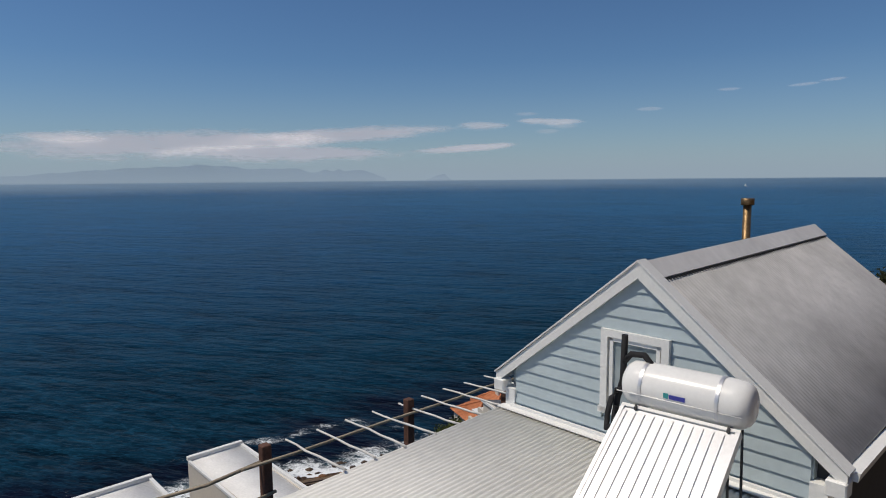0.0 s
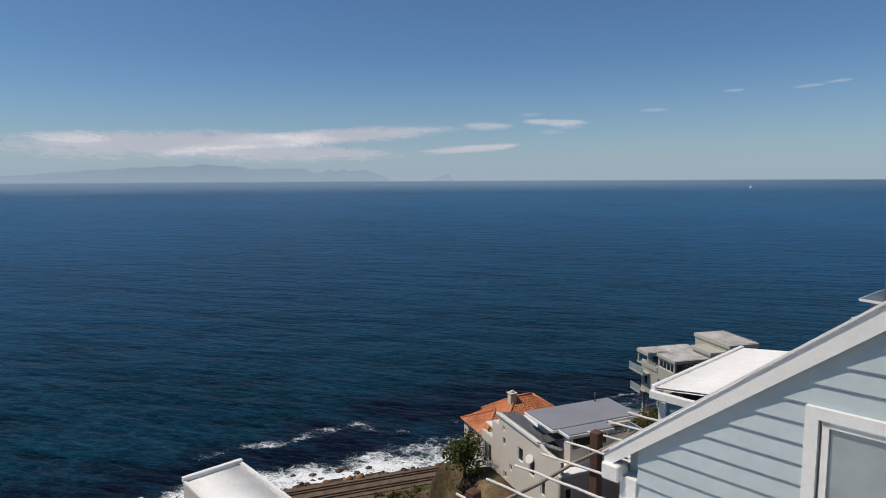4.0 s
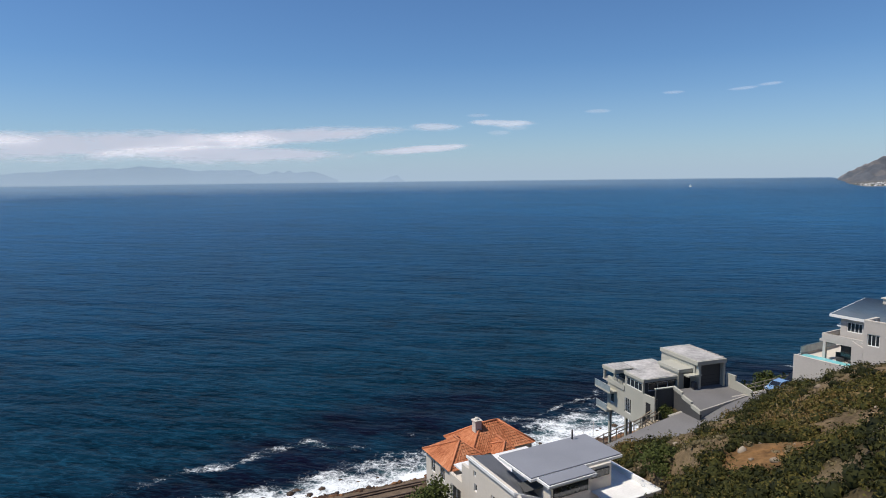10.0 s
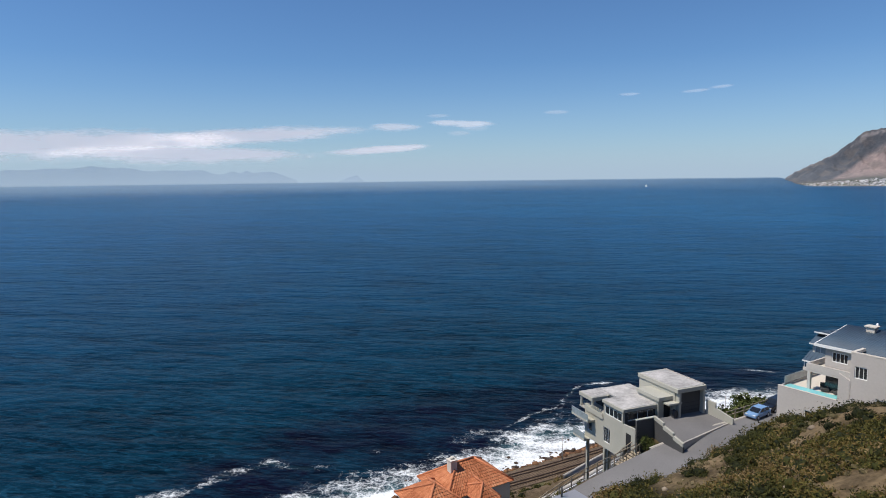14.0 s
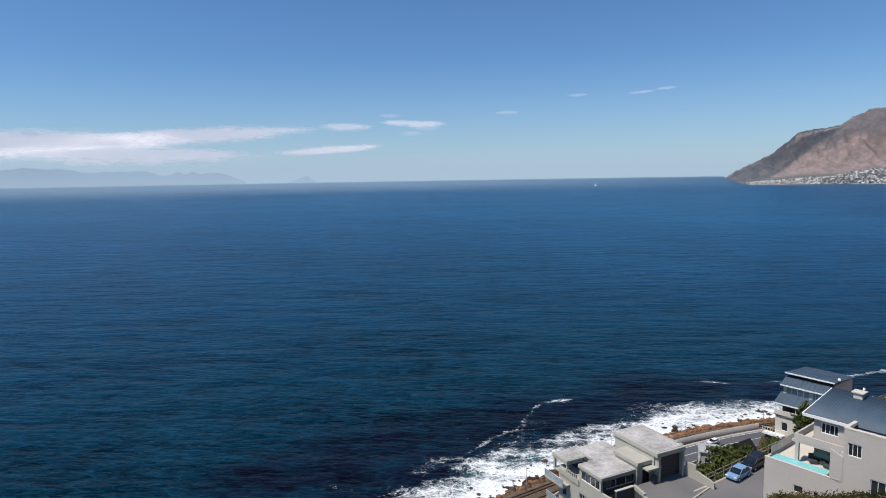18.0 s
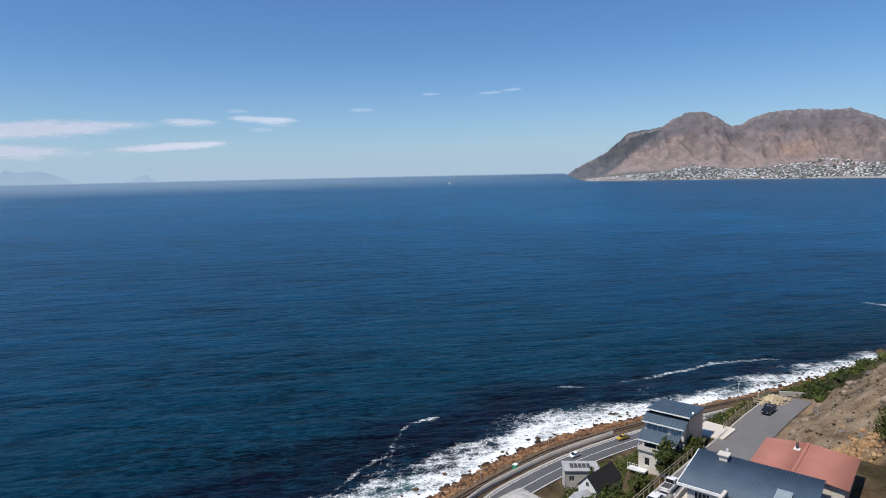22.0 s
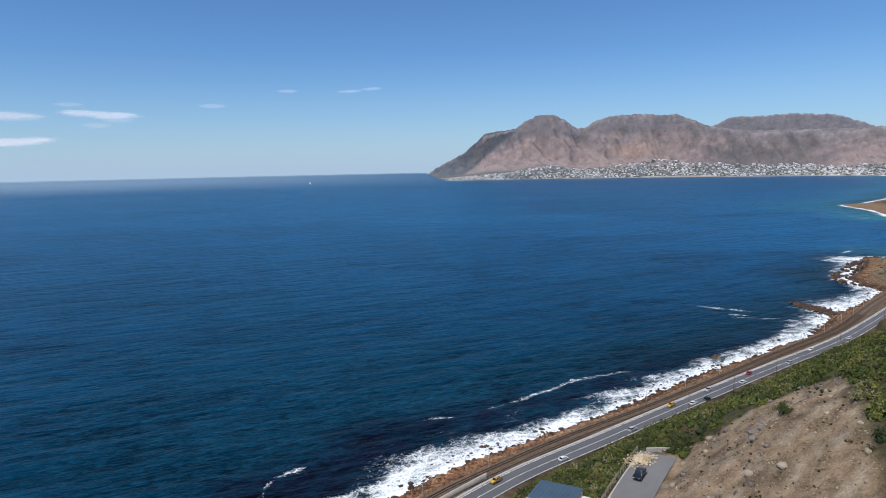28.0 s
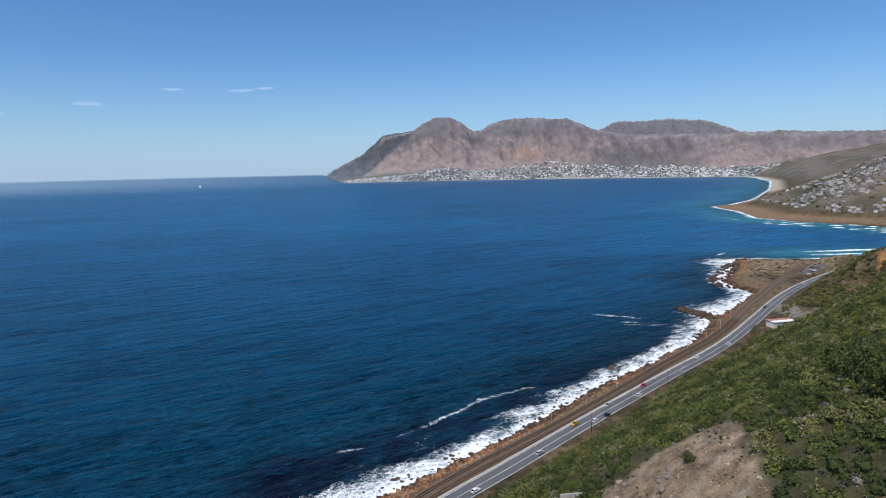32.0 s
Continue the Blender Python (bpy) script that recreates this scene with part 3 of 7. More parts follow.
# shore value raised towards +x, which lightens the water to suit the view
sea = tagged(sheet("water", SX, SY, SZ, SEA, None, sea_zones(SX, SY), np.maximum(-inland(SX, SY), 0) + (1.7 * np.clip(SX - 380, 0, 900) + 0.15 * np.clip(SX, 0, 380) + 0.75 * np.clip(SX - 150, 0, 230)) * smooth(10, 120, -inland(SX, SY))), "deep blue sea with painted wave light and white surf along the rocks", "sea", kind="structure")


# ---- helpers for things ----
def part(name, bm, mat, parent=None, label=""):
    me = bpy.data.meshes.new(name)
    bm.to_mesh(me)
    bm.free()
    me.materials.append(mat)
    ob = new(name, me)
    if parent is not None:
        ob.parent = parent
    if label:
        ob["label"] = label
    return ob


def raw(name, verts, faces, mat, parent=None, smooth_faces=False):
    """An object from arrays of places and of faces, all with equally many corners."""
    verts, faces = np.asarray(verts, np.float32), np.asarray(faces, np.int32)
    me = bpy.data.meshes.new(name)
    k = faces.shape[1]
    me.vertices.add(len(verts))
    me.vertices.foreach_set("co", verts.ravel())
    me.loops.add(faces.size)
    me.loops.foreach_set("vertex_index", faces.ravel())
    me.polygons.add(len(faces))
    me.polygons.foreach_set("loop_start", np.arange(0, faces.size, k, dtype=np.int32))
    if smooth_faces:
        me.polygons.foreach_set("use_smooth", np.ones(len(faces), bool))
    me.update(calc_edges=True)
    me.materials.append(mat)
    ob = new(name, me)
    if parent is not None:
        ob.parent = parent
    return ob


def island_material(name, colours, rough=0.85, scale=0.05, bump=0.0):
    """Each loose piece of the mesh takes a tone of its own from the ramp, over broad patches."""
    m = bpy.data.materials.new(name)
    m.use_nodes = True
    n, l = m.node_tree.nodes, m.node_tree.links
    b = n["Principled BSDF"]
    b.inputs["Roughness"].default_value, b.inputs["Specular IOR Level"].default_value = rough, 0.2
    geo, co, no, ramp, add = n.new("ShaderNodeNewGeometry"), n.new("ShaderNodeTexCoord"), n.new("ShaderNodeTexNoise"), n.new("ShaderNodeValToRGB"), n.new("ShaderNodeMath")
    no.inputs["Scale"].default_value, no.inputs["Detail"].default_value = scale, 3
    l.new(co.outputs["Object"], no.inputs["Vector"])
    add.operation = "MULTIPLY_ADD"
    add.inputs[1].default_value = 0.55
    l.new(geo.outputs["Random Per Island"], add.inputs[0])
    sub = n.new("ShaderNodeMath")
    sub.operation = "MULTIPLY_ADD"
    sub.inputs[1].default_value, sub.inputs[2].default_value = 1.5, -0.52
    l.new(no.outputs["Fac"], sub.inputs[0])
    l.new(sub.outputs[0], add.inputs[2])
    e = ramp.color_ramp.elements
    e[0].color, e[1].color = (*colours[0], 1), (*colours[-1], 1)
    for i, c in enumerate(colours[1:-1]):
        k = e.new((i + 1) / (len(colours) - 1))
        k.color = (*c, 1)
    l.new(add.outputs[0], ramp.inputs["Fac"])
    l.new(ramp.outputs["Color"], b.inputs["Base Color"])
    return m


def scrub_material(name, colours):
    """Leaves coloured by their bush's own tone, with a little spread from leaf to leaf."""
    m = island_material(name, colours, scale=0.3)
    n, l = m.node_tree.nodes, m.node_tree.links
    at, add, geo = n.new("ShaderNodeAttribute"), n.new("ShaderNodeMath"), n["Geometry"]
    at.attribute_name = "tone"
    add.operation = "MULTIPLY_ADD"
    add.inputs[1].default_value = 0.30
    ctr = n.new("ShaderNodeMath")
    ctr.operation = "SUBTRACT"
    ctr.inputs[1].default_value = 0.5
    l.new(geo.outputs["Random Per Island"], ctr.inputs[0])
    l.new(ctr.outputs[0], add.inputs[0])
    l.new(at.outputs["Fac"], add.inputs[2])
    l.new(add.outputs[0], n["Color Ramp"].inputs["Fac"])
    return m


SCRUB = scrub_material("coastal scrub leaves", [(0.014, 0.017, 0.005), (0.042, 0.044, 0.010), (0.095, 0.082, 0.019), (0.150, 0.095, 0.032), (0.25, 0.18, 0.10)])
FYNBOS = scrub_material("green fynbos leaves", [(0.026, 0.036, 0.011), (0.060, 0.077, 0.018), (0.116, 0.128, 0.026), (0.168, 0.146, 0.046), (0.25, 0.22, 0.155)])
DRY = scrub_material("dry grey brush", [(0.15, 0.125, 0.105), (0.24, 0.205, 0.175), (0.31, 0.27, 0.24)])
STRAW = scrub_material("dry straw brush", [(0.11, 0.09, 0.045), (0.19, 0.15, 0.08), (0.26, 0.20, 0.12)])
TREE_LEAF = island_material("dark tree leaves", [(0.028, 0.038, 0.011), (0.062, 0.078, 0.020), (0.11, 0.125, 0.034)], scale=0.3)
TOWN = island_material("far house walls and roofs", [(0.07, 0.08, 0.09), (0.16, 0.16, 0.165), (0.40, 0.40, 0.40), (0.72, 0.72, 0.72), (0.18, 0.13, 0.11), (0.60, 0.60, 0.60)], scale=0.004)
HILL_STONE = island_material("pale hillside stones", [(0.17, 0.13, 0.095), (0.28, 0.225, 0.165), (0.42, 0.36, 0.29)], scale=0.3)
ORANGE_ROCK = island_material("orange cut rock", [(0.20, 0.12, 0.065), (0.34, 0.205, 0.10), (0.44, 0.30, 0.17)], scale=0.2)
SHORE_ROCK = island_material("shore boulders", [(0.045, 0.026, 0.017), (0.14, 0.070, 0.038), (0.25, 0.13, 0.065), (0.38, 0.26, 0.16)], scale=0.06)
WET_SHORE_ROCK = island_material("wet shore boulders", [(0.03, 0.02, 0.015), (0.07, 0.045, 0.03), (0.12, 0.075, 0.045)], rough=0.5, scale=0.06)
RNG = np.random.RandomState(7)


def leaf_cloud(centres, radii, tall, count, size, seed):
    """Corners and faces of many small tilted leaf sprays over the domes of shrubs."""
    r = np.random.RandomState(seed)
    n = len(centres)
    c = np.repeat(centres, count, 0)
    rad = np.repeat(radii, count)
    th, ph = r.uniform(0, 6.283, n * count), np.arccos(r.uniform(-0.15, 1, n * count))
    d = np.stack([np.sin(ph) * np.cos(th), np.sin(ph) * np.sin(th), np.cos(ph)], -1)
    lump = 0.80 + 0.28 * np.sin(3 * th + np.repeat(r.uniform(0, 6.28, n), count)) * np.sin(2.3 * ph + np.repeat(r.uniform(0, 6.28, n), count))
    p = c + d * (rad * lump * r.uniform(0.62, 1.12, n * count))[:, None] * np.array([1, 1, 1.0]) * np.stack([np.ones(n * count), np.ones(n * count), np.repeat(tall, count)], -1)
    nrm = d + r.normal(0, 0.8, d.shape)
    nrm /= np.linalg.norm(nrm, axis=1, keepdims=True)
    a = np.cross(nrm, r.normal(0, 1, d.shape))
    a /= np.linalg.norm(a, axis=1, keepdims=True)
    b = np.cross(nrm, a)
    s = (size * r.uniform(0.6, 1.3, n * count) * np.sqrt(rad))[:, None]
    v = np.stack([p - a * s * 0.9 - b * s * 0.55, p + a * s * 1.25, p - a * s * 0.5 + b * s * 0.6], 1).reshape(-1, 3)
    f = np.arange(len(v)).reshape(-1, 3)
    return v, f


def rock_cloud(centres, sizes, seed):
    """Corners and faces of many uneven boulders."""
    r = np.random.RandomState(seed)
    bm = bmesh.new()
    bmesh.ops.create_icosphere(bm, subdivisions=1, radius=1.0)
    base, tri = np.array([v.co[:] for v in bm.verts]), np.array([[v.index for v in f.verts] for f in bm.faces])
    bm.free()
    n, k = len(centres), len(base)
    v = base[None] * (1 + r.uniform(-0.3, 0.3, (n, k, 1))) * (sizes[:, None, None] * r.uniform(0.6, 1.25, (n, 1, 3)) * np.array([1, 1, 0.7]))
    ang = r.uniform(0, 6.28, n)
    x, y = v[..., 0] * np.cos(ang)[:, None] - v[..., 1] * np.sin(ang)[:, None], v[..., 0] * np.sin(ang)[:, None] + v[..., 1] * np.cos(ang)[:, None]
    v = np.stack([x, y, v[..., 2]], -1) + centres[:, None]
    return v.reshape(-1, 3), (tri[None] + (np.arange(n) * k)[:, None, None]).reshape(-1, 3)


def scatter(n, x0, x1, y0, y1, seed, test=None, clear=True, grow=0.0):
    """Random places on the ground, away from roads and building pads."""
    r = np.random.RandomState(seed)
    x, y = r.uniform(x0, x1, n), r.uniform(y0, y1, n)
    ok = np.ones(n, bool)
    d = inland(x, y)
    if test is not None:
        ok &= test(x, y, d)
    if clear:
        for line, half in ((ROAD_LINE, 6.6), (RAIL_LINE, 4.4), (STREET_LINE, 4.3)):
            ok &= off_line(x, y, line)[0] > half + grow
        for cx, cy, turn, hx, hy, pz in PADS:
            c, s = math.cos(radians(turn)), math.sin(radians(turn))
            ok &= (np.abs((x - cx) * c + (y - cy) * s) > hx + 0.9 + grow) | (np.abs(-(x - cx) * s + (y - cy) * c) > hy + 0.9 + grow)
    x, y = x[ok], y[ok]
    return np.stack([x, y, height(x, y)], -1)


def shrubs(name, label, centres, lo, hi, count, size, mat, seed, tall=0.75, power=2.0):
    """Many bushes: a lumpy filler body, darkened as inner shade, under sprays of leaves, each bush with a tone of its
    own.
    """
    r = np.random.RandomState(seed)
    n = len(centres)
    rad = lo + (hi - lo) * r.uniform(0, 1, n) ** power
    c = centres + np.stack([0 * rad, 0 * rad, 0.1 * rad], -1)
    high = np.full(n, tall) * r.uniform(0.7, 1.25, n)
    v, f = leaf_cloud(c, rad, high, count, size, seed + 1)
    bm = bmesh.new()
    bmesh.ops.create_cube(bm, size=2)
    bmesh.ops.subdivide_edges(bm, edges=bm.edges[:], cuts=1, use_grid_fill=True)
    base, quad = np.array([q.co[:] for q in bm.verts]), np.array([[q.index for q in g.verts] for g in bm.faces])
    bm.free()
    base = base / np.linalg.norm(base, axis=1, keepdims=True)
    tri = np.concatenate([quad[:, [0, 1, 2]], quad[:, [0, 2, 3]]])
    k = len(base)
    body = base[None] * r.uniform(0.30, 0.64, (n, k, 1)) * np.stack([rad, rad, rad * high], -1)[:, None] + c[:, None]
    patch = bumps(c[:, 0], c[:, 1], 15, seed + 2)
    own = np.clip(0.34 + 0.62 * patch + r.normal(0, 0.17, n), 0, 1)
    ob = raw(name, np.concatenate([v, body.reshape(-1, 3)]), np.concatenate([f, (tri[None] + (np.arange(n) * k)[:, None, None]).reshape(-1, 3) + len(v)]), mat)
    a = ob.data.attributes.new("tone", "FLOAT", "POINT")
    # bodies get a quarter of the tone: shade inside the bush, put into colour
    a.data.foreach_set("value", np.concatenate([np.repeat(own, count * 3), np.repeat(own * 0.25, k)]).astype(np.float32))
    return tagged(ob, label, "shrubs", kind="stuff")


# ---- far mountains ----


def mountain_material(name, fine):
    m = ground_material()
    m.name = name
    n = m.node_tree.nodes
    n["Noise Texture"].inputs["Scale"].default_value, n["Noise Texture.001"].inputs["Scale"].default_value = 0.018, fine
    n["Bump"].inputs["Strength"].default_value, n["Bump"].inputs["Distance"].default_value = 0.45, 12.0
    n["Color Ramp"].color_ramp.elements[0].color = (0.56, 0.57, 0.60, 1)
    return m


MOUNT = mountain_material("mountain heath", 0.05)


def range_sheet(name, rows, r0, r1, crest_at, foot, step, rough, mat, label, seed):
    """A mountain front seen across the bay: rows of bearing and crest elevation in degrees."""
    az = np.radians(np.arange(rows[0][0], rows[-1][0], step))
    rad = np.linspace(r0, r1, 90)
    MR, MA = np.meshgrid(rad, az)
    top = np.interp(np.degrees(az), [p[0] for p in rows], [p[1] for p in rows])
    crest = 110 + crest_at * np.tan(np.radians(top + 0.05 * np.sin(np.degrees(az) * 9) * np.sin(np.degrees(az) * 3.7 + 1) + 0.012 * np.sin(np.degrees(az) * 23)))
    f = (MR - r0 - 30) / (crest_at - r0 - 30)
    shape = np.interp(f, [-0.1, 0, 0.12, 0.3, 0.55, 0.8, 0.93, 1.0, 1.3], [-0.05, 0.0, 0.06, 0.17, 0.40, 0.75, 0.95, 1.0, 0.8])
    deg = np.degrees(MA)
    arc = deg * 78 + 0.55 * (MR - r0)
    bend = 30 * bumps(arc, MR, 300, seed + 8)
    gully = np.abs(bumps(arc + bend, (MR - r0) * 0.30, 300, seed)) * 1.0 + np.abs(bumps(arc + bend, (MR - r0) * 0.45, 120, seed + 1)) * 0.55 + np.abs(bumps(arc, (MR - r0) * 0.7, 48, seed + 2)) * 0.26
    z = foot + (crest[:, None] - foot) * shape - gully * rough * smooth(0.14, 0.5, shape) * smooth(1.02, 0.80, shape) * np.clip(crest[:, None] / 300, 0, 1)
    X, Y = 5 + MR * np.sin(MA), 40 + MR * np.cos(MA)
    part_up = np.clip((z - foot) / np.maximum(crest[:, None] - foot, 1), 0, 1)
    col = np.zeros(X.shape + (3,)) + np.array((0.32, 0.245, 0.225))
    col = mixed(col, (0.22, 0.195, 0.20), smooth(0.45, 0.9, part_up + 0.25 * bumps(deg * 5, part_up * 60, 25, seed + 4)))
    col = mixed(col, (0.31, 0.235, 0.21), 0.6 * smooth(0.1, 0.5, bumps(deg * 5, part_up * 70, 30, seed + 5)) * smooth(0.9, 0.5, part_up))
    col = mixed(col, (0.17, 0.16, 0.165), 0.6 * smooth(0.15, 0.45, bumps(deg * 3, part_up * 60, 9, seed + 6)) * smooth(0.3, 0.6, part_up))
    # darker blue-grey over the range's left end
    left_face = smooth(0.5, -0.3, deg - 38.6 - 6.2 * part_up)
    col = mixed(col, (0.080, 0.090, 0.105), 0.9 * left_face)
    ragged = bumps(arc, MR, 160, seed + 9)
    belt = smooth(58, 62, deg + 1.5 * ragged) * smooth(71, 66, deg) * smooth(0.85, 0.55, part_up + 0.25 * ragged)
    col = mixed(col, (0.115, 0.108, 0.110), 0.75 * belt)
    rim = smooth(0.80, 0.92, part_up + 0.12 * ragged) * smooth(0.0, 0.5, bumps(arc, MR * 2, 60, seed + 10))
    col = mixed(col, (0.34, 0.30, 0.29), 0.6 * rim)
    heath = smooth(0.1, 0.5, bumps(arc, MR * 1.5, 90, seed + 11)) * smooth(0.1, 0.2, part_up)
    col = mixed(col, (0.17, 0.145, 0.13), 0.55 * heath)
    scar = np.exp(-((deg - 54.6) / 1.5) ** 2 - ((part_up - 0.40) / 0.09) ** 2) * (0.6 + 0.8 * bumps(deg * 10, MR * 0.3, 5, seed + 7))
    col = mixed(col, (0.42, 0.27, 0.19), np.clip(scar, 0, 0.8))
    col = mixed(col, (0.15, 0.14, 0.12), smooth(0.2, 0.12, part_up))
    col = mixed(col, (0.5, 0.45, 0.37), smooth(r0 + 34, r0 + 24, MR))
    # the further range gets its haze mixed into the colour
    if foot > 7:
        col = mixed(col, (0.30, 0.285, 0.30), np.full(X.shape, 0.65))
    return tagged(sheet(name, X, Y, z, mat, None, col), label, "mountain", kind="structure"), X, Y, z


FRONT = [(36.3, -0.9), (36.9, -0.5), (37.2, -0.25), (38.3, 0.3), (39.7, 1.03), (40.9, 2.0), (41.5, 2.6), (42.07, 2.84), (43.2, 2.95), (44.36, 3.1), (45.2, 3.7), (46.2, 4.2), (46.92, 4.3), (47.94, 4.2), (48.8, 3.7), (49.84, 2.99), (50.6, 3.1),
         (51.5, 3.65), (52.98, 4.01), (55.48, 4.04), (57.2, 3.86), (57.94, 3.96), (59, 3.5), (60.61, 2.8), (63, 2.35), (66, 2.25), (70, 2.2), (72.1, 2.2), (75, 2.25), (77.66, 2.06), (81.86, 1.95), (95, 2.3)]
BACK = [(58, 1.6), (60.0, 2.4), (60.8, 2.8), (62.27, 3.5), (64, 3.45), (65.5, 3.5), (66.87, 3.57), (68.2, 3.4), (69.52, 3.3), (71, 2.75), (72.1, 2.3), (75, 1.9)]
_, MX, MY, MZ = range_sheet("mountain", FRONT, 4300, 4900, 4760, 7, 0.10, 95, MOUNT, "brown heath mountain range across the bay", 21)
range_sheet("mountain", BACK, 4840, 4975, 4930, 8, 0.10, 40, MOUNT, "grey mountain behind the nearer range, haze painted into its colour", 25)

# ranges far over the sea, their haze painted as see-through pale blue
HAZE = bpy.data.materials.new("painted distant haze")
HAZE.use_nodes = True
hn, hl = HAZE.node_tree.nodes, HAZE.node_tree.links
hb, hm, ht = hn["Principled BSDF"], hn.new("ShaderNodeMixShader"), hn.new("ShaderNodeBsdfTransparent")
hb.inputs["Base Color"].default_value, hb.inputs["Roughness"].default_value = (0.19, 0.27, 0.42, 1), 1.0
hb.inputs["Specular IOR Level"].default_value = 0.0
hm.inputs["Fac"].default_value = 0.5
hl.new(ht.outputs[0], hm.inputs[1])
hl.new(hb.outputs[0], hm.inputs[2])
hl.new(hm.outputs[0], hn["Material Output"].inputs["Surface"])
OVERSEA = [(-60, 0.2), (-48, 0.35), (-35, 0.36), (-30.3, 0.75), (-25.5, 1.08), (-23, 1.15), (-21.1, 1.3), (-19, 1.2), (-17, 0.95), (-15.6, 0.93), (-14.5, 1.0), (-13, 0.95), (-11.6, 0.62), (-10.4, 0.82), (-9.8, 0.65), (-9.29, 0.95), (-8.7, 0.72), (-8, 0.78), (-6.8, 0.72), (-5.77, 0.34), (-5.0, -0.1)]
ISLE = [(-1.8, -0.25), (-1.0, 0.05), (-0.5, 0.3), (0.2, 0.38), (0.45, 0.1), (0.9, -0.2)]
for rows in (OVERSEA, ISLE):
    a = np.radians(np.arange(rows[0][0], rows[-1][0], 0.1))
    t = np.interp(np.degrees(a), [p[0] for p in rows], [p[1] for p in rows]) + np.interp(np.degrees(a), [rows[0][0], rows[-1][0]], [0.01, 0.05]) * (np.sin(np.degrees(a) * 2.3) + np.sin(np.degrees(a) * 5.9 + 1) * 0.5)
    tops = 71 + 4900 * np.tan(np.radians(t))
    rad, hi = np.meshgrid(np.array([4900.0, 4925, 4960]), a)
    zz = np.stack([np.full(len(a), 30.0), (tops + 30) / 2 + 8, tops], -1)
    tagged(sheet("backdrop", rad * np.sin(hi), rad * np.cos(hi), zz, HAZE), "mountain silhouette far over the sea, its haze painted pale blue", "backdrop", kind="structure")


def cloud_material(seed, top):
    m = bpy.data.materials.new("cloud")
    m.use_nodes = True
    n, l = m.node_tree.nodes, m.node_tree.links
    b = n["Principled BSDF"]
    b.inputs["Base Color"].default_value, b.inputs["Roughness"].default_value = (0.85, 0.84, 0.84, 1), 1.0
    b.inputs["Specular IOR Level"].default_value = 0.0
    # the clouds' sunlit brightness is put in as a glow
    b.inputs["Emission Color"].default_value, b.inputs["Emission Strength"].default_value = (0.92, 0.84, 0.82, 1), 0.5
    uv, no, gr, mx, tr = n.new("ShaderNodeUVMap"), n.new("ShaderNodeTexNoise"), n.new("ShaderNodeAttribute"), n.new("ShaderNodeMixShader"), n.new("ShaderNodeBsdfTransparent")
    co = n.new("ShaderNodeTexCoord")
    mp = n.new("ShaderNodeMapping")
    mp.inputs["Scale"].default_value = (0.005, 0.005, 0.022)
    mp.inputs["Location"].default_value = (seed * 3.7, seed * 1.3, 0)
    l.new(co.outputs["Object"], mp.inputs["Vector"])
    l.new(mp.outputs["Vector"], no.inputs["Vector"])
    no.inputs["Scale"].default_value, no.inputs["Detail"].default_value, no.inputs["Roughness"].default_value = 1.0, 7, 0.6
    gr.attribute_name = "shore"
    add = n.new("ShaderNodeMath")
    add.operation = "MULTIPLY_ADD"
    add.inputs[1].default_value = 1.1
    l.new(no.outputs["Fac"], add.inputs[0])
    l.new(gr.outputs["Fac"], add.inputs[2])
    rg = n.new("ShaderNodeMapRange")
    rg.interpolation_type = "SMOOTHSTEP"
    rg.inputs["From Min"].default_value, rg.inputs["From Max"].default_value, rg.inputs["To Max"].default_value = 0.55, 1.4, top
    l.new(add.outputs[0], rg.inputs["Value"])
    l.new(rg.outputs["Result"], mx.inputs["Fac"])
    l.new(tr.outputs[0], mx.inputs[1])
    l.new(b.outputs[0], mx.inputs[2])
    n.remove(uv)
    l.new(mx.outputs[0], n["Material Output"].inputs["Surface"])
    return m


# cloud banks: bearing and elevation of the middle, half width and half height in degrees, slant
CLOUDS = [(-10, 3.75, 12.5, 0.85, 0.06), (-24, 2.9, 16, 1.4, 0.03), (-14, 2.2, 12, 0.9, 0.0), (-31, 3.4, 3.5, 0.4, -0.05), (3.6, 4.65, 2.6, 0.42, 0.0), (9.6, 4.9, 3.4, 0.35, -0.03), (2.0, 2.65, 5.4, 0.42, 0.06), (10.8, 4.5, 1.6, 0.35, -0.04),
          (18.0, 5.7, 1.3, 0.22, 0.0), (24.2, 7.0, 1.1, 0.15, 0.0), (29.5, 7.0, 1.3, 0.16, 0.05), (31.4, 7.2, 1.1, 0.16, 0.05), (7.5, 5.6, 1.2, 0.2, 0), (9.4, 4.05, 1.2, 0.25, 0)]
for i, (ca, ce, wa, we, slant) in enumerate(CLOUDS):
    top = 0.92 if wa > 5 else 0.6 if wa > 2.5 else 0.2
    uu, vv = np.meshgrid(np.linspace(-1.25, 1.25, 61), np.linspace(-1.4, 1.4, 15))
    A, E = np.radians(ca + uu * wa), np.radians(ce + vv * we + slant * uu * wa)
    fall = 0.92 - 0.95 * (np.abs(uu) ** 2.2 + np.where(vv > 0, np.abs(vv) ** 2.0, np.abs(vv) ** 1.2 * 0.9))
    ob = sheet("backdrop", (4895 - 9 * i) * np.sin(A), (4895 - 9 * i) * np.cos(A), 71 + (4895 - 9 * i) * np.tan(E), cloud_material(i, top), None, None, fall)
    ob.visible_shadow = False
    tagged(ob, "thin streak of pale cloud low over the sea", "cloud", kind="structure")

# pale haze low over the horizon, painted on added glowing see-through sheets
HAZE_GLOW = bpy.data.materials.new("painted haze glow")
HAZE_GLOW.use_nodes = True
kn, kl = HAZE_GLOW.node_tree.nodes, HAZE_GLOW.node_tree.links
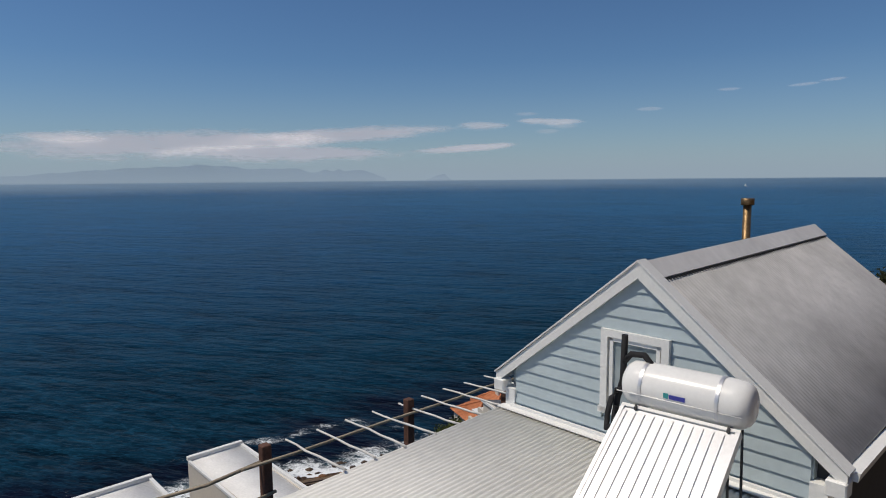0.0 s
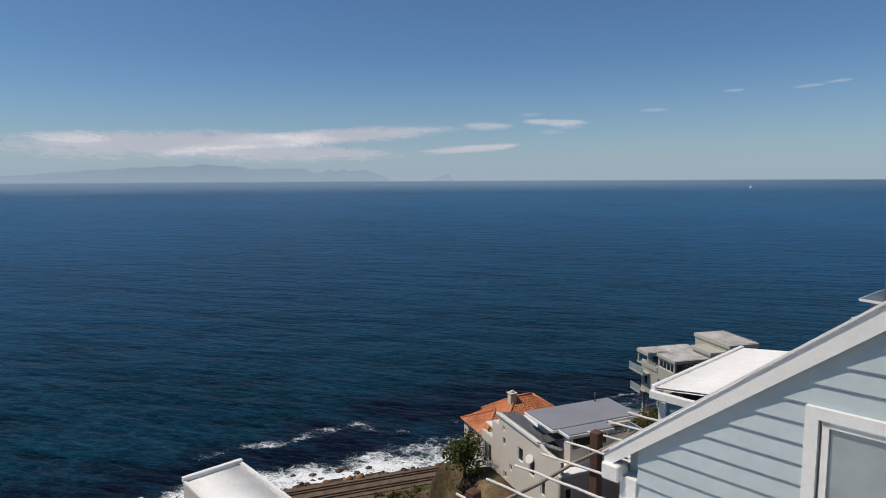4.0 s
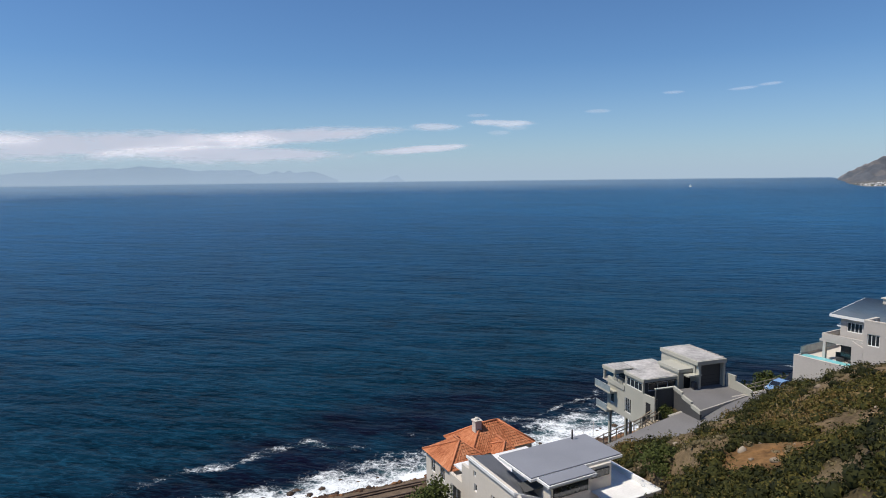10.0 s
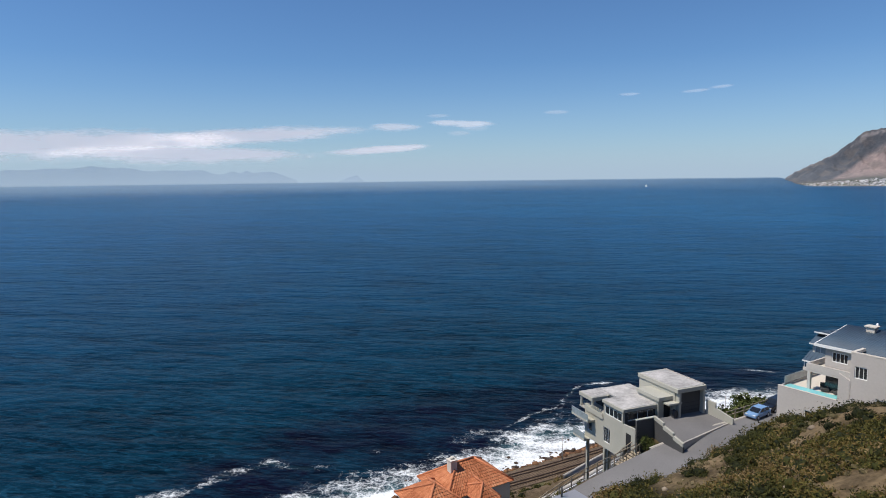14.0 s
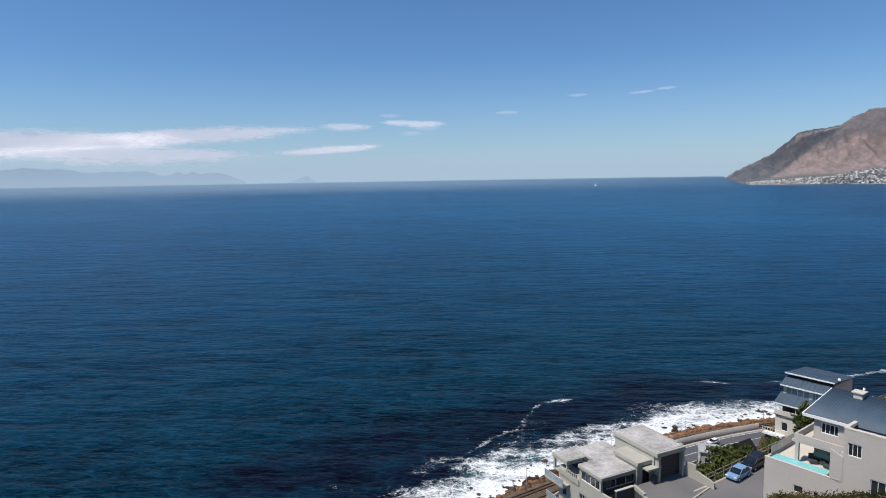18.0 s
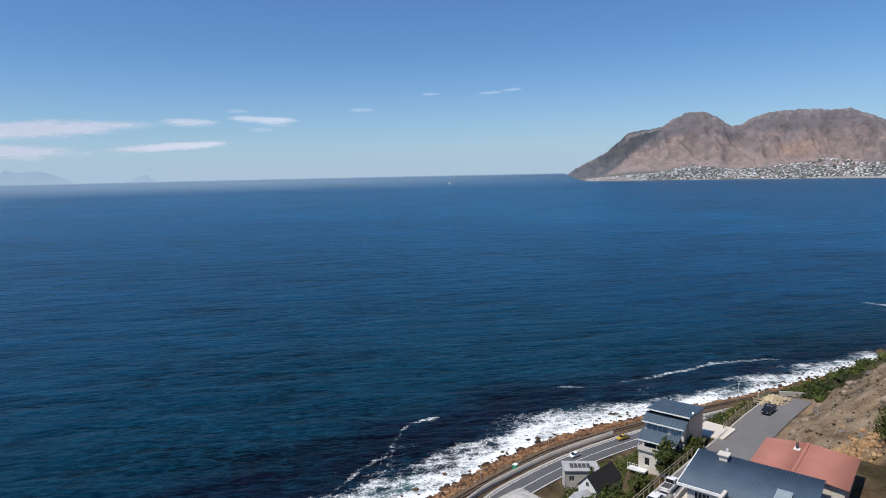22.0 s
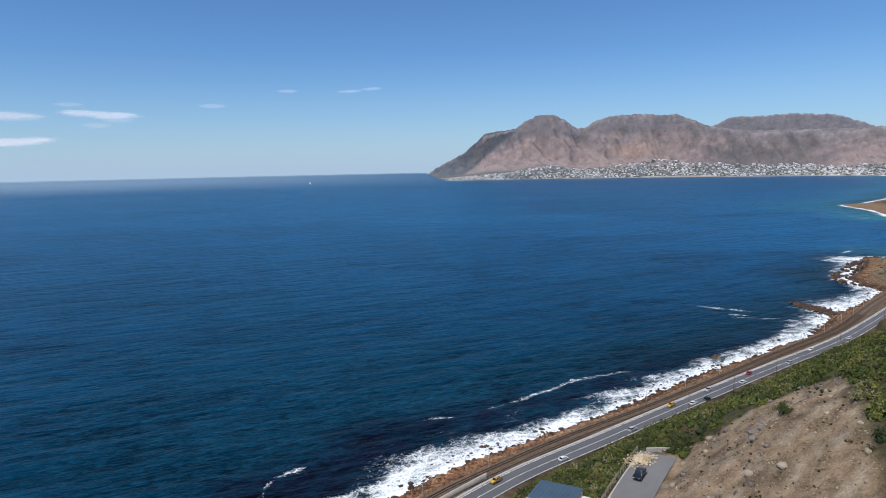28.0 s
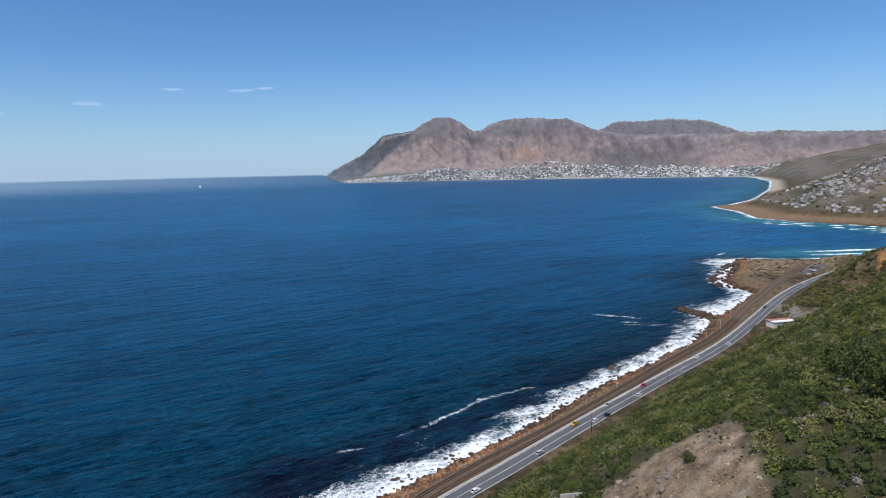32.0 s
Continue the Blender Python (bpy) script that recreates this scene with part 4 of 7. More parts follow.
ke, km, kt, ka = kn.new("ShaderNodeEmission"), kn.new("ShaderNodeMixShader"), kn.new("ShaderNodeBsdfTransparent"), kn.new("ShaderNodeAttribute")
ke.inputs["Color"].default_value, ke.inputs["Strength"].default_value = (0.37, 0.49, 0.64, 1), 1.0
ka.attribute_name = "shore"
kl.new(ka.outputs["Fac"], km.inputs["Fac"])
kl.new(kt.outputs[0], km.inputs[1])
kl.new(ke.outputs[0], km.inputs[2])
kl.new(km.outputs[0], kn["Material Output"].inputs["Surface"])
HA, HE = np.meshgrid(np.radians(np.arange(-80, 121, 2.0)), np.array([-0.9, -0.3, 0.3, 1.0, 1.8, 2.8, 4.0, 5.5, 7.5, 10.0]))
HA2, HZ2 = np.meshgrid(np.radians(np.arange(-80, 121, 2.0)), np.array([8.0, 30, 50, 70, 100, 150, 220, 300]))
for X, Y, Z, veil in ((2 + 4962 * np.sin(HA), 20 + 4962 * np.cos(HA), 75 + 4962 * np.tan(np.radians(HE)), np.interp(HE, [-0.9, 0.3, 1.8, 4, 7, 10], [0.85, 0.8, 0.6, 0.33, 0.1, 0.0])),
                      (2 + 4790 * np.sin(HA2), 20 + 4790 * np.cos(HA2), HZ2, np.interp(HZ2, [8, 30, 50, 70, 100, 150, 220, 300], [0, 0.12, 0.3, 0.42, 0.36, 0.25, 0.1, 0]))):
    haze = sheet("backdrop", X, Y, Z, HAZE_GLOW, None, None, veil)
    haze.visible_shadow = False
    tagged(haze, "glowing sheet painted as pale blue haze along the horizon", "backdrop", kind="structure")

# thin mist over the open water, clearing towards the mountain: one more added glowing sheet
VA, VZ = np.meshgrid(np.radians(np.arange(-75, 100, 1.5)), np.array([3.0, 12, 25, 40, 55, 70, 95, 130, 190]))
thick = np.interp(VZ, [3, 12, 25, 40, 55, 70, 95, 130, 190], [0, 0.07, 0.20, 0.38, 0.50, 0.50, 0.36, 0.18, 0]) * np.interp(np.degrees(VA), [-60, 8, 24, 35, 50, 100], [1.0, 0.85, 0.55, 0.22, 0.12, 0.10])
veil_sheet = sheet("backdrop", 3050 * np.sin(VA), 3050 * np.cos(VA), VZ, HAZE_GLOW, None, None, thick)
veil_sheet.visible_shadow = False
tagged(veil_sheet, "glowing sheet painted as thin pale mist over the open water", "backdrop", kind="structure")

# ---- town and villages across the bay ----


def boxes(places, wide, deep, tall, turn):
    """Corners and faces of many small houses with ridged roofs."""
    n = len(places)
    base = np.array([(-1, -1, -0.6), (1, -1, -0.6), (1, 1, -0.6), (-1, 1, -0.6), (-1, -1, 1), (1, -1, 1), (1, 1, 1), (-1, 1, 1), (-1, 0, 1.5), (1, 0, 1.5)], float)
    v = base[None] * np.stack([wide, deep, tall], -1)[:, None]
    c, s = np.cos(turn)[:, None], np.sin(turn)[:, None]
    v = np.stack([v[..., 0] * c - v[..., 1] * s, v[..., 0] * s + v[..., 1] * c, v[..., 2]], -1) + places[:, None]
    f = np.array([(0, 1, 5, 4), (1, 2, 6, 5), (2, 3, 7, 6), (3, 0, 4, 7), (4, 5, 9, 8), (7, 8, 9, 6)])
    return v.reshape(-1, 3), (f[None] + (np.arange(n) * 10)[:, None, None]).reshape(-1, 4)


HOUSES = 4200
ii, up = RNG.randint(16, 440, HOUSES), RNG.uniform(0, 1, HOUSES)
town_top = np.interp(ii, [16, 60, 110, 150, 200, 250, 300, 440], [8, 12, 16, 16, 20, 22, 21, 16])
jj = np.clip(1.6 * (3 + up * (town_top - 3) * (0.92 + 0.08 * np.sin(ii * 0.07))), 4, 36).astype(int)
far_town = np.stack([MX[ii, jj], MY[ii, jj], MZ[ii, jj]], -1) + RNG.uniform(-6, 6, (HOUSES, 3)) * (1, 1, 0)
v, f = boxes(far_town, RNG.uniform(3, 9, HOUSES), RNG.uniform(3, 6, HOUSES), RNG.uniform(1.8, 4.0, HOUSES), RNG.uniform(0, 3.14, HOUSES))
tagged(raw("town_houses", v, f, TOWN), "pale houses of a town at the mountain's foot", "town", kind="stuff")
kk = RNG.randint(0, HOUSES, 2600)
tv, tf = leaf_cloud(far_town[kk] + RNG.uniform(-16, 16, (2600, 3)) * (1, 1, 0), RNG.uniform(3, 7, 2600), np.ones(2600), 8, 1.6, 31)
tagged(raw("town_trees", tv, tf, TREE_LEAF), "dark green trees among the far houses", "trees", kind="stuff")
vil = scatter(6500, 1230, 2300, -250, 560, 41, lambda x, y, d: (d > 75) & (d < 420) & (bumps(x, y, 170, 43) > -0.35), False)
v, f = boxes(vil, RNG.uniform(2.5, 5, len(vil)), RNG.uniform(2.2, 4, len(vil)), RNG.uniform(1.4, 2.8, len(vil)), RNG.uniform(0, 3.14, len(vil)))
VILLAGE = island_material("village walls and roofs", [(0.05, 0.05, 0.055), (0.10, 0.10, 0.10), (0.19, 0.18, 0.17), (0.36, 0.35, 0.33), (0.13, 0.085, 0.065), (0.20, 0.20, 0.20)], scale=0.01)
tagged(raw("village_houses", v, f, VILLAGE), "white and grey houses of a seaside village", "village", kind="stuff")
tr = scatter(2200, 1230, 2300, -250, 560, 44, lambda x, y, d: d > 70, False)
shrubs("village_trees", "dark green trees and bushes between village houses", tr, 1.8, 4.5, 8, 1.1, FYNBOS, 46)
HARBOUR = raw("harbour_wall", *boxes(np.array([(5 + 4290 * math.sin(radians(a)), 40 + 4290 * math.cos(radians(a)), 9.0) for a in np.arange(55.6, 61, 0.35)]), np.full(16, 16.0), np.full(16, 5.0), np.full(16, 2.5), np.full(16, -0.55)), CONCRETE)
tagged(HARBOUR, "long grey harbour wall before the far town", "harbour wall", kind="structure")


# ---- roads and railway ----
def ribbon(name, line, left, right, lift, mat, step=2.0, thick=0.0):
    p = along(line, step)
    t = np.gradient(p[:, :2], axis=0)
    t /= np.linalg.norm(t, axis=1, keepdims=True)
    nrm = np.stack([-t[:, 1], t[:, 0]], -1)
    rows = [np.c_[p[:, :2] + nrm * o, p[:, 2] + lift] for o in (left, right)]
    if thick:
        rows = [rows[0] - (0, 0, thick), rows[0], rows[1], rows[1] - (0, 0, thick)]
    g = np.stack(rows, 1)
    return sheet(name, g[..., 0], g[..., 1], g[..., 2], mat)


road = tagged(ribbon("road", ROAD_LINE, 3.1, -4.1, 0.0, ASPHALT), "two-lane grey asphalt coast road", "road", kind="structure")
for off, wide in ((-0.5, 0.08), (2.75, 0.09), (-3.75, 0.09)):
    part_line = ribbon("lane_line", ROAD_LINE, off + wide, off - wide, 0.012, LINE_PAINT)
    part_line.parent = road
kerb = tagged(ribbon("pavement", ROAD_LINE, 3.9, 3.15, 0.10, CONCRETE, thick=0.5), "pale concrete verge along the coast road", "pavement", kind="structure")
low_wall = tagged(ribbon("sea_wall", [p for p in ROAD_LINE if 30 < p[0] < 140], 6.6, 6.3, 0.6, CONCRETE, thick=1.6), "low stone wall between road and railway", "wall", kind="structure")
street = tagged(ribbon("street", STREET_LINE, 3.2, -3.2, 0.0, STREET), "worn grey asphalt street along the hillside", "street", kind="structure")
street_kerb = tagged(ribbon("kerb", STREET_LINE[3:], 3.45, 3.2, 0.12, CONCRETE, thick=0.4), "pale concrete kerb of the hillside street", "kerb", kind="structure")
bed = tagged(ribbon("rail_bed", RAIL_LINE, 3.7, -3.7, 0.02, BALLAST), "brown gravel bed of the railway line", "rail bed", kind="structure")
SLEEPER = material("old timber sleeper", (0.11, 0.075, 0.05), 0.9, vary=0.25, scale=1.0, fine=12)
track = tagged(new("railway_track"), "rusted double railway track along the shore", "railway")
for o in (2.35, 1.27, -1.27, -2.35):
    ribbon("rail", RAIL_LINE, o + 0.08, o - 0.08, 0.28, RUST, thick=0.2).parent = track
sl = along(RAIL_LINE, 0.8)
sl = sl[(sl[:, 0] > 20) & (sl[:, 0] < 430)]
tt = np.gradient(sl[:, :2], axis=0)
v, f = boxes(sl + (0, 0, 0.06), np.full(len(sl), 0.12), np.full(len(sl), 3.0), np.full(len(sl), 0.05), np.arctan2(tt[:, 1], tt[:, 0]))
tagged(raw("sleeper", v, f, SLEEPER, track), kind="stuff")

# ---- rocks ----
sh = np.array(SHORE[3:28], float)
seg = np.r_[0, np.cumsum(np.hypot(*np.diff(sh, axis=0).T))]


def shore_points(n, lo, hi, seed, s0=0.0, s1=None):
    r = np.random.RandomState(seed)
    s, o = r.uniform(s0, s1 or seg[-1], n), r.uniform(lo, hi, n)
    i = np.clip(np.searchsorted(seg, s) - 1, 0, len(seg) - 2)
    t = ((s - seg[i]) / (seg[i + 1] - seg[i]))[:, None]
    p, d = sh[i] * (1 - t) + sh[i + 1] * t, sh[i + 1] - sh[i]
    d = d / np.linalg.norm(d, axis=1, keepdims=True)
    p = p + np.stack([d[:, 1], -d[:, 0]], -1) * o[:, None]
    return np.c_[p, np.maximum(height(p[:, 0], p[:, 1]), -0.3)]


c = np.concatenate([shore_points(6500, 0.5, 13.0, 51), shore_points(5200, 0.0, 15.0, 50, 120, 330)])
c = c[off_line(c[:, 0], c[:, 1], RAIL_LINE)[0] > 4.2]
tagged(raw("shore_boulders", *rock_cloud(c, 0.22 + 0.75 * RNG.uniform(0, 1, len(c)) ** 3, 52), SHORE_ROCK), "orange brown boulders heaped along the shore", "boulders", kind="stuff")
c = shore_points(1500, -8, 3, 53)
c[:, 2] = np.maximum(c[:, 2], -0.4) + 0.1
tagged(raw("wet_boulders", *rock_cloud(c, 0.3 + 0.9 * RNG.uniform(0, 1, len(c)) ** 3, 54), WET_SHORE_ROCK), "dark wet boulders awash in the surf", "boulders", kind="stuff")
c = np.array([(303, 197.5, -0.5), (306, 198.5, -0.3), (300.5, 197, -0.6), (308.5, 198, -0.7)])
tagged(raw("sea_rock", *rock_cloud(c, np.array([2.6, 2.2, 1.8, 1.5]), 55), WET_SHORE_ROCK), "dark flat rock standing off the shore", "rock")
reef = RNG.uniform(0, 1, (420, 1))
c = np.c_[np.array((443, 188)) + reef * np.array((18, 38)) + RNG.normal(0, 1, (420, 2)) * (3.8 - 2.2 * reef), RNG.uniform(-0.3, 1.1, 420) * (1.2 - 0.7 * reef[:, 0])]
tagged(raw("reef_rocks", *rock_cloud(c, RNG.uniform(0.5, 1.9, 420), 56), WET_SHORE_ROCK), "dark reef rocks running out into the surf", "rocks", kind="stuff")
c = np.c_[RNG.uniform(560, 735, 420), RNG.uniform(205, 268, 420), RNG.uniform(-0.3, 1.2, 420)]
c = c[np.abs(inland(c[:, 0], c[:, 1])) < 14]
tagged(raw("reef_rocks", *rock_cloud(c, RNG.uniform(0.8, 3.0, len(c)), 57), WET_SHORE_ROCK), "dark reef rocks round the low point", "rocks", kind="stuff")

bare = lambda x, y, d: bare_at(x, y, d) > 0.5  # noqa: E731
c = scatter(11000, 72, 128, 58, 104, 61, bare)
tagged(raw("hillside_stones", *rock_cloud(c, 0.03 + 0.20 * RNG.uniform(0, 1, len(c)) ** 7, 62), HILL_STONE), "pale stones lying on the bare slope", "stones", kind="stuff")
c = scatter(130, 76, 128, 58, 104, 66, bare)
v, f = rock_cloud(c, 0.22 + 0.75 * RNG.uniform(0, 1, len(c)) ** 3, 67)
tagged(raw("hillside_slabs", v, f, HILL_STONE), "pale grey rock slabs breaking out of the bare slope", "rocks", kind="stuff")
c = scatter(380, 8, 60, 30, 72, 63)
tagged(raw("hillside_stones", *rock_cloud(c, 0.08 + 0.4 * RNG.uniform(0, 1, len(c)) ** 5, 64), HILL_STONE), "pale stones among the scrub", "stones", kind="stuff")

c = np.c_[RNG.normal(77.0, 3.4, 1100), RNG.normal(74.5, 2.4, 1100)]
c = np.c_[c, height(c[:, 0], c[:, 1]) + 0.05]
tagged(raw("orange_rocks", *rock_cloud(c, 0.08 + 0.50 * RNG.uniform(0, 1, 1100) ** 4, 65), ORANGE_ROCK), "broken orange rocks in the cutting by the red roof", "rocks", kind="stuff")

# ---- scrub ----
near = scatter(8000, 8, 50, 24, 76, 71, lambda x, y, d: (d > 43) & (d < 128) & ((x < 18) | (y > 29)) & (np.hypot(x, y) > 18) & (np.hypot((x - 20) / 3.6, (y - 41.5) / 2.6) > 1) & (np.hypot((x - 24) / 2.5, (y - 60) / 4) > 1) & (bumps(x, y, 9, 72) > -0.25))
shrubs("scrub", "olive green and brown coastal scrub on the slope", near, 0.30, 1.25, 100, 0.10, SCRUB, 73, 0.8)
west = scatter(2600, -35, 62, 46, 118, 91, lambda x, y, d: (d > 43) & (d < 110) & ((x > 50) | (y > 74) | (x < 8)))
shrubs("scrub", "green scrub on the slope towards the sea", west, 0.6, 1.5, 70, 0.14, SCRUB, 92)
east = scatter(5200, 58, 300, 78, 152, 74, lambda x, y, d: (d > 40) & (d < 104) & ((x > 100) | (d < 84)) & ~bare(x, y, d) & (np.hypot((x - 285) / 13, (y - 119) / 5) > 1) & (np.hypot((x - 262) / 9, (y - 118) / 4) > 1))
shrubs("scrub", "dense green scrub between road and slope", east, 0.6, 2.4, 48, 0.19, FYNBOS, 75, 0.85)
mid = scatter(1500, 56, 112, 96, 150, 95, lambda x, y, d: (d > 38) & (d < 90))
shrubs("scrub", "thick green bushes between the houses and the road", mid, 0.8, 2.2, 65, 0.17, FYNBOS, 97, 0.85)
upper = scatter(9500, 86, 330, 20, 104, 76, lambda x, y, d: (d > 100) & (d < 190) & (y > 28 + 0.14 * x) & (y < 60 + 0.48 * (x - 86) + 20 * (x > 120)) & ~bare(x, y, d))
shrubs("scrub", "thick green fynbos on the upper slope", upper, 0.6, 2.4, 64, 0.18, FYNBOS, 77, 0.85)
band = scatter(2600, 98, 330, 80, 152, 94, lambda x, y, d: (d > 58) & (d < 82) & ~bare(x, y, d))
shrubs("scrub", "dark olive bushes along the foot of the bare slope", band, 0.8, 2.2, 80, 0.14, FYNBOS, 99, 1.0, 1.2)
road_side = along(ROAD_LINE, 0.9)
way = np.gradient(road_side[:, :2], axis=0)
way /= np.linalg.norm(way, axis=1, keepdims=True)
hedge = road_side[:, :2] + np.stack([way[:, 1], -way[:, 0]], -1) * RNG.uniform(6.2, 11.0, (len(road_side), 1))
hedge = hedge[(hedge[:, 0] > -70) & (hedge[:, 0] < 50)]
shrubs("scrub", "tall green bushes along the landward side of the coast road", np.c_[hedge, height(hedge[:, 0], hedge[:, 1]) + 0.6], 1.6, 2.7, 230, 0.12, FYNBOS, 121, 1.15, 1.0)
low_slope = scatter(2600, -60, 62, 80, 158, 122, lambda x, y, d: (d > 17) & (d < 62))
shrubs("scrub", "green scrub on the slope below the houses", low_slope, 0.5, 1.6, 75, 0.14, SCRUB, 123, 0.85)
ramp_line = along(STREET_LINE, 0.55)
side_dir = np.gradient(ramp_line[:, :2], axis=0)
side_dir /= np.linalg.norm(side_dir, axis=1, keepdims=True)
edge = ramp_line[:, :2] + np.stack([side_dir[:, 1], -side_dir[:, 0]], -1) * RNG.uniform(3.8, 7.2, (len(ramp_line), 1))
edge = edge[(edge[:, 0] > 13) & (edge[:, 0] < 38)]
shrubs("scrub", "leafy green bushes along the upper edge of the street", np.c_[edge, height(edge[:, 0], edge[:, 1])], 0.6, 1.6, 210, 0.085, SCRUB, 98, 0.9, 1.0)
thin = scatter(700, 72, 130, 60, 100, 78, bare)
shrubs("scrub", "sparse low tufts on the bare slope", thin, 0.12, 0.5, 60, 0.10, SCRUB, 79, 0.7, 3.0)
tufts = scatter(2400, 8, 62, 24, 75, 80, lambda x, y, d: bumps(x, y, 9, 72) < -0.1)
shrubs("dry_brush", "dry straw-coloured brush between the green shrubs", tufts, 0.25, 0.7, 55, 0.11, STRAW, 81, 0.5)
tufts = scatter(2000, 80, 300, 40, 150, 82, lambda x, y, d: (d > 42) & (bumps(x, y, 25, 85) > 0.0))
shrubs("dry_brush", "dry grey brush on the hillside", tufts, 0.4, 1.5, 60, 0.12, DRY, 83, 0.8)
far_scrub = scatter(6500, 300, 790, 20, 150, 84, lambda x, y, d: (d > 44) & (d < 190) & (y > 28 + 0.14 * x) & ~((x > 378) & (x < 432) & (d > 48) & (d < 86)) & ~((x > 430) & (x < 560) & (d > 84) & (d < 98)) & (np.hypot(x - 384, y - 137) > 14))
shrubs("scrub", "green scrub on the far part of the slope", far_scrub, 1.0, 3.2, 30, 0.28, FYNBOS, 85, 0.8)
verge = scatter(1500, 30, 560, 130, 215, 86, lambda x, y, d: (d > 14) & (d < 27) & (bumps(x, y, 30, 87) > 0.05))
shrubs("scrub", "low scrub between railway and road", verge, 0.2, 0.7, 40, 0.16, SCRUB, 88, 0.5)
plain = scatter(700, 600, 790, 150, 260, 89, lambda x, y, d: d > 14)
shrubs("scrub", "low dune scrub on the point", plain, 0.6, 2.0, 30, 0.3, SCRUB, 90, 0.4)


# ---- building kit ----
def block(x0, y0, z0, x1, y1, z1, bevel=0.0):
    bm = bmesh.new()
    bmesh.ops.create_cube(bm, size=1.0)
    bmesh.ops.scale(bm, vec=(x1 - x0, y1 - y0, z1 - z0), verts=bm.verts)
    bmesh.ops.translate(bm, vec=((x0 + x1) / 2, (y0 + y1) / 2, (z0 + z1) / 2), verts=bm.verts)
    if bevel:
        bmesh.ops.bevel(bm, geom=bm.edges[:], offset=bevel, segments=1, affect="EDGES")
    return bm


def thing(name, m, label, category, group="", kind=""):
    ob = new(name)
    ob.matrix_world = m
    return tagged(ob, label, category, group, kind)


def beam(p, q, wide, tall, bm=None):
    """A straight bar of square section from p to q."""
    bm = bm or bmesh.new()
    p, q = Vector(p), Vector(q)
    t = (q - p).normalized()
    side = t.cross(Vector((0, 0, 1)))
    side = Vector((1, 0, 0)) if side.length < 1e-4 else side.normalized()
    up = side.cross(t)
    vs = [bm.verts.new(c + side * a * wide / 2 + up * b * tall / 2) for c in (p, q) for a, b in ((-1, -1), (1, -1), (1, 1), (-1, 1))]
    for f in ((3, 2, 1, 0), (4, 5, 6, 7), (0, 1, 5, 4), (1, 2, 6, 5), (2, 3, 7, 6), (3, 0, 4, 7)):
        bm.faces.new([vs[i] for i in f])
    return bm


def tube(points, radius, sides=10, bm=None, taper=1.0):
    """A round bar along a line of places."""
    bm = bm or bmesh.new()
    pts = [Vector(p) for p in points]
    rings = []
    for i, p in enumerate(pts):
        t = (pts[min(i + 1, len(pts) - 1)] - pts[max(i - 1, 0)]).normalized()
        a = t.cross(Vector((0.3, 0.2, 1)) if abs(t.z) < 0.95 else Vector((1, 0, 0))).normalized()
        b = t.cross(a)
        r = radius * (1 + (taper - 1) * i / max(1, len(pts) - 1))
        rings.append([bm.verts.new(p + (a * math.cos(k * 6.2832 / sides) + b * math.sin(k * 6.2832 / sides)) * r) for k in range(sides)])
    for r0, r1 in zip(rings, rings[1:]):
        for k in range(sides):
            bm.faces.new((r0[k], r0[(k + 1) % sides], r1[(k + 1) % sides], r1[k])).smooth = True
    bm.faces.new(rings[0][::-1])
    bm.faces.new(rings[-1])
    return bm


def prism(outline, y0, y1):
    """An outline in x and z, drawn out from y0 to y1."""
    bm = bmesh.new()
    a = [bm.verts.new((x, y0, z)) for x, z in outline]
    b = [bm.verts.new((x, y1, z)) for x, z in outline]
    bm.faces.new(a)
    bm.faces.new(b[::-1])
    for i in range(len(a)):
        j = (i + 1) % len(a)
        bm.faces.new((a[i], b[i], b[j], a[j]))
    bmesh.ops.recalc_face_normals(bm, faces=bm.faces)
    return bm


def pierced(length, z0, z1, thick, holes):
    """A wall along +x from the origin, its outer face at y = 0 and its body towards +y, with openings (x0, z0, x1, z1) cut right through."""
    xs = sorted({0.0, length, *(v for h in holes for v in (h[0], h[2]))})
    zs = sorted({z0, z1, *(v for h in holes for v in (h[1], h[3]))})
    solid = [[not any(h[0] <= (a + b) / 2 <= h[2] and h[1] <= (c + d) / 2 <= h[3] for h in holes) for c, d in zip(zs, zs[1:])] for a, b in zip(xs, xs[1:])]
    bm, made = bmesh.new(), {}

    def vert(i, j, k):
        if (i, j, k) not in made:
            made[i, j, k] = bm.verts.new((xs[i], k * thick, zs[j]))
        return made[i, j, k]

    def at(i, j):
        return 0 <= i < len(xs) - 1 and 0 <= j < len(zs) - 1 and solid[i][j]

    for i in range(len(xs) - 1):
        for j in range(len(zs) - 1):
            if not solid[i][j]:
                continue
            bm.faces.new((vert(i, j, 0), vert(i + 1, j, 0), vert(i + 1, j + 1, 0), vert(i, j + 1, 0)))
            bm.faces.new((vert(i, j, 1), vert(i, j + 1, 1), vert(i + 1, j + 1, 1), vert(i + 1, j, 1)))
            for di, dj, e in ((-1, 0, ((0, 0), (0, 1))), (1, 0, ((1, 1), (1, 0))), (0, -1, ((1, 0), (0, 0))), (0, 1, ((0, 1), (1, 1)))):
                if not at(i + di, j + dj):
                    (a, b), (c, d) = e
                    bm.faces.new((vert(i + a, j + b, 0), vert(i + c, j + d, 0), vert(i + c, j + d, 1), vert(i + a, j + b, 1)))
    return bm


def put(ob, m):
    ob.matrix_local = m
    return ob


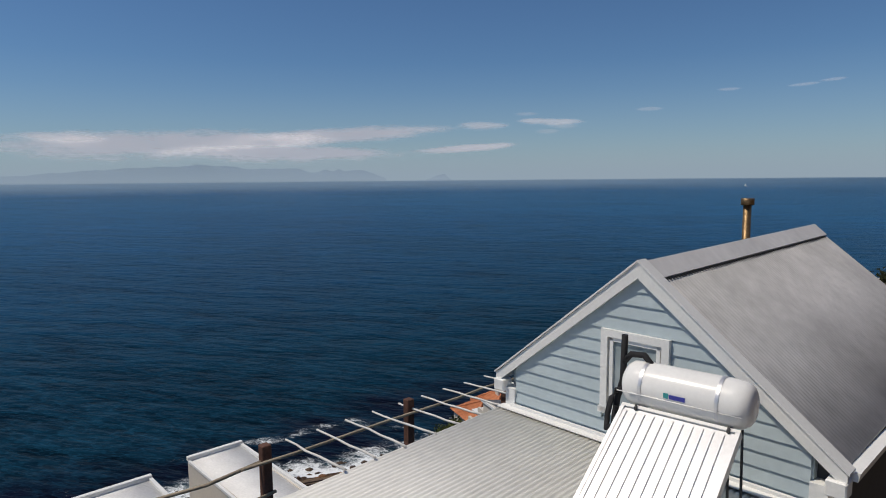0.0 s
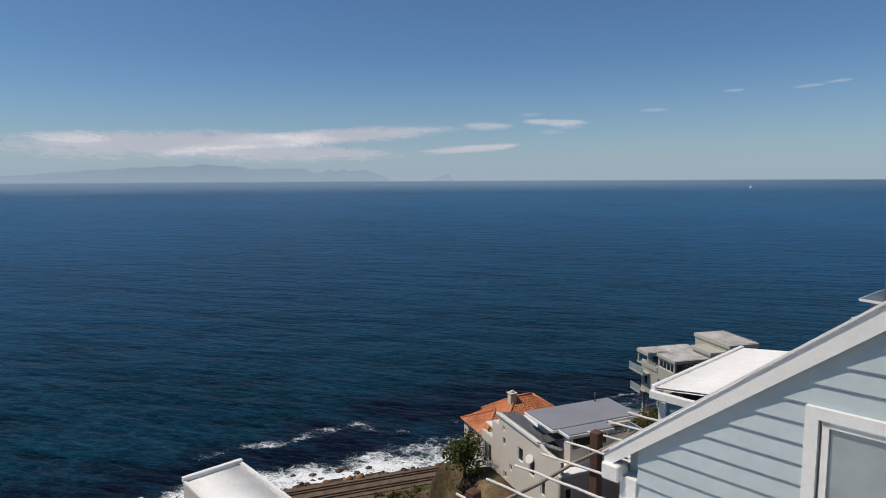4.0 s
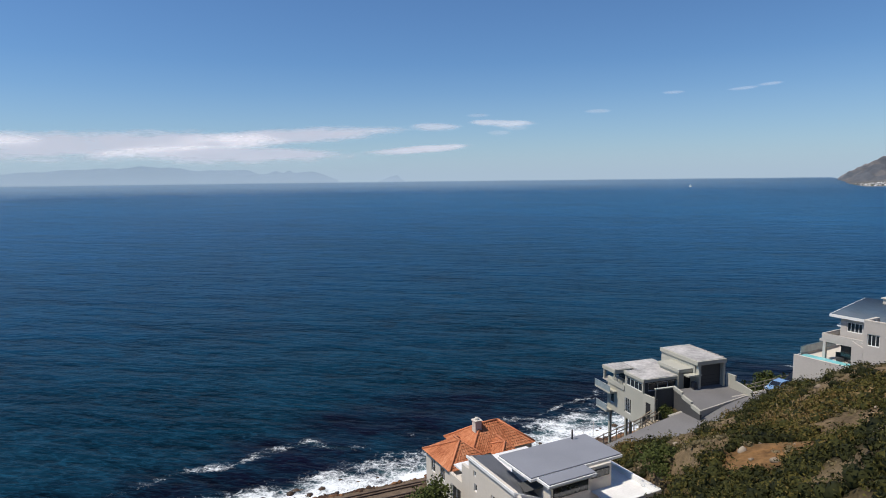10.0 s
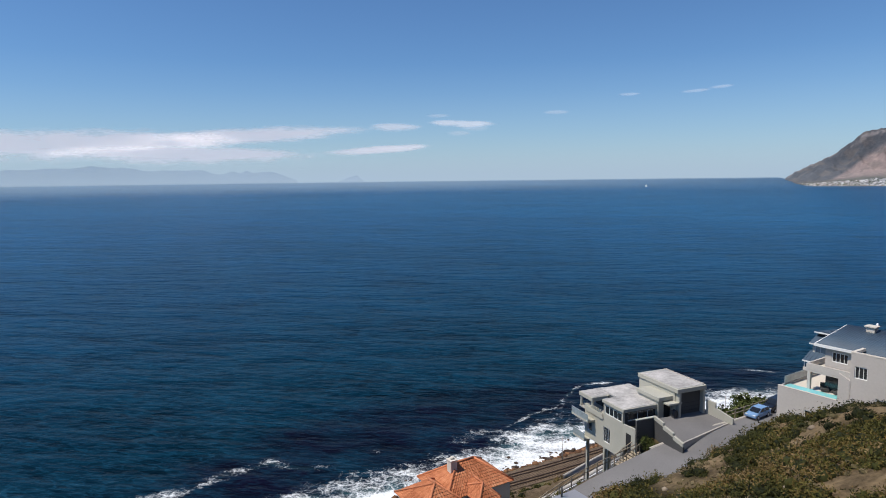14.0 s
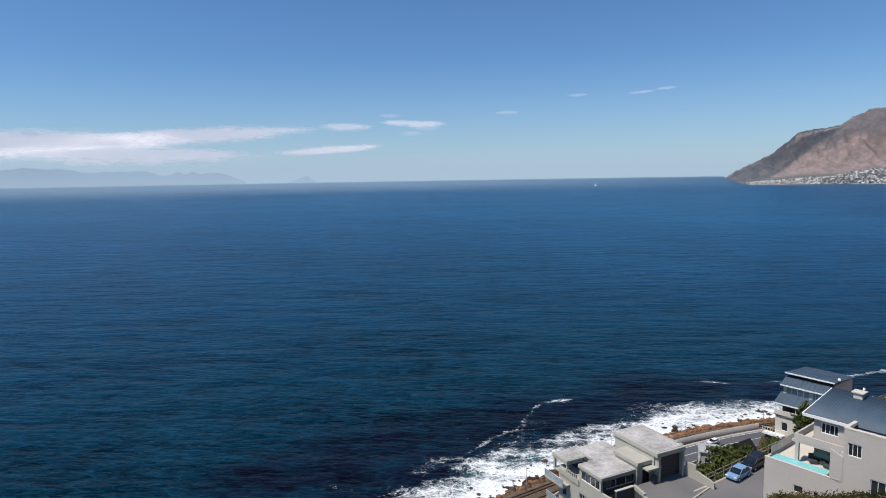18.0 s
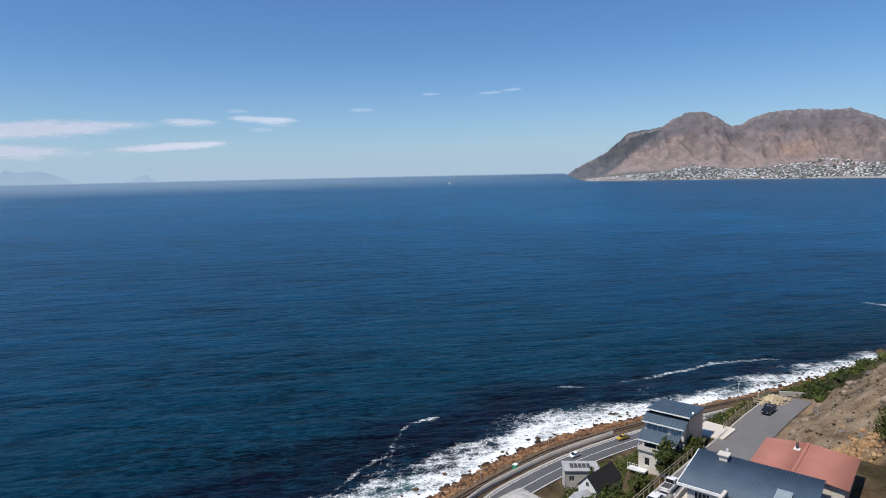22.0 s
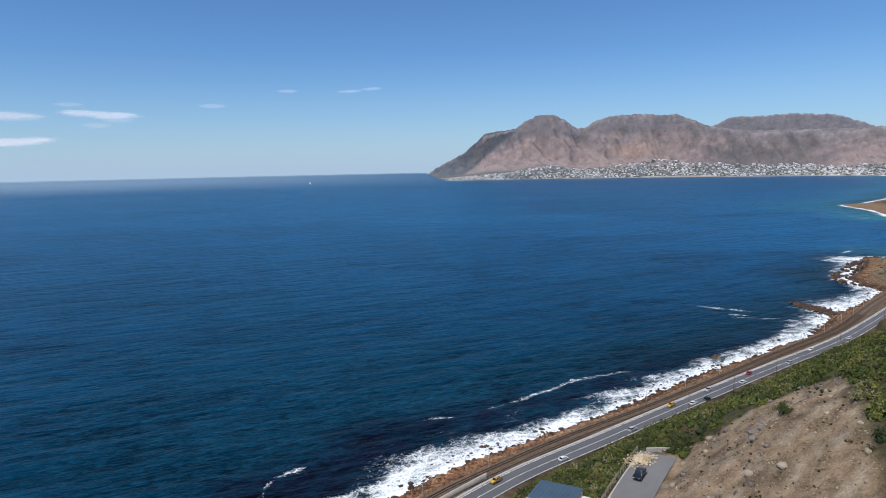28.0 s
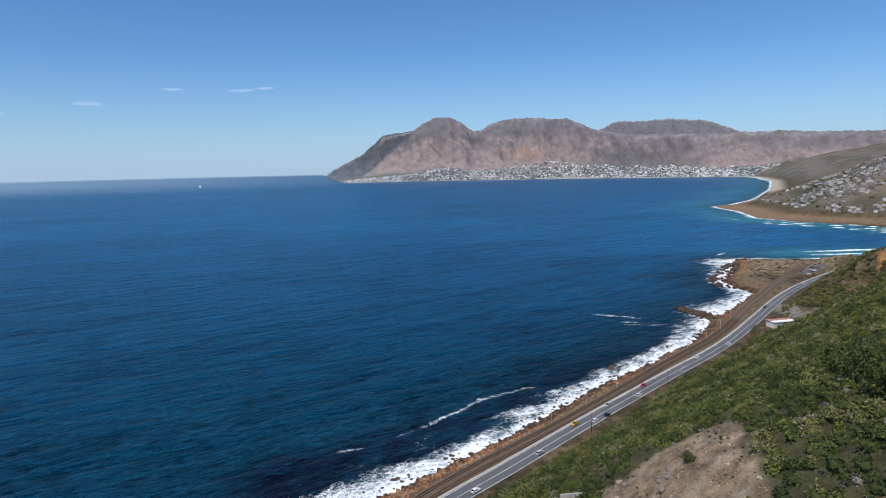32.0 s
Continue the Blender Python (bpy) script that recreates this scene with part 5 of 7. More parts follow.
def wall(parent, x, y, turn, length, z0, z1, mat, holes=(), thick=0.25, frame_mat=None, pane_mat=None, bars=1):
    """A wall of a house with its windows: each opening gets a frame, bars and a pane of its own."""
    m = pose(x, y, 0, 0, 0, turn)
    w = put(part("wall", pierced(length, z0, z1, thick, holes), mat, parent), m)
    for a, b, c, d in holes:
        f, fr = bmesh.new(), 0.07
        for p, q in (((a + fr / 2, b), (a + fr / 2, d)), ((c - fr / 2, b), (c - fr / 2, d)), ((a, b + fr / 2), (c, b + fr / 2)), ((a, d - fr / 2), (c, d - fr / 2))):
            beam((p[0], 0.1, p[1]), (q[0], 0.1, q[1]), 0.07, fr, f)
        n = bars if c - a > 0.9 else 0
        for k in range(n):
            xx = a + (c - a) * (k + 1) / (n + 1)
            beam((xx, 0.1, b), (xx, 0.1, d), 0.05, 0.06, f)
        win = put(part("window", f, frame_mat or WHITE_PAINT, parent), m)
        part("pane", block(a + 0.03, 0.11, b + 0.03, c - 0.03, 0.125, d - 0.03), pane_mat or PANE, win)
    return w


def corrugated(x0, x1, y0, y1, z_at, mat, name, parent, along_x=False, pitch=0.076, deep=0.009, per=6, thick=0.004):
    """A ribbed sheet; z_at(x, y) is its plane. The ribs run along y, or along x."""
    lo, hi = (y0, y1) if along_x else (x0, x1)
    n = max(2, int((hi - lo) / pitch)) * per
    s = np.linspace(lo, hi, n + 1)
    r = np.sin(np.arange(n + 1) * 2 * math.pi / per) * deep
    e = np.array([x0, x1]) if along_x else np.array([y0, y1])
    S, E = np.meshgrid(s, e)
    X, Y = (E, S) if along_x else (S, E)
    Z = np.array([[z_at(a, b) for a, b in zip(p, q)] for p, q in zip(X, Y)]) + r[None]
    v = np.concatenate([np.stack([X, Y, Z], -1).reshape(-1, 3), np.stack([X, Y, Z - thick - 0.03], -1).reshape(-1, 3)])
    k, q = n + 1, []
    for i in range(n):
        q += [(i, i + 1, k + i + 1, k + i), (2 * k + i, 3 * k + i, 3 * k + i + 1, 2 * k + i + 1), (i, 2 * k + i, 2 * k + i + 1, i + 1), (k + i, k + i + 1, 3 * k + i + 1, 3 * k + i)]
    ob = raw(name, v, q, mat, parent)
    return ob


# ---- gable house beside the start of the flight ----
GABLE = pose(2.5, 7.8, 0, 0, 0, -47.15)
gable_house = thing("gable_house", GABLE, "pale blue weatherboard house with a grey corrugated gable roof", "house")
HALF, EAVE, APEX = 2.32, 67.60, 69.50
RISE, LONG = 0.017, 6.5


def sloped(bm):
    """Lifts a part of the roof with the ridge, which climbs a little towards the back."""
    for q in bm.verts:
        q.co.z += RISE * max(0.0, q.co.y)
    return bm


SLOPE = (APEX - EAVE) / HALF
for name_side, sx in (("roof", -1), ("roof", 1)):
    corrugated(min(0, sx * HALF), max(0, sx * HALF), -0.05, LONG, lambda x, y: APEX - abs(x) * SLOPE + RISE * max(0.0, y), STEEL_ROOF, name_side, gable_house, along_x=True, deep=0.004)
for sx in (-1, 1):
    part("ridge_cap", sloped(prism([(0, APEX + 0.045), (sx * 0.22, APEX - 0.22 * SLOPE + 0.03), (sx * 0.22, APEX - 0.22 * SLOPE + 0.018), (0, APEX + 0.03)], 0.10, LONG + 0.04)), FLASHING, gable_house, "grey folded ridge flashing")
for sx in (-1, 1):
    o = [(0, APEX + 0.05), (sx * (HALF + 0.06), EAVE + 0.0), (sx * (HALF + 0.06), EAVE - 0.16), (0, APEX - 0.16)]
    part("barge_board", prism(o, -0.085, -0.04), WHITE_PAINT, gable_house, "white painted barge board")
    o = [(0, APEX + 0.075), (sx * (HALF + 0.08), EAVE + 0.025), (sx * (HALF + 0.08), EAVE + 0.0), (0, APEX + 0.05)]
    part("barge_capping", prism(o, -0.105, 0.10), WHITE_PAINT, gable_house)
    part("eave_return", block(sx * (HALF - 0.03) - 0.10, -0.13, EAVE - 0.26, sx * (HALF - 0.03) + 0.10, 0.08, EAVE - 0.08, 0.015), WHITE_PAINT, gable_house)
    part("corner_board", block(sx * 2.12 - 0.09, -0.05, 66.9, sx * 2.12 + 0.09, 0.12, EAVE - 0.20), WHITE_PAINT, gable_house)
    # right wall painted charcoal for the dark shaded gap beside the eave
    part("wall", block(sx * 2.1 - 0.1, 0.13, 61.3, sx * 2.1 + 0.1, 6.35, EAVE + 0.03), BLUE_BOARD if sx < 0 else CHARCOAL_AND_SHADE, gable_house)
    part("gutter", prism([(sx * HALF, EAVE - 0.02), (sx * (HALF + 0.13), EAVE - 0.02), (sx * (HALF + 0.11), EAVE - 0.12), (sx * (HALF + 0.02), EAVE - 0.12)], 0.1, LONG), WHITE_PAINT, gable_house)
part("gable_backing", prism([(-2.05, 66.6), (2.05, 66.6), (2.05, 67.7), (0, 69.4), (-2.05, 67.7)], 0.02, 0.16), BLUE_BOARD, gable_house)
part("back_gable", prism([(-2.05, 61.3), (2.05, 61.3), (2.05, 67.75), (0, 69.42), (-2.05, 67.75)], 6.25, 6.35), BLUE_BOARD, gable_house)
W0, W1, WB, WT = -0.52, 0.44, 67.48, 68.62
PITCH = 0.178


def board(xa, xb, xc, xd, z0, z1):
    """One lapped board: bottom from xa to xb, top from xc to xd, thicker below."""
    bm = bmesh.new()
    rows = [(xa, -0.030, z0), (xb, -0.030, z0), (xd, -0.006, z1), (xc, -0.006, z1)]
    f = [bm.verts.new(p) for p in rows]
    b = [bm.verts.new((p[0], 0.018, p[2])) for p in rows]
    bm.faces.new(f)
    for i in range(4):
        j = (i + 1) % 4
        bm.faces.new((f[j], f[i], b[i], b[j]))
    return bm


for k in range(14):
    z0 = 67.02 + k * PITCH
    z1 = z0 + PITCH + 0.012
    lim = [min(2.03, (69.42 - z) / SLOPE) for z in (z0, z1)]
    if lim[1] < 0.05:
        lim[1] = 0.02
    if lim[0] < 0.1:
        continue
    if z1 > WB and z0 < WT:
        part("weatherboard", board(-lim[0], W0, -lim[1], W0, z0, z1), BLUE_BOARD, gable_house)
        part("weatherboard", board(W1, max(W1 + 0.02, lim[0]), W1, max(W1 + 0.02, lim[1]), z0, z1), BLUE_BOARD, gable_house)
    else:
        part("weatherboard", board(-lim[0], lim[0], -lim[1], lim[1], z0, z1), BLUE_BOARD, gable_house)
f = bmesh.new()
for p, q, wd in (((W0 + 0.05, WB), (W0 + 0.05, WT), 0.1), ((W1 - 0.05, WB), (W1 - 0.05, WT), 0.1), ((W0 + 0.1, WT - 0.05), (W1 - 0.1, WT - 0.05), 0.1), ((W0 - 0.03, WB + 0.03), (W1 + 0.03, WB + 0.03), 0.08)):
    beam((p[0], -0.045, p[1]), (q[0], -0.045, q[1]), 0.06 if p[0] != q[0] else wd, wd if p[0] != q[0] else 0.06, f)
gw = part("window", f, WHITE_PAINT, gable_house, "white timber window frame with a roller blind inside")
s = bmesh.new()
for p, q in (((W0 + 0.15, WB + 0.07), (W0 + 0.15, WT - 0.1)), ((W1 - 0.15, WB + 0.07), (W1 - 0.15, WT - 0.1)), ((W0 + 0.12, WT - 0.13), (W1 - 0.12, WT - 0.13)), ((W0 + 0.12, WB + 0.1), (W1 - 0.12, WB + 0.1))):
    beam((p[0], -0.03, p[1]), (q[0], -0.03, q[1]), 0.05, 0.05, s)
part("sash", s, WHITE_PAINT, gw)
part("pane", block(W0 + 0.14, -0.026, WB + 0.1, W1 - 0.14, -0.021, WT - 0.12), PALE_PANE, gw)
# dark bars painting the shade in the rib gaps under the ridge flashing
for sx in (-1, 1):
    teeth = bmesh.new()
    for k in range(78):
        y = 0.14 + 0.081 * k
        x = sx * 0.225
        beam((x, y, APEX - 0.225 * SLOPE + RISE * y + 0.012), (x * 1.09, y, APEX - 0.245 * SLOPE + RISE * y + 0.012), 0.045, 0.012, teeth)
    part("rib_gap_shade", teeth, DARK, gable_house, "dark bars painted as shaded gaps between sheet ribs and flashing")
# flue behind the ridge
fl = part("flue", tube([(-1.43, 6.9, 61.6), (-1.43, 6.9, 70.0)], 0.085, 14), BRASS, gable_house, "tarnished brown metal flue pipe")
part("cowl", tube([(-1.43, 6.9, 69.98), (-1.43, 6.9, 70.04), (-1.43, 6.9, 70.05), (-1.43, 6.9, 70.12)], 0.135, 14), BRASS, fl)
# lean-to roof and the walls below it
lean = lambda x, y: 67.10 + 0.03 * y  # noqa: E731
corrugated(-2.25, 2.75, -6.6, -0.02, lean, LEAN_ROOF, "lean_to_roof", gable_house)
part("roof_flashing", block(-2.1, -0.075, 67.05, 2.1, -0.03, 67.17), WHITE_PAINT, gable_house)
part("apron_flashing", prism([(-2.25, 67.13), (2.6, 67.13), (2.6, 67.115), (-2.25, 67.115)], -0.2, -0.05), WHITE_PAINT, gable_house)
part("wall", block(-2.12, -6.4, 61.3, 2.6, -0.05, 66.75), BLUE_WALL, gable_house)
part("verge_trim", block(-2.29, -6.6, 66.82, -2.25, -0.02, 66.86), WHITE_PAINT, gable_house)
# sea-side wing
wing = lambda x, y: 67.42 + 0.12 * (x + 3.45)  # noqa: E731
corrugated(-3.30, -2.0, 2.66, 5.75, wing, WHITE_ROOF, "wing_roof", gable_house, along_x=True, pitch=0.1, deep=0.012)
part("wing_gutter", block(-3.36, 2.58, 67.28, -2.3, 2.65, 67.40, 0.01), WHITE_PAINT, gable_house)
part("wing_fascia", block(-3.37, 2.65, 67.32, -3.30, 5.78, 67.47, 0.01), WHITE_PAINT, gable_house)
put(part("wing_wall", pierced(1.2, 61.3, 67.28, 0.15, [(0.35, 64.3, 1.0, 66.6)]), BLUE_WALL, gable_house), pose(-3.25, 2.8, 0))
part("wing_wall", block(-3.25, 2.96, 61.3, -3.1, 5.7, 67.28), BLUE_WALL, gable_house)
part("wing_corner", block(-3.29, 2.74, 61.3, -3.19, 2.80, 67.28), WHITE_PAINT, gable_house)
wd = part("wing_door", block(-2.88, 2.86, 64.3, -2.25, 2.89, 66.6), PANE, gable_house)
part("door_frame", beam((-2.56, 2.84, 64.3), (-2.56, 2.84, 66.6), 0.05, 0.05), WHITE_PAINT, wd)

# pergola of whitewashed poles
pergola = thing("pergola", GABLE, "pergola of whitewashed poles on brown timber posts", "pergola")
PR = random.Random(5)
for k in range(12):
    y = -3.05 + 0.505 * k
    pts = [(-2.2 + 0.02 * PR.uniform(-1, 1), y + 0.04 * PR.uniform(-1, 1), 67.06)]
    for j in range(1, 6):
        pts.append((-2.2 - 0.29 * j, y + 0.014 * PR.uniform(-1, 1), 67.06 - 0.012 * j + 0.006 * PR.uniform(-1, 1)))
    part("pole", tube(pts, 0.019, 8, taper=0.8), POLE_WOOD, pergola)
part("crosspiece", tube([(-3.2 + 0.03 * PR.uniform(-1, 1), -3.9 + 0.75 * j, 66.98 + 0.02 * PR.uniform(-1, 1)) for j in range(9)], 0.022, 8), RAIL_WOOD, pergola)
for y in (-3.5, -1.05, 1.25):
    part("post", block(-3.42, y - 0.065, 61.3, -3.29, y + 0.065, 67.16, 0.012), TIMBER, pergola)
cable = thing("branch_rail", GABLE, "twisted grey branches tied along the deck posts", "rail")
part("branch", tube([(-3.35, -3.5, 66.95), (-3.6, -4.2, 66.75), (-3.8, -5.0, 66.7), (-3.9, -5.8, 66.5)], 0.025, 7), RAIL_WOOD, cable)
part("branch", tube([(-3.3, -3.4, 66.5), (-3.15, -4.4, 66.5), (-3.0, -5.6, 66.25)], 0.025, 7), RAIL_WOOD, cable)

# solar water heater on the lean-to roof
solar = thing("solar_water_heater", GABLE @ pose(1.12, -1.1, 0) @ pose(0, 0, 0, 0, 0, 5.5) @ pose(-1.12, 1.1, 0), "solar water heater with a white tank above a metal collector", "solar heater")
AX = (0.0, -1.0, 68.37)
pts, rs = [(0.47, 0.05), (0.48, 0.15), (0.51, 0.20), (0.56, 0.235), (0.63, 0.245), (1.62, 0.245), (1.70, 0.235), (1.76, 0.20), (1.79, 0.15), (1.80, 0.05)], 28
bm = bmesh.new()
rings = [[bm.verts.new((x, AX[1] + r * math.cos(k * 6.2832 / rs), AX[2] + r * math.sin(k * 6.2832 / rs))) for k in range(rs)] for x, r in pts]
for r0, r1 in zip(rings, rings[1:]):
    for k in range(rs):
        bm.faces.new((r0[k], r1[k], r1[(k + 1) % rs], r0[(k + 1) % rs])).smooth = True
bm.faces.new(rings[0])
bm.faces.new(rings[-1][::-1])
tank = part("tank", bm, ENAMEL, solar, "glossy white enamel tank")
for x in (0.72, 1.50):
    bm = bmesh.new()
    ring = [[bm.verts.new((x + dx, AX[1] + 0.252 * math.cos(k * 6.2832 / 32), AX[2] + 0.252 * math.sin(k * 6.2832 / 32))) for k in range(32)] for dx in (-0.018, 0.018)]
    for k in range(32):
        bm.faces.new((ring[0][k], ring[1][k], ring[1][(k + 1) % 32], ring[0][(k + 1) % 32])).smooth = True
    part("strap", bm, ALUMINIUM, tank, "grey metal strap")
part("seam", tube([(0.47, AX[1] - 0.243, AX[2] - 0.05), (1.74, AX[1] - 0.243, AX[2] - 0.05)], 0.006, 6), ENAMEL, tank)
LOGO = material("logo blue", (0.05, 0.06, 0.35), 0.5, vary=0.1)
LOGO_TEAL = material("logo teal", (0.05, 0.35, 0.35), 0.5, vary=0.1)
part("logo_mark", block(0.98, AX[1] - 0.251, AX[2] - 0.02, 1.03, AX[1] - 0.246, AX[2] + 0.035), LOGO_TEAL, tank)
part("logo_bar", block(1.04, AX[1] - 0.251, AX[2] - 0.02, 1.20, AX[1] - 0.246, AX[2] + 0.025), LOGO, tank)
# collector
C0, C1, CL, CR = Vector((0, -1.22, 68.14)), Vector((0, -2.75, 67.13)), 0.52, 1.72
cd = (C1 - C0).normalized()
cn = Vector((1, 0, 0)).cross(cd)
cn = cn if cn.z > 0 else -cn


def on_panel(x, t, h):
    p = C0 + (C1 - C0) * t + cn * h
    return (x, p.y, p.z)


def slab_on_panel(x0, x1, t0, t1, h0, h1):
    bm = bmesh.new()
    vs = [bm.verts.new(on_panel(x, t, h)) for x, t, h in ((x0, t0, h0), (x1, t0, h0), (x1, t1, h0), (x0, t1, h0), (x0, t0, h1), (x1, t0, h1), (x1, t1, h1), (x0, t1, h1))]
    for fc in ((3, 2, 1, 0), (4, 5, 6, 7), (0, 1, 5, 4), (1, 2, 6, 5), (2, 3, 7, 6), (3, 0, 4, 7)):
        bm.faces.new([vs[i] for i in fc])
    bmesh.ops.recalc_face_normals(bm, faces=bm.faces)
    return bm


col = part("collector", slab_on_panel(CL, CR, 0, 1, -0.07, 0.0), ALUMINIUM, solar, "pale metal collector panel")
for k in range(12):
    x = CL + 0.05 + k * (CR - CL - 0.1) / 11
    part("fin", slab_on_panel(x - 0.028, x + 0.028, 0.02, 0.98, 0.002, 0.014), ALUMINIUM, col)
for x in (CL + 0.015, CR - 0.015):
    part("edge_frame", slab_on_panel(x - 0.02, x + 0.02, -0.01, 1.01, -0.08, 0.022), ALUMINIUM, col)
part("edge_frame", slab_on_panel(CL - 0.005, CR + 0.005, -0.025, -0.005, -0.08, 0.022), ENAMEL, col)
for x in (0.68, 1.62):
    for y in (-1.22, -0.78):
        part("leg", tube([(x, y, 68.2), (x + 0.02, y, lean(x, y))], 0.014, 8), CHARCOAL_AND_SHADE, solar, "thin dark steel leg")
    part("cradle", beam((x, -1.24, 68.16), (x, -0.76, 68.16), 0.03, 0.03), CHARCOAL_AND_SHADE, solar)
part("brace", tube([(1.62, -1.22, 68.1), (1.62, -2.0, lean(1, -2.0))], 0.012, 8), CHARCOAL_AND_SHADE, solar)
part("pipe", tube([(0.42, -0.98, 68.25), (0.34, -0.98, 68.22), (0.28, -0.98, 68.12), (0.27, -1.05, 67.95), (0.31, -1.15, 67.82), (0.42, -1.2, 67.9), (0.42, -1.15, 68.1)], 0.032, 10), BLACK_PIPE, solar, "black lagged water pipe")
part("pipe", tube([(0.27, -0.9, 67.75), (0.32, -0.92, 68.1), (0.40, -0.95, 68.35), (0.41, -0.95, 68.86)], 0.036, 10), BLACK_PIPE, solar, "black lagged water pipe")
part("pipe", tube([(0.41, -0.95, 68.56), (0.5, -0.97, 68.66), (0.66, -0.99, 68.68), (0.74, -1.0, 68.60), (0.745, -1.0, 68.45)], 0.036, 10), BLACK_PIPE, solar, "black lagged water pipe")
part("valve_box", block(0.34, -1.32, 67.62, 0.50, -1.22, 67.74, 0.01), ENAMEL, solar)

# ---- white-roofed houses down the slope ----
for ox, oy, length, deep, lab in ((-13.8, 40.7, 9.5, 3.55, "white house with a white corrugated roof and parapet"), (-17.7, 35.9, 7.0, 4.2, "white-roofed outbuilding below the terrace")):
    h = thing("white_house", pose(ox, oy, 0, 0, 0, -47.15), lab, "house", "white-roofed houses")
    corrugated(0.22, length, -deep + 0.05, -0.15, lambda x, y: 52.86 - 0.012 * x, WHITE_ROOF, "roof", h, along_x=False, pitch=0.2, deep=0.012)
    wall(h, 0, 0, -90, deep, 46.5, 52.85, CREAM, [(0.5, 50.3, 1.3, 51.5)])
    part("wall", block(0.25, -0.25, 46.5, length, 0, 52.8), CREAM, h)
    part("wall", block(0.25, -deep, 46.5, length, -deep + 0.25, 52.8), CREAM, h)
    part("wall", block(length - 0.25, -deep + 0.25, 46.5, length, -0.25, 52.7), CREAM, h)
    part("parapet", block(-0.06, -deep - 0.06, 52.82, 0.24, 0.06, 53.12, 0.02), WHITE_PAINT, h)
    part("fascia", block(0.24, -0.14, 52.74, length, 0.06, 52.98, 0.01), WHITE_PAINT, h)
    part("fascia", block(0.24, -deep - 0.06, 52.74, length, -deep + 0.10, 52.92, 0.01), WHITE_PAINT, h)
deck = thing("deck_rail", pose(-16.6, 38.6, 0, 0, 0, -47.15), "white steel balcony railing beside the white house", "railing")
part("deck_slab", block(0.2, -4.6, 50.4, 2.0, -3.62, 50.5), CONCRETE, deck)
for k in range(4):
    part("post", tube([(0.25 + 0.5 * k, -4.5, 50.5), (0.25 + 0.5 * k, -4.5, 51.4)], 0.025, 6), WHITE_PAINT, deck)
for z in (50.8, 51.1, 51.4):
    part("rail", tube([(0.2, -4.5, z), (1.8, -4.5, z)], 0.02, 6), WHITE_PAINT, deck)

# ---- cream house with grey flat roofs ----
cream = thing("cream_house", pose(8.0, 46.8, 0, 0, 0, 23), "cream plastered house with flat and sloping grey roofs", "house")
# left wall looks to the north-west side, stepped down towards the sea
wall(cream, -1.75, 7.6, -90, 9.2, 43.5, 50.9, CREAM, [(0.7, 50.05, 1.05, 50.45), (0.75, 48.9, 1.2, 49.5), (3.2, 48.6, 4.0, 49.7), (4.9, 48.2, 5.7, 49.5), (6.6, 47.4, 7.2, 48.6), (1.9, 47.2, 2.3, 47.7), (0.9, 46.2, 1.4, 46.7)])
put(part("gable_wall", prism([(0, 50.9), (9.2 - 2.1, 50.9), (6.1, 51.2), (0, 51.25)], 0, 0.25), CREAM, cream), pose(-1.75, 7.6, 0, 0, 0, -90))
wall(cream, -1.75, 8.7, -90, 1.1, 43.5, 50.25, CREAM)
wall(cream, -1.75, 10.7, -90, 2.0, 43.5, 48.7, CREAM, [(0.3, 46.3, 1.8, 47.9)])
wall(cream, -1.75, -1.6, 0, 7.2, 43.5, 49.75, CREAM, [(0.4, 47.3, 1.0, 48.9), (2.4, 47.8, 3.4, 48.9)])
part("wall", block(-1.5, -1.35, 43.5, 5.2, 10.5, 48.4), CREAM, cream)
part("wall", block(5.45, -1.6, 43.5, 8.4, 5.0, 49.9), CREAM, cream)
part("roof_terrace", block(-1.5, -1.35, 49.3, 5.45, 10.45, 49.42), WHITE_ROOF, cream, "pale waterproofed roof terrace")
part("roof_terrace", block(4.4, -1.3, 49.92, 8.2, 3.2, 50.0), WHITE_ROOF, cream)
part("parapet", block(-1.78, -1.66, 49.75, 5.5, -1.3, 49.95, 0.02), WHITE_PAINT, cream)
part("parapet", block(5.2, -1.66, 49.92, 8.45, -1.35, 50.35, 0.02), WHITE_PAINT, cream)
part("parapet", block(8.15, -1.35, 49.92, 8.45, 5.0, 50.35, 0.02), WHITE_PAINT, cream)
bm = bmesh.new()
vs = [bm.verts.new(p) for p in ((-1.85, 7.75, 51.28), (-1.85, 1.3, 51.22), (0.35, 1.3, 50.35), (0.35, 7.75, 50.9))]
bm.faces.new(vs)
bmesh.ops.solidify(bm, geom=bm.faces[:], thickness=0.12)
part("sloping_roof", bm, GREY_ROOF, cream, "dark grey sloping roof")
part("roof_edge", beam((-1.86, 7.75, 51.24), (-1.86, 1.28, 51.18), 0.1, 0.2), WHITE_PAINT, cream)
part("roof_edge", beam((-1.86, 1.28, 51.18), (0.35, 1.28, 50.3), 0.1, 0.2), WHITE_PAINT, cream)
part("clerestory", block(0.4, 1.0, 49.42, 6.2, 5.0, 51.72), CREAM, cream)
part("clerestory", block(0.25, 0.2, 49.42, 3.6, 1.0, 51.72), CREAM, cream)
for a, b, c, d, e, f2 in ((0.45, 0.165, 50.75, 3.4, 0.2, 51.5), (3.85, 0.965, 50.9, 6.0, 1.0, 51.5)):
    cw = part("window", block(a, b, c, d, e, f2), DARK, cream)
    part("pane", block(a + 0.06, b - 0.012, c + 0.06, d - 0.06, b - 0.004, f2 - 0.06), PANE, cw)
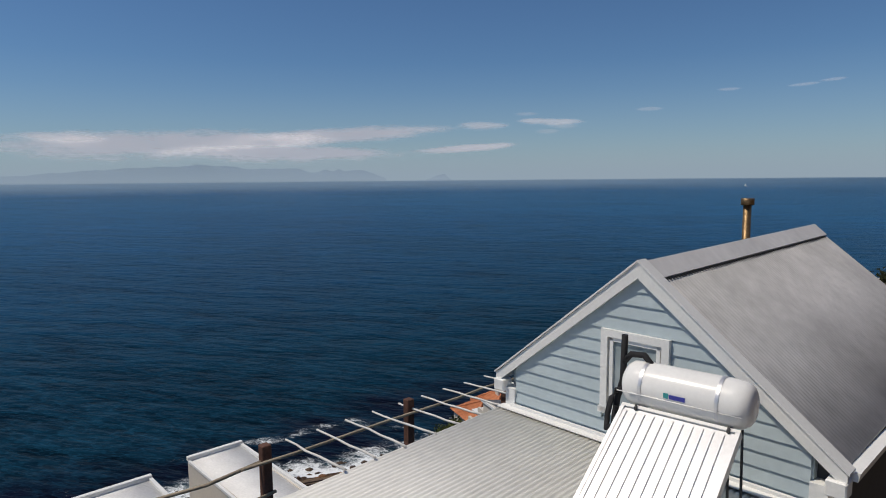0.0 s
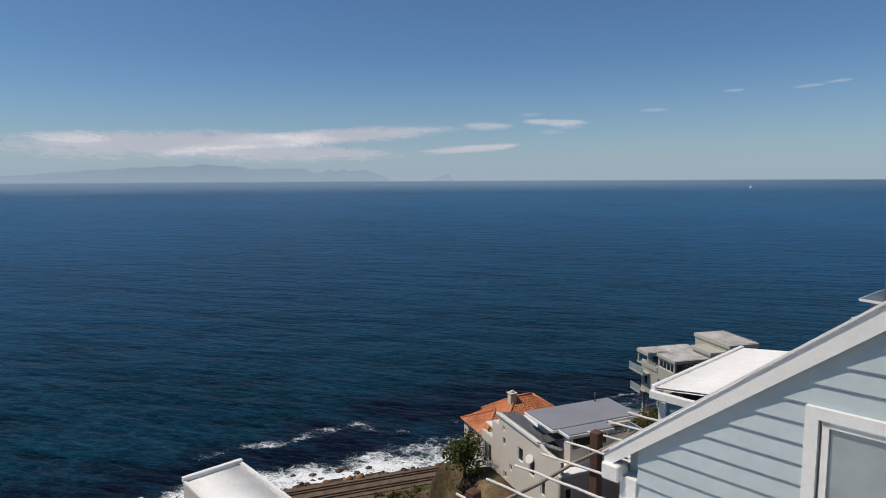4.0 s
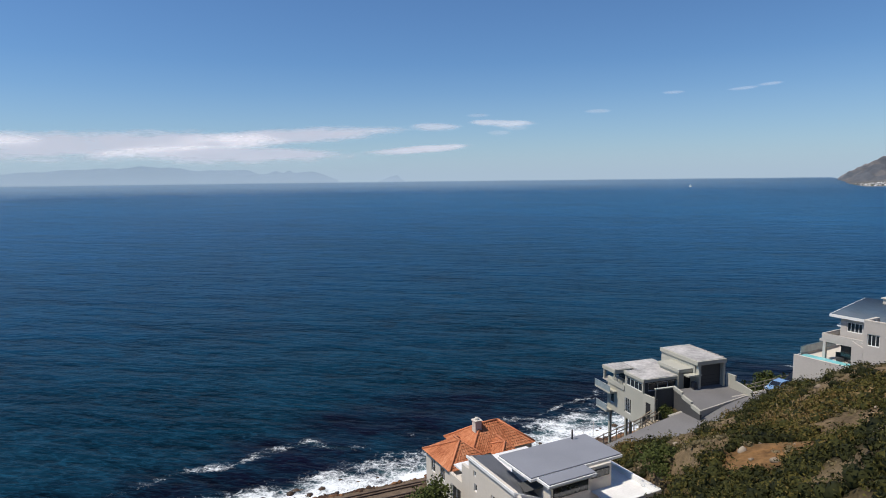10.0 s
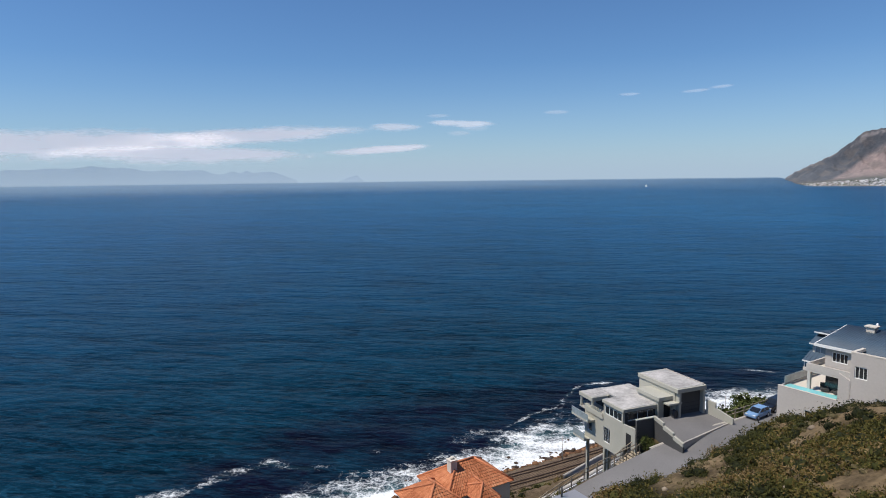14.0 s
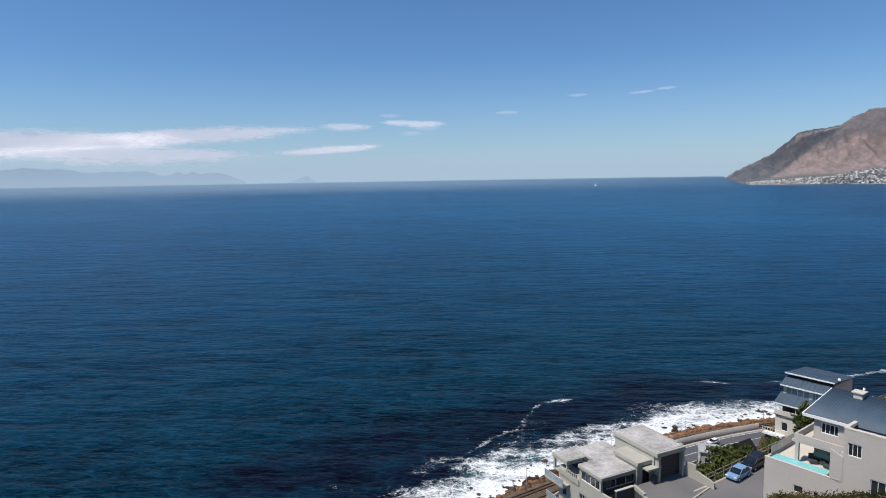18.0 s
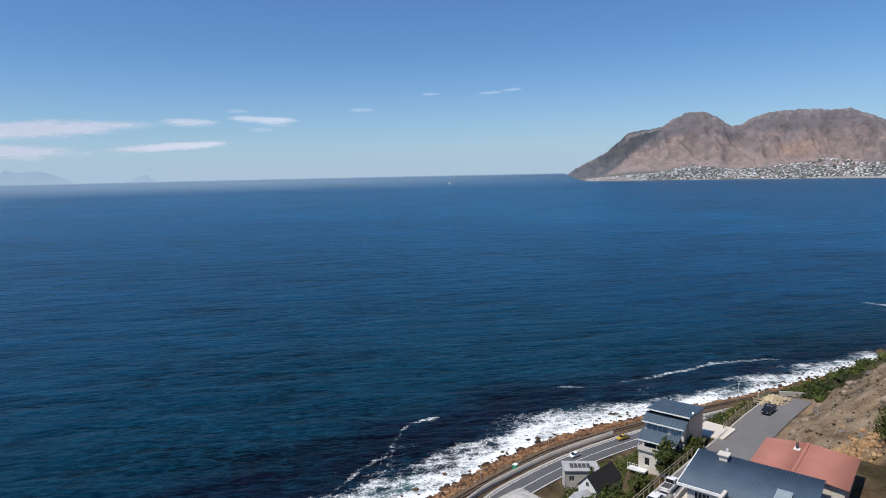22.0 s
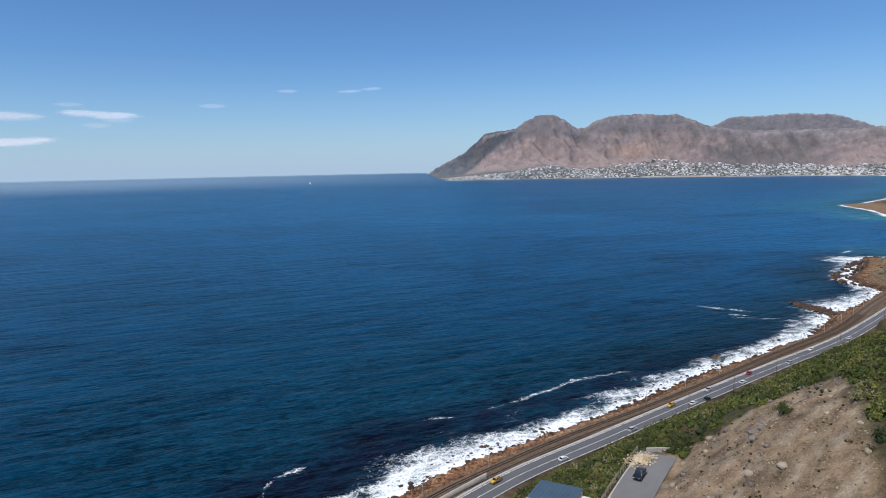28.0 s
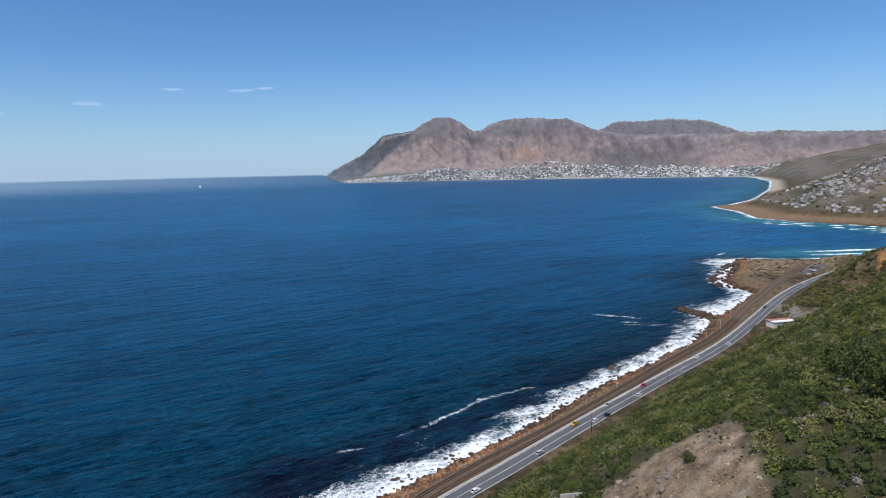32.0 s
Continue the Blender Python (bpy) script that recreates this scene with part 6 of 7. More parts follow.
for x0, y0, x1, y1 in ((-0.6, 1.25, 7.5, 5.4), (-0.1, -0.1, 3.95, 1.25)):
    part("flat_roof", block(x0 + 0.08, y0 + 0.08, 51.92, x1 - 0.08, y1 - 0.08, 52.0), GREY_ROOF, cream, "grey flat roof sheet")
    part("roof_edge", block(x0, y0, 51.72, x1, y1, 51.915, 0.02), WHITE_PAINT, cream)
sp = part("skylight", beam((-0.75, 2.1, 50.98), (0.65, 1.75, 51.28), 1.3, 0.08), CHARCOAL_AND_SHADE, cream, "black framed solar panel propped on the roof")
part("vent_pipe", tube([(5.9, 5.0, 52.0), (5.9, 5.0, 52.75)], 0.07, 10), CHARCOAL_AND_SHADE, cream)
dish = part("satellite_dish", tube([(-1.95, 2.2, 49.6), (-2.05, 2.15, 49.65)], 0.33, 16), WHITE_PAINT, cream, "white satellite dish")
part("bracket", tube([(-1.78, 2.25, 49.5), (-1.95, 2.2, 49.6)], 0.025, 6), CHARCOAL_AND_SHADE, dish)

# ---- terracotta-roofed house ----
TILES = island_material("terracotta tiles", [(0.30, 0.095, 0.04), (0.42, 0.145, 0.065), (0.52, 0.20, 0.095), (0.60, 0.28, 0.15)], rough=0.8, scale=0.4)


def tiled(parent, corners, course=0.34, width=0.30):
    """A roof slope of overlapping tiles between its eave (a, b) and its top (d, c)."""
    a, b, c, d = (np.array(p, float) for p in corners)
    up = np.linalg.norm((d + c) / 2 - (a + b) / 2)
    rows = max(2, int(up / course))
    nrm = np.cross(b - a, d - a if np.linalg.norm(d - a) > 0.1 else c - a)
    nrm = nrm / np.linalg.norm(nrm)
    vs = []
    for i in range(rows):
        t0, t1 = i / rows, (i + 1.12) / rows
        l0, r0, l1, r1 = a + (d - a) * t0, b + (c - b) * t0, a + (d - a) * min(1, t1), b + (c - b) * min(1, t1)
        n = max(1, int(np.linalg.norm(r0 - l0) / width))
        for k in range(n):
            s0, s1 = k / n, (k + 1) / n
            for p, h in ((l0 + (r0 - l0) * s0, 0.07), (l0 + (r0 - l0) * (s0 + s1) / 2, 0.11), (l1 + (r1 - l1) * (s0 + s1) / 2, 0.05), (l1 + (r1 - l1) * s0, 0.02),
                         (l0 + (r0 - l0) * (s0 + s1) / 2, 0.11), (l0 + (r0 - l0) * s1, 0.07), (l1 + (r1 - l1) * s1, 0.02), (l1 + (r1 - l1) * (s0 + s1) / 2, 0.05)):
                vs.append(p + nrm * h)
    ob = raw("roof_tiles", vs, np.arange(len(vs)).reshape(-1, 4), TILES, parent)
    bm = bmesh.new()
    q = [bm.verts.new(p) for p in (a, b, c, d)] if np.linalg.norm(c - d) > 0.05 else [bm.verts.new(p) for p in (a, b, c)]
    bm.faces.new(q)
    part("roof_deck", bm, TIMBER, parent)
    tagged(ob, kind="stuff")
    return ob


def hip(parent, x0, y0, x1, y1, ze, zr):
    """A hipped roof, its ridge along the longer side."""
    if x1 - x0 >= y1 - y0:
        h = (y1 - y0) / 2
        p, q = (x0 + h, (y0 + y1) / 2, zr), (x1 - h, (y0 + y1) / 2, zr)
        slopes = (((x0, y0, ze), (x1, y0, ze), q, p), ((x1, y1, ze), (x0, y1, ze), p, q), ((x0, y1, ze), (x0, y0, ze), p, p), ((x1, y0, ze), (x1, y1, ze), q, q))
    else:
        h = (x1 - x0) / 2
        p, q = ((x0 + x1) / 2, y0 + h, zr), ((x0 + x1) / 2, y1 - h, zr)
        slopes = (((x1, y0, ze), (x1, y1, ze), q, p), ((x0, y1, ze), (x0, y0, ze), p, q), ((x0, y0, ze), (x1, y0, ze), p, p), ((x1, y1, ze), (x0, y1, ze), q, q))
    for s in slopes:
        tiled(parent, s)
    for e in ((x0, y0), (x0, y1)):
        part("hip_tile", tube([(*e, ze + 0.1), (p[0], p[1], zr + 0.1)], 0.11, 8), TERRACOTTA, parent)
    for e in ((x1, y0), (x1, y1)):
        part("hip_tile", tube([(*e, ze + 0.1), (q[0], q[1], zr + 0.1)], 0.11, 8), TERRACOTTA, parent)
    part("ridge_tile", tube([(p[0], p[1], zr + 0.1), (q[0] + 0.01, q[1] + 0.01, zr + 0.1)], 0.12, 8), TERRACOTTA, parent)


terra = thing("terracotta_house", pose(3.5, 69.7, 0, 0, 0, 23), "cream house under hipped terracotta tile roofs", "house")
hip(terra, 3.0, 1.2, 11.4, 7.4, 42.35, 44.45)
hip(terra, -0.35, -0.3, 4.9, 6.2, 42.1, 43.95)
hip(terra, 5.5, -0.9, 8.2, 3.4, 42.3, 43.6)
wall(terra, 0, 5.9, -90, 5.9, 34.5, 42.1, CREAM, [(1.2, 40.2, 2.2, 41.6), (3.4, 40.2, 4.4, 41.6), (0.9, 37.3, 1.8, 38.9), (3.0, 36.6, 3.9, 38.2)])
wall(terra, 0.25, 0, 0, 4.5, 34.5, 42.1, CREAM, [(1.2, 39.8, 2.2, 41.2)])
wall(terra, 5.75, -0.6, 0, 2.2, 36, 42.3, CREAM, [(0.8, 40.6, 1.5, 41.6)])
part("wall", block(5.75, -0.35, 36, 7.95, 1.4, 42.25), CREAM, terra)
part("wall", block(0.25, 0.25, 34.5, 4.6, 5.9, 42.05), CREAM, terra)
part("wall", block(3.3, 1.5, 35, 11.1, 7.1, 42.3), CREAM, terra)
ch = part("chimney", block(5.0, 3.6, 43.2, 5.8, 4.4, 45.05, 0.03), CREAM, terra, "cream plastered chimney")
part("chimney_cap", block(4.92, 3.52, 45.05, 5.88, 4.48, 45.15), CREAM, ch)
part("chimney_pot", tube([(5.4, 4.0, 45.15), (5.4, 4.0, 45.4)], 0.2, 10), CREAM, ch)


# ---- grey-green modern house on the street ----
modern = thing("modern_house", pose(25.8, 88.5, 0, 0, 0, 13.9), "grey-green modern house with flat roofs, balconies and a garage", "house")
# the wall towards the flight, from the sea end to the street end
wall(modern, 0, -1.0, -90, 7.6, 41.4, 45.7, GREY_PLASTER, [(0.6, 42.4, 1.5, 44.0), (3.9, 42.2, 5.2, 44.1)], bars=2)
put(part("wall", prism([(0, 42.9), (2.5, 43.1), (2.5, 45.9), (0, 45.7)], 0, 0.25), GREY_PLASTER, modern), pose(0, -8.6, 0, 0, 0, -90))
wall(modern, 0, -4.9, -90, 3.7, 45.7, 47.1, GREY_PLASTER, [(0.25, 45.8, 3.45, 46.85)], bars=3)
# grey plaster here too; charcoal paints the shade on this face
wall(modern, 0.25, -8.6, 0, 5.1, 45.2, 47.1, CHARCOAL_AND_SHADE, [(0.5, 45.9, 4.8, 46.9)], bars=2)
part("wall", block(0.3, -8.3, 41.6, 8.5, -1.0, 45.1), GREY_PLASTER, modern)
part("wall", block(5.0, -8.3, 45.1, 6.8, -3.0, 47.1), GREY_PLASTER, modern)
part("low_roof", block(-0.15, -8.85, 47.1, 5.6, -4.75, 47.5, 0.02), GREY_PLASTER, modern)
part("low_roof_top", block(0.0, -8.7, 47.5, 5.5, -4.9, 47.55), SLAB_ROOF, modern, "pale weathered flat roof")
part("terrace_roof", block(-0.15, -2.75, 46.45, 3.6, 0.15, 46.95, 0.02), GREY_PLASTER, modern)
part("terrace_roof_top", block(0.0, -2.6, 46.95, 3.5, 0.0, 47.0), SLAB_ROOF, modern, "pale weathered flat roof")
part("link_roof", block(2.6, -4.8, 46.9, 7.2, -0.6, 47.2, 0.02), SLAB_ROOF, modern, "pale weathered flat roof")
part("terrace_floor", block(-0.1, -4.9, 45.0, 5.0, 0.1, 45.14), CONCRETE, modern)
part("terrace_back", block(2.2, -4.8, 45.14, 2.35, -0.3, 46.9), PANE, modern)
part("parapet", block(-0.12, -4.85, 44.9, 0.04, -1.2, 45.55), GREY_PLASTER, modern)
for k in range(6):
    part("baluster", block(-0.10, -2.6 - 0.36 * k, 45.55, 0.02, -2.42 - 0.36 * k, 46.0), GREY_PLASTER, modern)
for y in (-0.15, -2.55):
    part("column", block(-0.05, y - 0.12, 45.14, 0.2, y + 0.12, 46.45), GREY_PLASTER, modern)
for z, y0, y1, out in ((44.25, -3.2, 0.4, 1.1), (41.45, -2.2, 0.3, 0.9)):
    bal = part("balcony", block(-out, y0, z - 0.25, 0, y1, z, 0.02), GREY_PLASTER, modern)
    part("glass_screen", block(-out + 0.02, y0, z, -out + 0.04, y1, z + 0.8), PALE_PANE, bal)
    part("top_rail", tube([(-out + 0.03, y0, z + 0.82), (-out + 0.03, y1, z + 0.82)], 0.025, 6), ALUMINIUM, bal)
for x, y in ((0.2, -1.4), (0.2, -5.0), (6.5, -1.4), (3.4, -1.4)):
    part("pillar", block(x - 0.16, y - 0.16, 31, x + 0.16, y + 0.16, 41.6), GREY_PLASTER, modern)
part("side_door", block(-0.012, -10.1, 42.95, 0.0, -9.2, 44.9), DARK, modern)
# tall block with the garage
part("wall", block(6.7, -9.6, 45.3, 10.8, -3.2, 49.0), GREY_PLASTER, modern)
part("roof_edge", block(6.55, -10.25, 48.95, 10.95, -3.05, 49.45, 0.02), GREY_PLASTER, modern)
part("roof_top", block(6.8, -10.0, 49.45, 10.7, -3.3, 49.49), SLAB_ROOF, modern, "pale stained flat roof")
for k in range(9):
    part("roof_tile_strip", block(10.72, -9.9 + 0.74 * k, 49.45, 10.92, -9.9 + 0.74 * k + 0.6, 49.55), CONCRETE, modern)
# dark panel added in the garage opening; its charcoal paints the deep shade
gd = part("garage_shade", block(7.15, -9.66, 45.47, 10.5, -9.6, 48.9), CHARCOAL_AND_SHADE, modern, "charcoal panel painted for the garage opening's deep shade")
for k in range(1, 5):
    part("slat", block(7.17, -9.68, 45.5 + 0.48 * k - 0.02, 10.48, -9.66, 45.5 + 0.48 * k), DARK, gd)
for x in (7.0, 10.65):
    part("pier", block(x - 0.15, -10.2, 45.4, x + 0.15, -9.6, 48.95), GREY_PLASTER, modern)
part("porch", block(4.6, -9.3, 47.95, 7.4, -5.2, 48.4, 0.02), GREY_PLASTER, modern)
part("wall", block(4.8, -9.0, 45.4, 6.7, -5.4, 47.95), GREY_PLASTER, modern)
part("porch_door", block(5.6, -9.05, 45.5, 6.5, -9.0, 47.5), DARK, modern)
part("porch_roof", block(5.3, -10.2, 47.6, 7.3, -9.0, 47.8, 0.01), GREY_PLASTER, modern)
# street-side walls and forecourt
# charcoal on both ramp walls paints the shade that falls there
part("street_wall", block(0.0, -11.1, 42.6, 2.4, -10.85, 47.0), CHARCOAL_AND_SHADE, modern, "wall facing the street ramp, its shade painted on in charcoal")
part("street_wall_cap", block(-0.05, -11.15, 47.0, 2.45, -10.8, 47.1), GREY_PLASTER, modern)
STEP_TOP = [(4.7, 45.75), (3.2, 46.05), (3.2, 46.3), (1.6, 46.62), (1.6, 46.9), (0, 47.2)]
put(part("stepped_wall", prism([(0, 42.6), (4.7, 42.6), *[(a, b - 0.42) for a, b in STEP_TOP]], 0, 0.22), CHARCOAL_AND_SHADE, modern, "wall stepping down the street ramp, its shade painted on in charcoal"), pose(2.4, -11.0, 0, 0, 0, -90))
put(part("stepped_coping", prism([*STEP_TOP, *[(a, b - 0.42) for a, b in STEP_TOP[::-1]]], -0.03, 0.25), GREY_PLASTER, modern, "broad grey stepped coping"), pose(2.4, -11.0, 0, 0, 0, -90))
part("boundary_wall", prism([(0, 44.5), (3.4, 44.5), (3.4, 46.2), (1.2, 46.9), (1.2, 47.5), (0, 47.6)], 0, 0.25), GREY_PLASTER, modern).matrix_local = pose(11.0, -10.2, 0, 0, 0, -76)


def plate(points, z0, z1):
    """A level slab over a polygon of the plan."""
    bm = bmesh.new()
    lo, hi = [[bm.verts.new((x, y, z)) for x, y in points] for z in (z0, z1)]
    bm.faces.new(hi)
    for i in range(len(points)):
        j = (i + 1) % len(points)
        bm.faces.new((lo[i], lo[j], hi[j], hi[i]))
    bmesh.ops.recalc_face_normals(bm, faces=bm.faces)
    return bm


court = plate([(2.6, -9.6), (2.6, -15.2), (11.7, -12.9), (11.7, -9.6)], 43.0, 45.52)
for q in court.verts:
    if q.co.z > 45 and q.co.y > -10:
        q.co.z += 0.55
part("forecourt", court, STREET, modern, "grey paved forecourt")
part("forecourt_edge", plate([(2.7, -15.38), (2.7, -15.2), (11.7, -12.9), (11.7, -13.08)], 43.0, 45.6), CONCRETE, modern, "pale concrete edge of the forecourt")
part("bin", block(6.1, -10.2, 45.9, 6.6, -9.7, 46.9, 0.03), CHARCOAL_AND_SHADE, modern, "black wheelie bin by the porch")

# ---- beige pool house ----
pool_house = thing("pool_house", pose(43.3, 68.8, 0, 0, 0, 25), "beige stepped house with a roof pool and slate blue roof", "house")
wall(pool_house, -2.2, 2.5, -90, 6.5, 44.5, 53.0, BEIGE, [(2.5, 50.5, 3.4, 51.2), (4.2, 50.7, 4.7, 51.2)], pane_mat=DARK)
wall(pool_house, -2.2, -4.0, -90, 7.3, 46.5, 57.95, BEIGE, [(0.35, 55.6, 1.45, 56.75), (4.6, 55.5, 5.6, 56.5), (2.2, 52.4, 3.9, 54.1)], bars=2)
wall(pool_house, -1.95, 2.5, 180, -0.01, 44.5, 44.6, BEIGE)
part("wall", block(-2.2, 2.5, 44.5, 6.2, 2.7, 52.95), BEIGE, pool_house)
part("wall", block(-1.9, -11.3, 46.5, 6.0, -4.0, 57.3), BEIGE, pool_house)
part("pool_deck", block(-0.6, -4.0, 52.55, 6.2, 2.5, 52.72), CREAM, pool_house, "pale paved pool deck")
part("pool_shell", block(-1.95, -3.0, 51.4, -0.62, 2.4, 51.5), POOL_WATER, pool_house)
part("pool_water", block(-1.95, -2.6, 52.2, -0.62, 2.3, 52.95), POOL_WATER, pool_house, "turquoise pool water")
part("coping", block(-2.22, -4.0, 53.0, -1.95, 2.72, 53.03), CREAM, pool_house)
part("coping", block(-2.22, -11.32, 57.95, -1.90, -3.98, 58.05), CREAM, pool_house)
part("coping", block(-1.9, -4.25, 57.75, 0.1, -3.95, 58.05), CREAM, pool_house)
scr = part("glass_screen", block(-1.2, 2.55, 52.96, 5.5, 2.58, 53.8), PALE_PANE, pool_house, "frameless glass pool screen")
# upper floor, set back
wall(pool_house, 0.2, -0.6, -90, 3.4, 54.9, 57.45, BEIGE, [(0.6, 56.0, 2.1, 57.0)], bars=3)
part("wall", block(0.45, -4.0, 54.9, 6.0, -0.6, 57.4), BEIGE, pool_house)
part("balcony", block(-0.6, -3.6, 54.7, 0.3, 1.0, 54.9), BEIGE, pool_house)
part("balcony_wall", block(-0.62, -3.6, 54.9, -0.45, 0.6, 55.55), BEIGE, pool_house)
part("balcony_wall", block(-0.62, 0.6, 54.9, 4.5, 0.78, 55.55), BEIGE, pool_house)
part("balcony_floor", block(-0.45, -0.6, 54.9, 6.0, 0.6, 54.95), CREAM, pool_house)
part("column", block(-0.6, 0.35, 52.72, -0.3, 0.65, 54.7), BEIGE, pool_house)
part("column", block(4.0, 0.35, 52.72, 4.3, 0.65, 54.7), BEIGE, pool_house)
part("step_wall", prism([(3.0, 52.9), (4.1, 52.9), (4.1, 55.2), (3.0, 55.7)], -2.0, -1.8), BEIGE, pool_house).matrix_local = pose(-0.2, 0, 0, 0, 0, -90)
part("terrace_wall", block(-2.0, -4.0, 52.72, 0.4, -3.75, 55.6), BEIGE, pool_house)
part("glazing", block(0.5, -3.7, 52.75, 0.55, -0.6, 54.7), PANE, pool_house)
part("upper_terrace", block(-1.95, -11.0, 57.3, 0.0, -4.2, 57.42), SLAB_ROOF, pool_house)
roof_z = lambda x, y: 57.65 + 0.155 * x  # noqa: E731
corrugated(-0.15, 6.4, -11.2, 0.25, roof_z, BLUE_ROOF, "roof", pool_house, along_x=True, pitch=0.26, deep=0.03, per=4)
part("fascia", block(-0.25, -4.0, 57.35, -0.12, 0.3, 57.62), WHITE_PAINT, pool_house)
part("fascia", prism([(-0.2, 57.4), (6.4, 58.4), (6.4, 58.6), (-0.2, 57.6)], 0.27, 0.36), WHITE_PAINT, pool_house)
chm = part("chimney", block(5.2, -2.8, 58.2, 6.0, -2.0, 59.0, 0.02), CREAM, pool_house, "pale plastered chimney box")
part("chimney_cap", block(5.05, -2.95, 59.0, 6.15, -1.85, 59.1), CREAM, chm)
part("flue", tube([(6.7, -2.4, 58.4), (6.7, -2.4, 59.2)], 0.12, 10), ALUMINIUM, pool_house)
sk = part("skylight", prism([(1.0, 57.95), (2.7, 58.2), (2.7, 58.35), (1.0, 58.1)], -9.2, -7.9), ALUMINIUM, pool_house)
part("pane", prism([(1.1, 58.13), (2.6, 58.35), (2.6, 58.37), (1.1, 58.15)], -9.1, -8.0), PALE_PANE, sk)
lower_gar = part("parapet", block(-2.0, -11.5, 57.95, 0.3, -11.2, 58.6), BEIGE, pool_house)

# furniture on the pool deck
sofa = thing("outdoor_sofa", pose(44.55, 66.9, 52.72, 0, 0, 25), "dark outdoor sofa on the pool deck", "sofa")
part("seat", block(-0.4, -1.1, 0.1, 0.4, 0.6, 0.42, 0.03), CHARCOAL_AND_SHADE, sofa)
part("backrest", block(0.25, -1.1, 0.42, 0.42, 0.6, 0.85, 0.03), CHARCOAL_AND_SHADE, sofa)
chair = thing("lounge_chair", pose(43.9, 68.4, 52.72, 0, 0, 60), "dark wicker lounge chair on the pool deck", "chair")
part("seat", block(-0.35, -0.35, 0.1, 0.35, 0.35, 0.42, 0.03), CHARCOAL_AND_SHADE, chair)
part("backrest", block(0.25, -0.35, 0.42, 0.38, 0.35, 0.85, 0.03), CHARCOAL_AND_SHADE, chair)
RED_CLOTH = material("red cushion", (0.45, 0.05, 0.04), 0.9, vary=0.1)
matc = thing("red_cushion", pose(43.35, 66.15, 52.72, 0, 0, 25), "red lounger cushion lying by the pool", "cushion")
part("cushion", block(-0.3, -0.7, 0, 0.3, 0.7, 0.12, 0.03), RED_CLOTH, matc)

# ---- red-roofed house ----
red = thing("red_roofed_house", pose(43.3, 68.8, 0, 0, 0, 25), "house with a broad faded red roof beside the bare slope", "house")
ridge = lambda x, y: 58.35 - 0.10 * abs(y + 8.3)  # noqa: E731
corrugated(7.0, 15.2, -8.3, -4.2, ridge, RED_ROOF, "roof", red, pitch=0.22, deep=0.02, per=4)
corrugated(7.0, 15.2, -13.0, -8.3, ridge, RED_ROOF, "roof", red, pitch=0.22, deep=0.02, per=4)
part("ridge_cap", beam((7.0, -8.3, 58.38), (15.2, -8.3, 58.38), 0.3, 0.05), RED_ROOF, red)
part("wall", block(7.4, -12.6, 53, 14.8, -4.6, 57.85), CREAM, red)
part("flue", tube([(13.0, -7.6, 58.2), (13.0, -7.6, 59.0)], 0.14, 10), CHARCOAL_AND_SHADE, red)
part("flue_flashing", block(12.7, -7.9, 58.22, 13.3, -7.3, 58.4, 0.02), WHITE_PAINT, red)

# ---- tall house with stepped blue roofs ----
tall = thing("blue_roofed_house", pose(67.2, 98.3, 0, 0, 0, 25), "tall cream house with three stepped slate blue roofs", "house")


def slope_roof(parent, x0, z0, x1, z1, y0, y1, thick=0.14):
    t = part("roof", prism([(x0, z0), (x1, z1), (x1, z1 - thick), (x0, z0 - thick)], y0, y1), BLUE_ROOF, parent, "slate blue sheet roof")
    for k in range(int((y1 - y0) / 0.6)):
        y = y0 + 0.3 + 0.6 * k
        part("roof_rib", beam((x0, y, z0 + 0.02), (x1, y, z1 + 0.02), 0.05, 0.05), BLUE_ROOF, t)
    part("roof_edge", beam((x0 - 0.03, y0, z0 - thick / 2), (x0 - 0.03, y1, z0 - thick / 2), 0.06, 0.2), WHITE_PAINT, t)
    return t


slope_roof(tall, -0.3, 50.55, 7.1, 49.9, -6.5, 0.3)
# near-black strip painting the shaded gap below the top roof
part("slot_shade", block(0.05, -6.1, 49.9, 0.4, -0.1, 50.4), DARK, tall)
part("wall", block(0.4, -6.2, 45.0, 6.9, 0.0, 49.85), BEIGE, tall)
slope_roof(tall, -1.7, 49.0, 0.35, 49.95, -6.2, 0.3)
wall(tall, -1.2, 0, -90, 6.0, 47.0, 48.95, CREAM, [(0.3, 47.5, 3.6, 48.8), (4.0, 47.5, 5.6, 48.8)], frame_mat=WHITE_PAINT, pane_mat=PALE_PANE, bars=3)
part("wall", block(-0.9, -6.0, 44.9, 0.4, 0.0, 48.9), CREAM, tall)
slope_roof(tall, -3.3, 46.6, -1.0, 47.7, -5.6, 0.4)
part("veranda_floor", block(-3.0, -5.4, 44.6, -0.9, 0.3, 44.8), CONCRETE, tall)
part("veranda_glass", block(-1.3, -5.3, 44.8, -1.25, 0.0, 46.9), PANE, tall)
for y in (0.2, -2.6, -5.3):
    part("veranda_post", tube([(-3.0, y, 44.8), (-3.0, y, 46.6)], 0.06, 8), WHITE_PAINT, tall)
wall(tall, -2.8, 0.3, -90, 5.7, 38.5, 44.6, CREAM, [(0.9, 42.4, 1.8, 43.7), (0.5, 39.2, 1.5, 41.4), (3.2, 42.4, 4.4, 43.7)])
wall(tall, -2.55, -5.4, 0, 9.4, 38.5, 45.0, CREAM)
part("wall", block(-2.5, -5.1, 38.5, 6.9, 0.3, 44.6), CREAM, tall)
bal = part("balcony", block(-4.0, -1.2, 41.6, -2.8, 1.6, 41.8), WHITE_PAINT, tall)
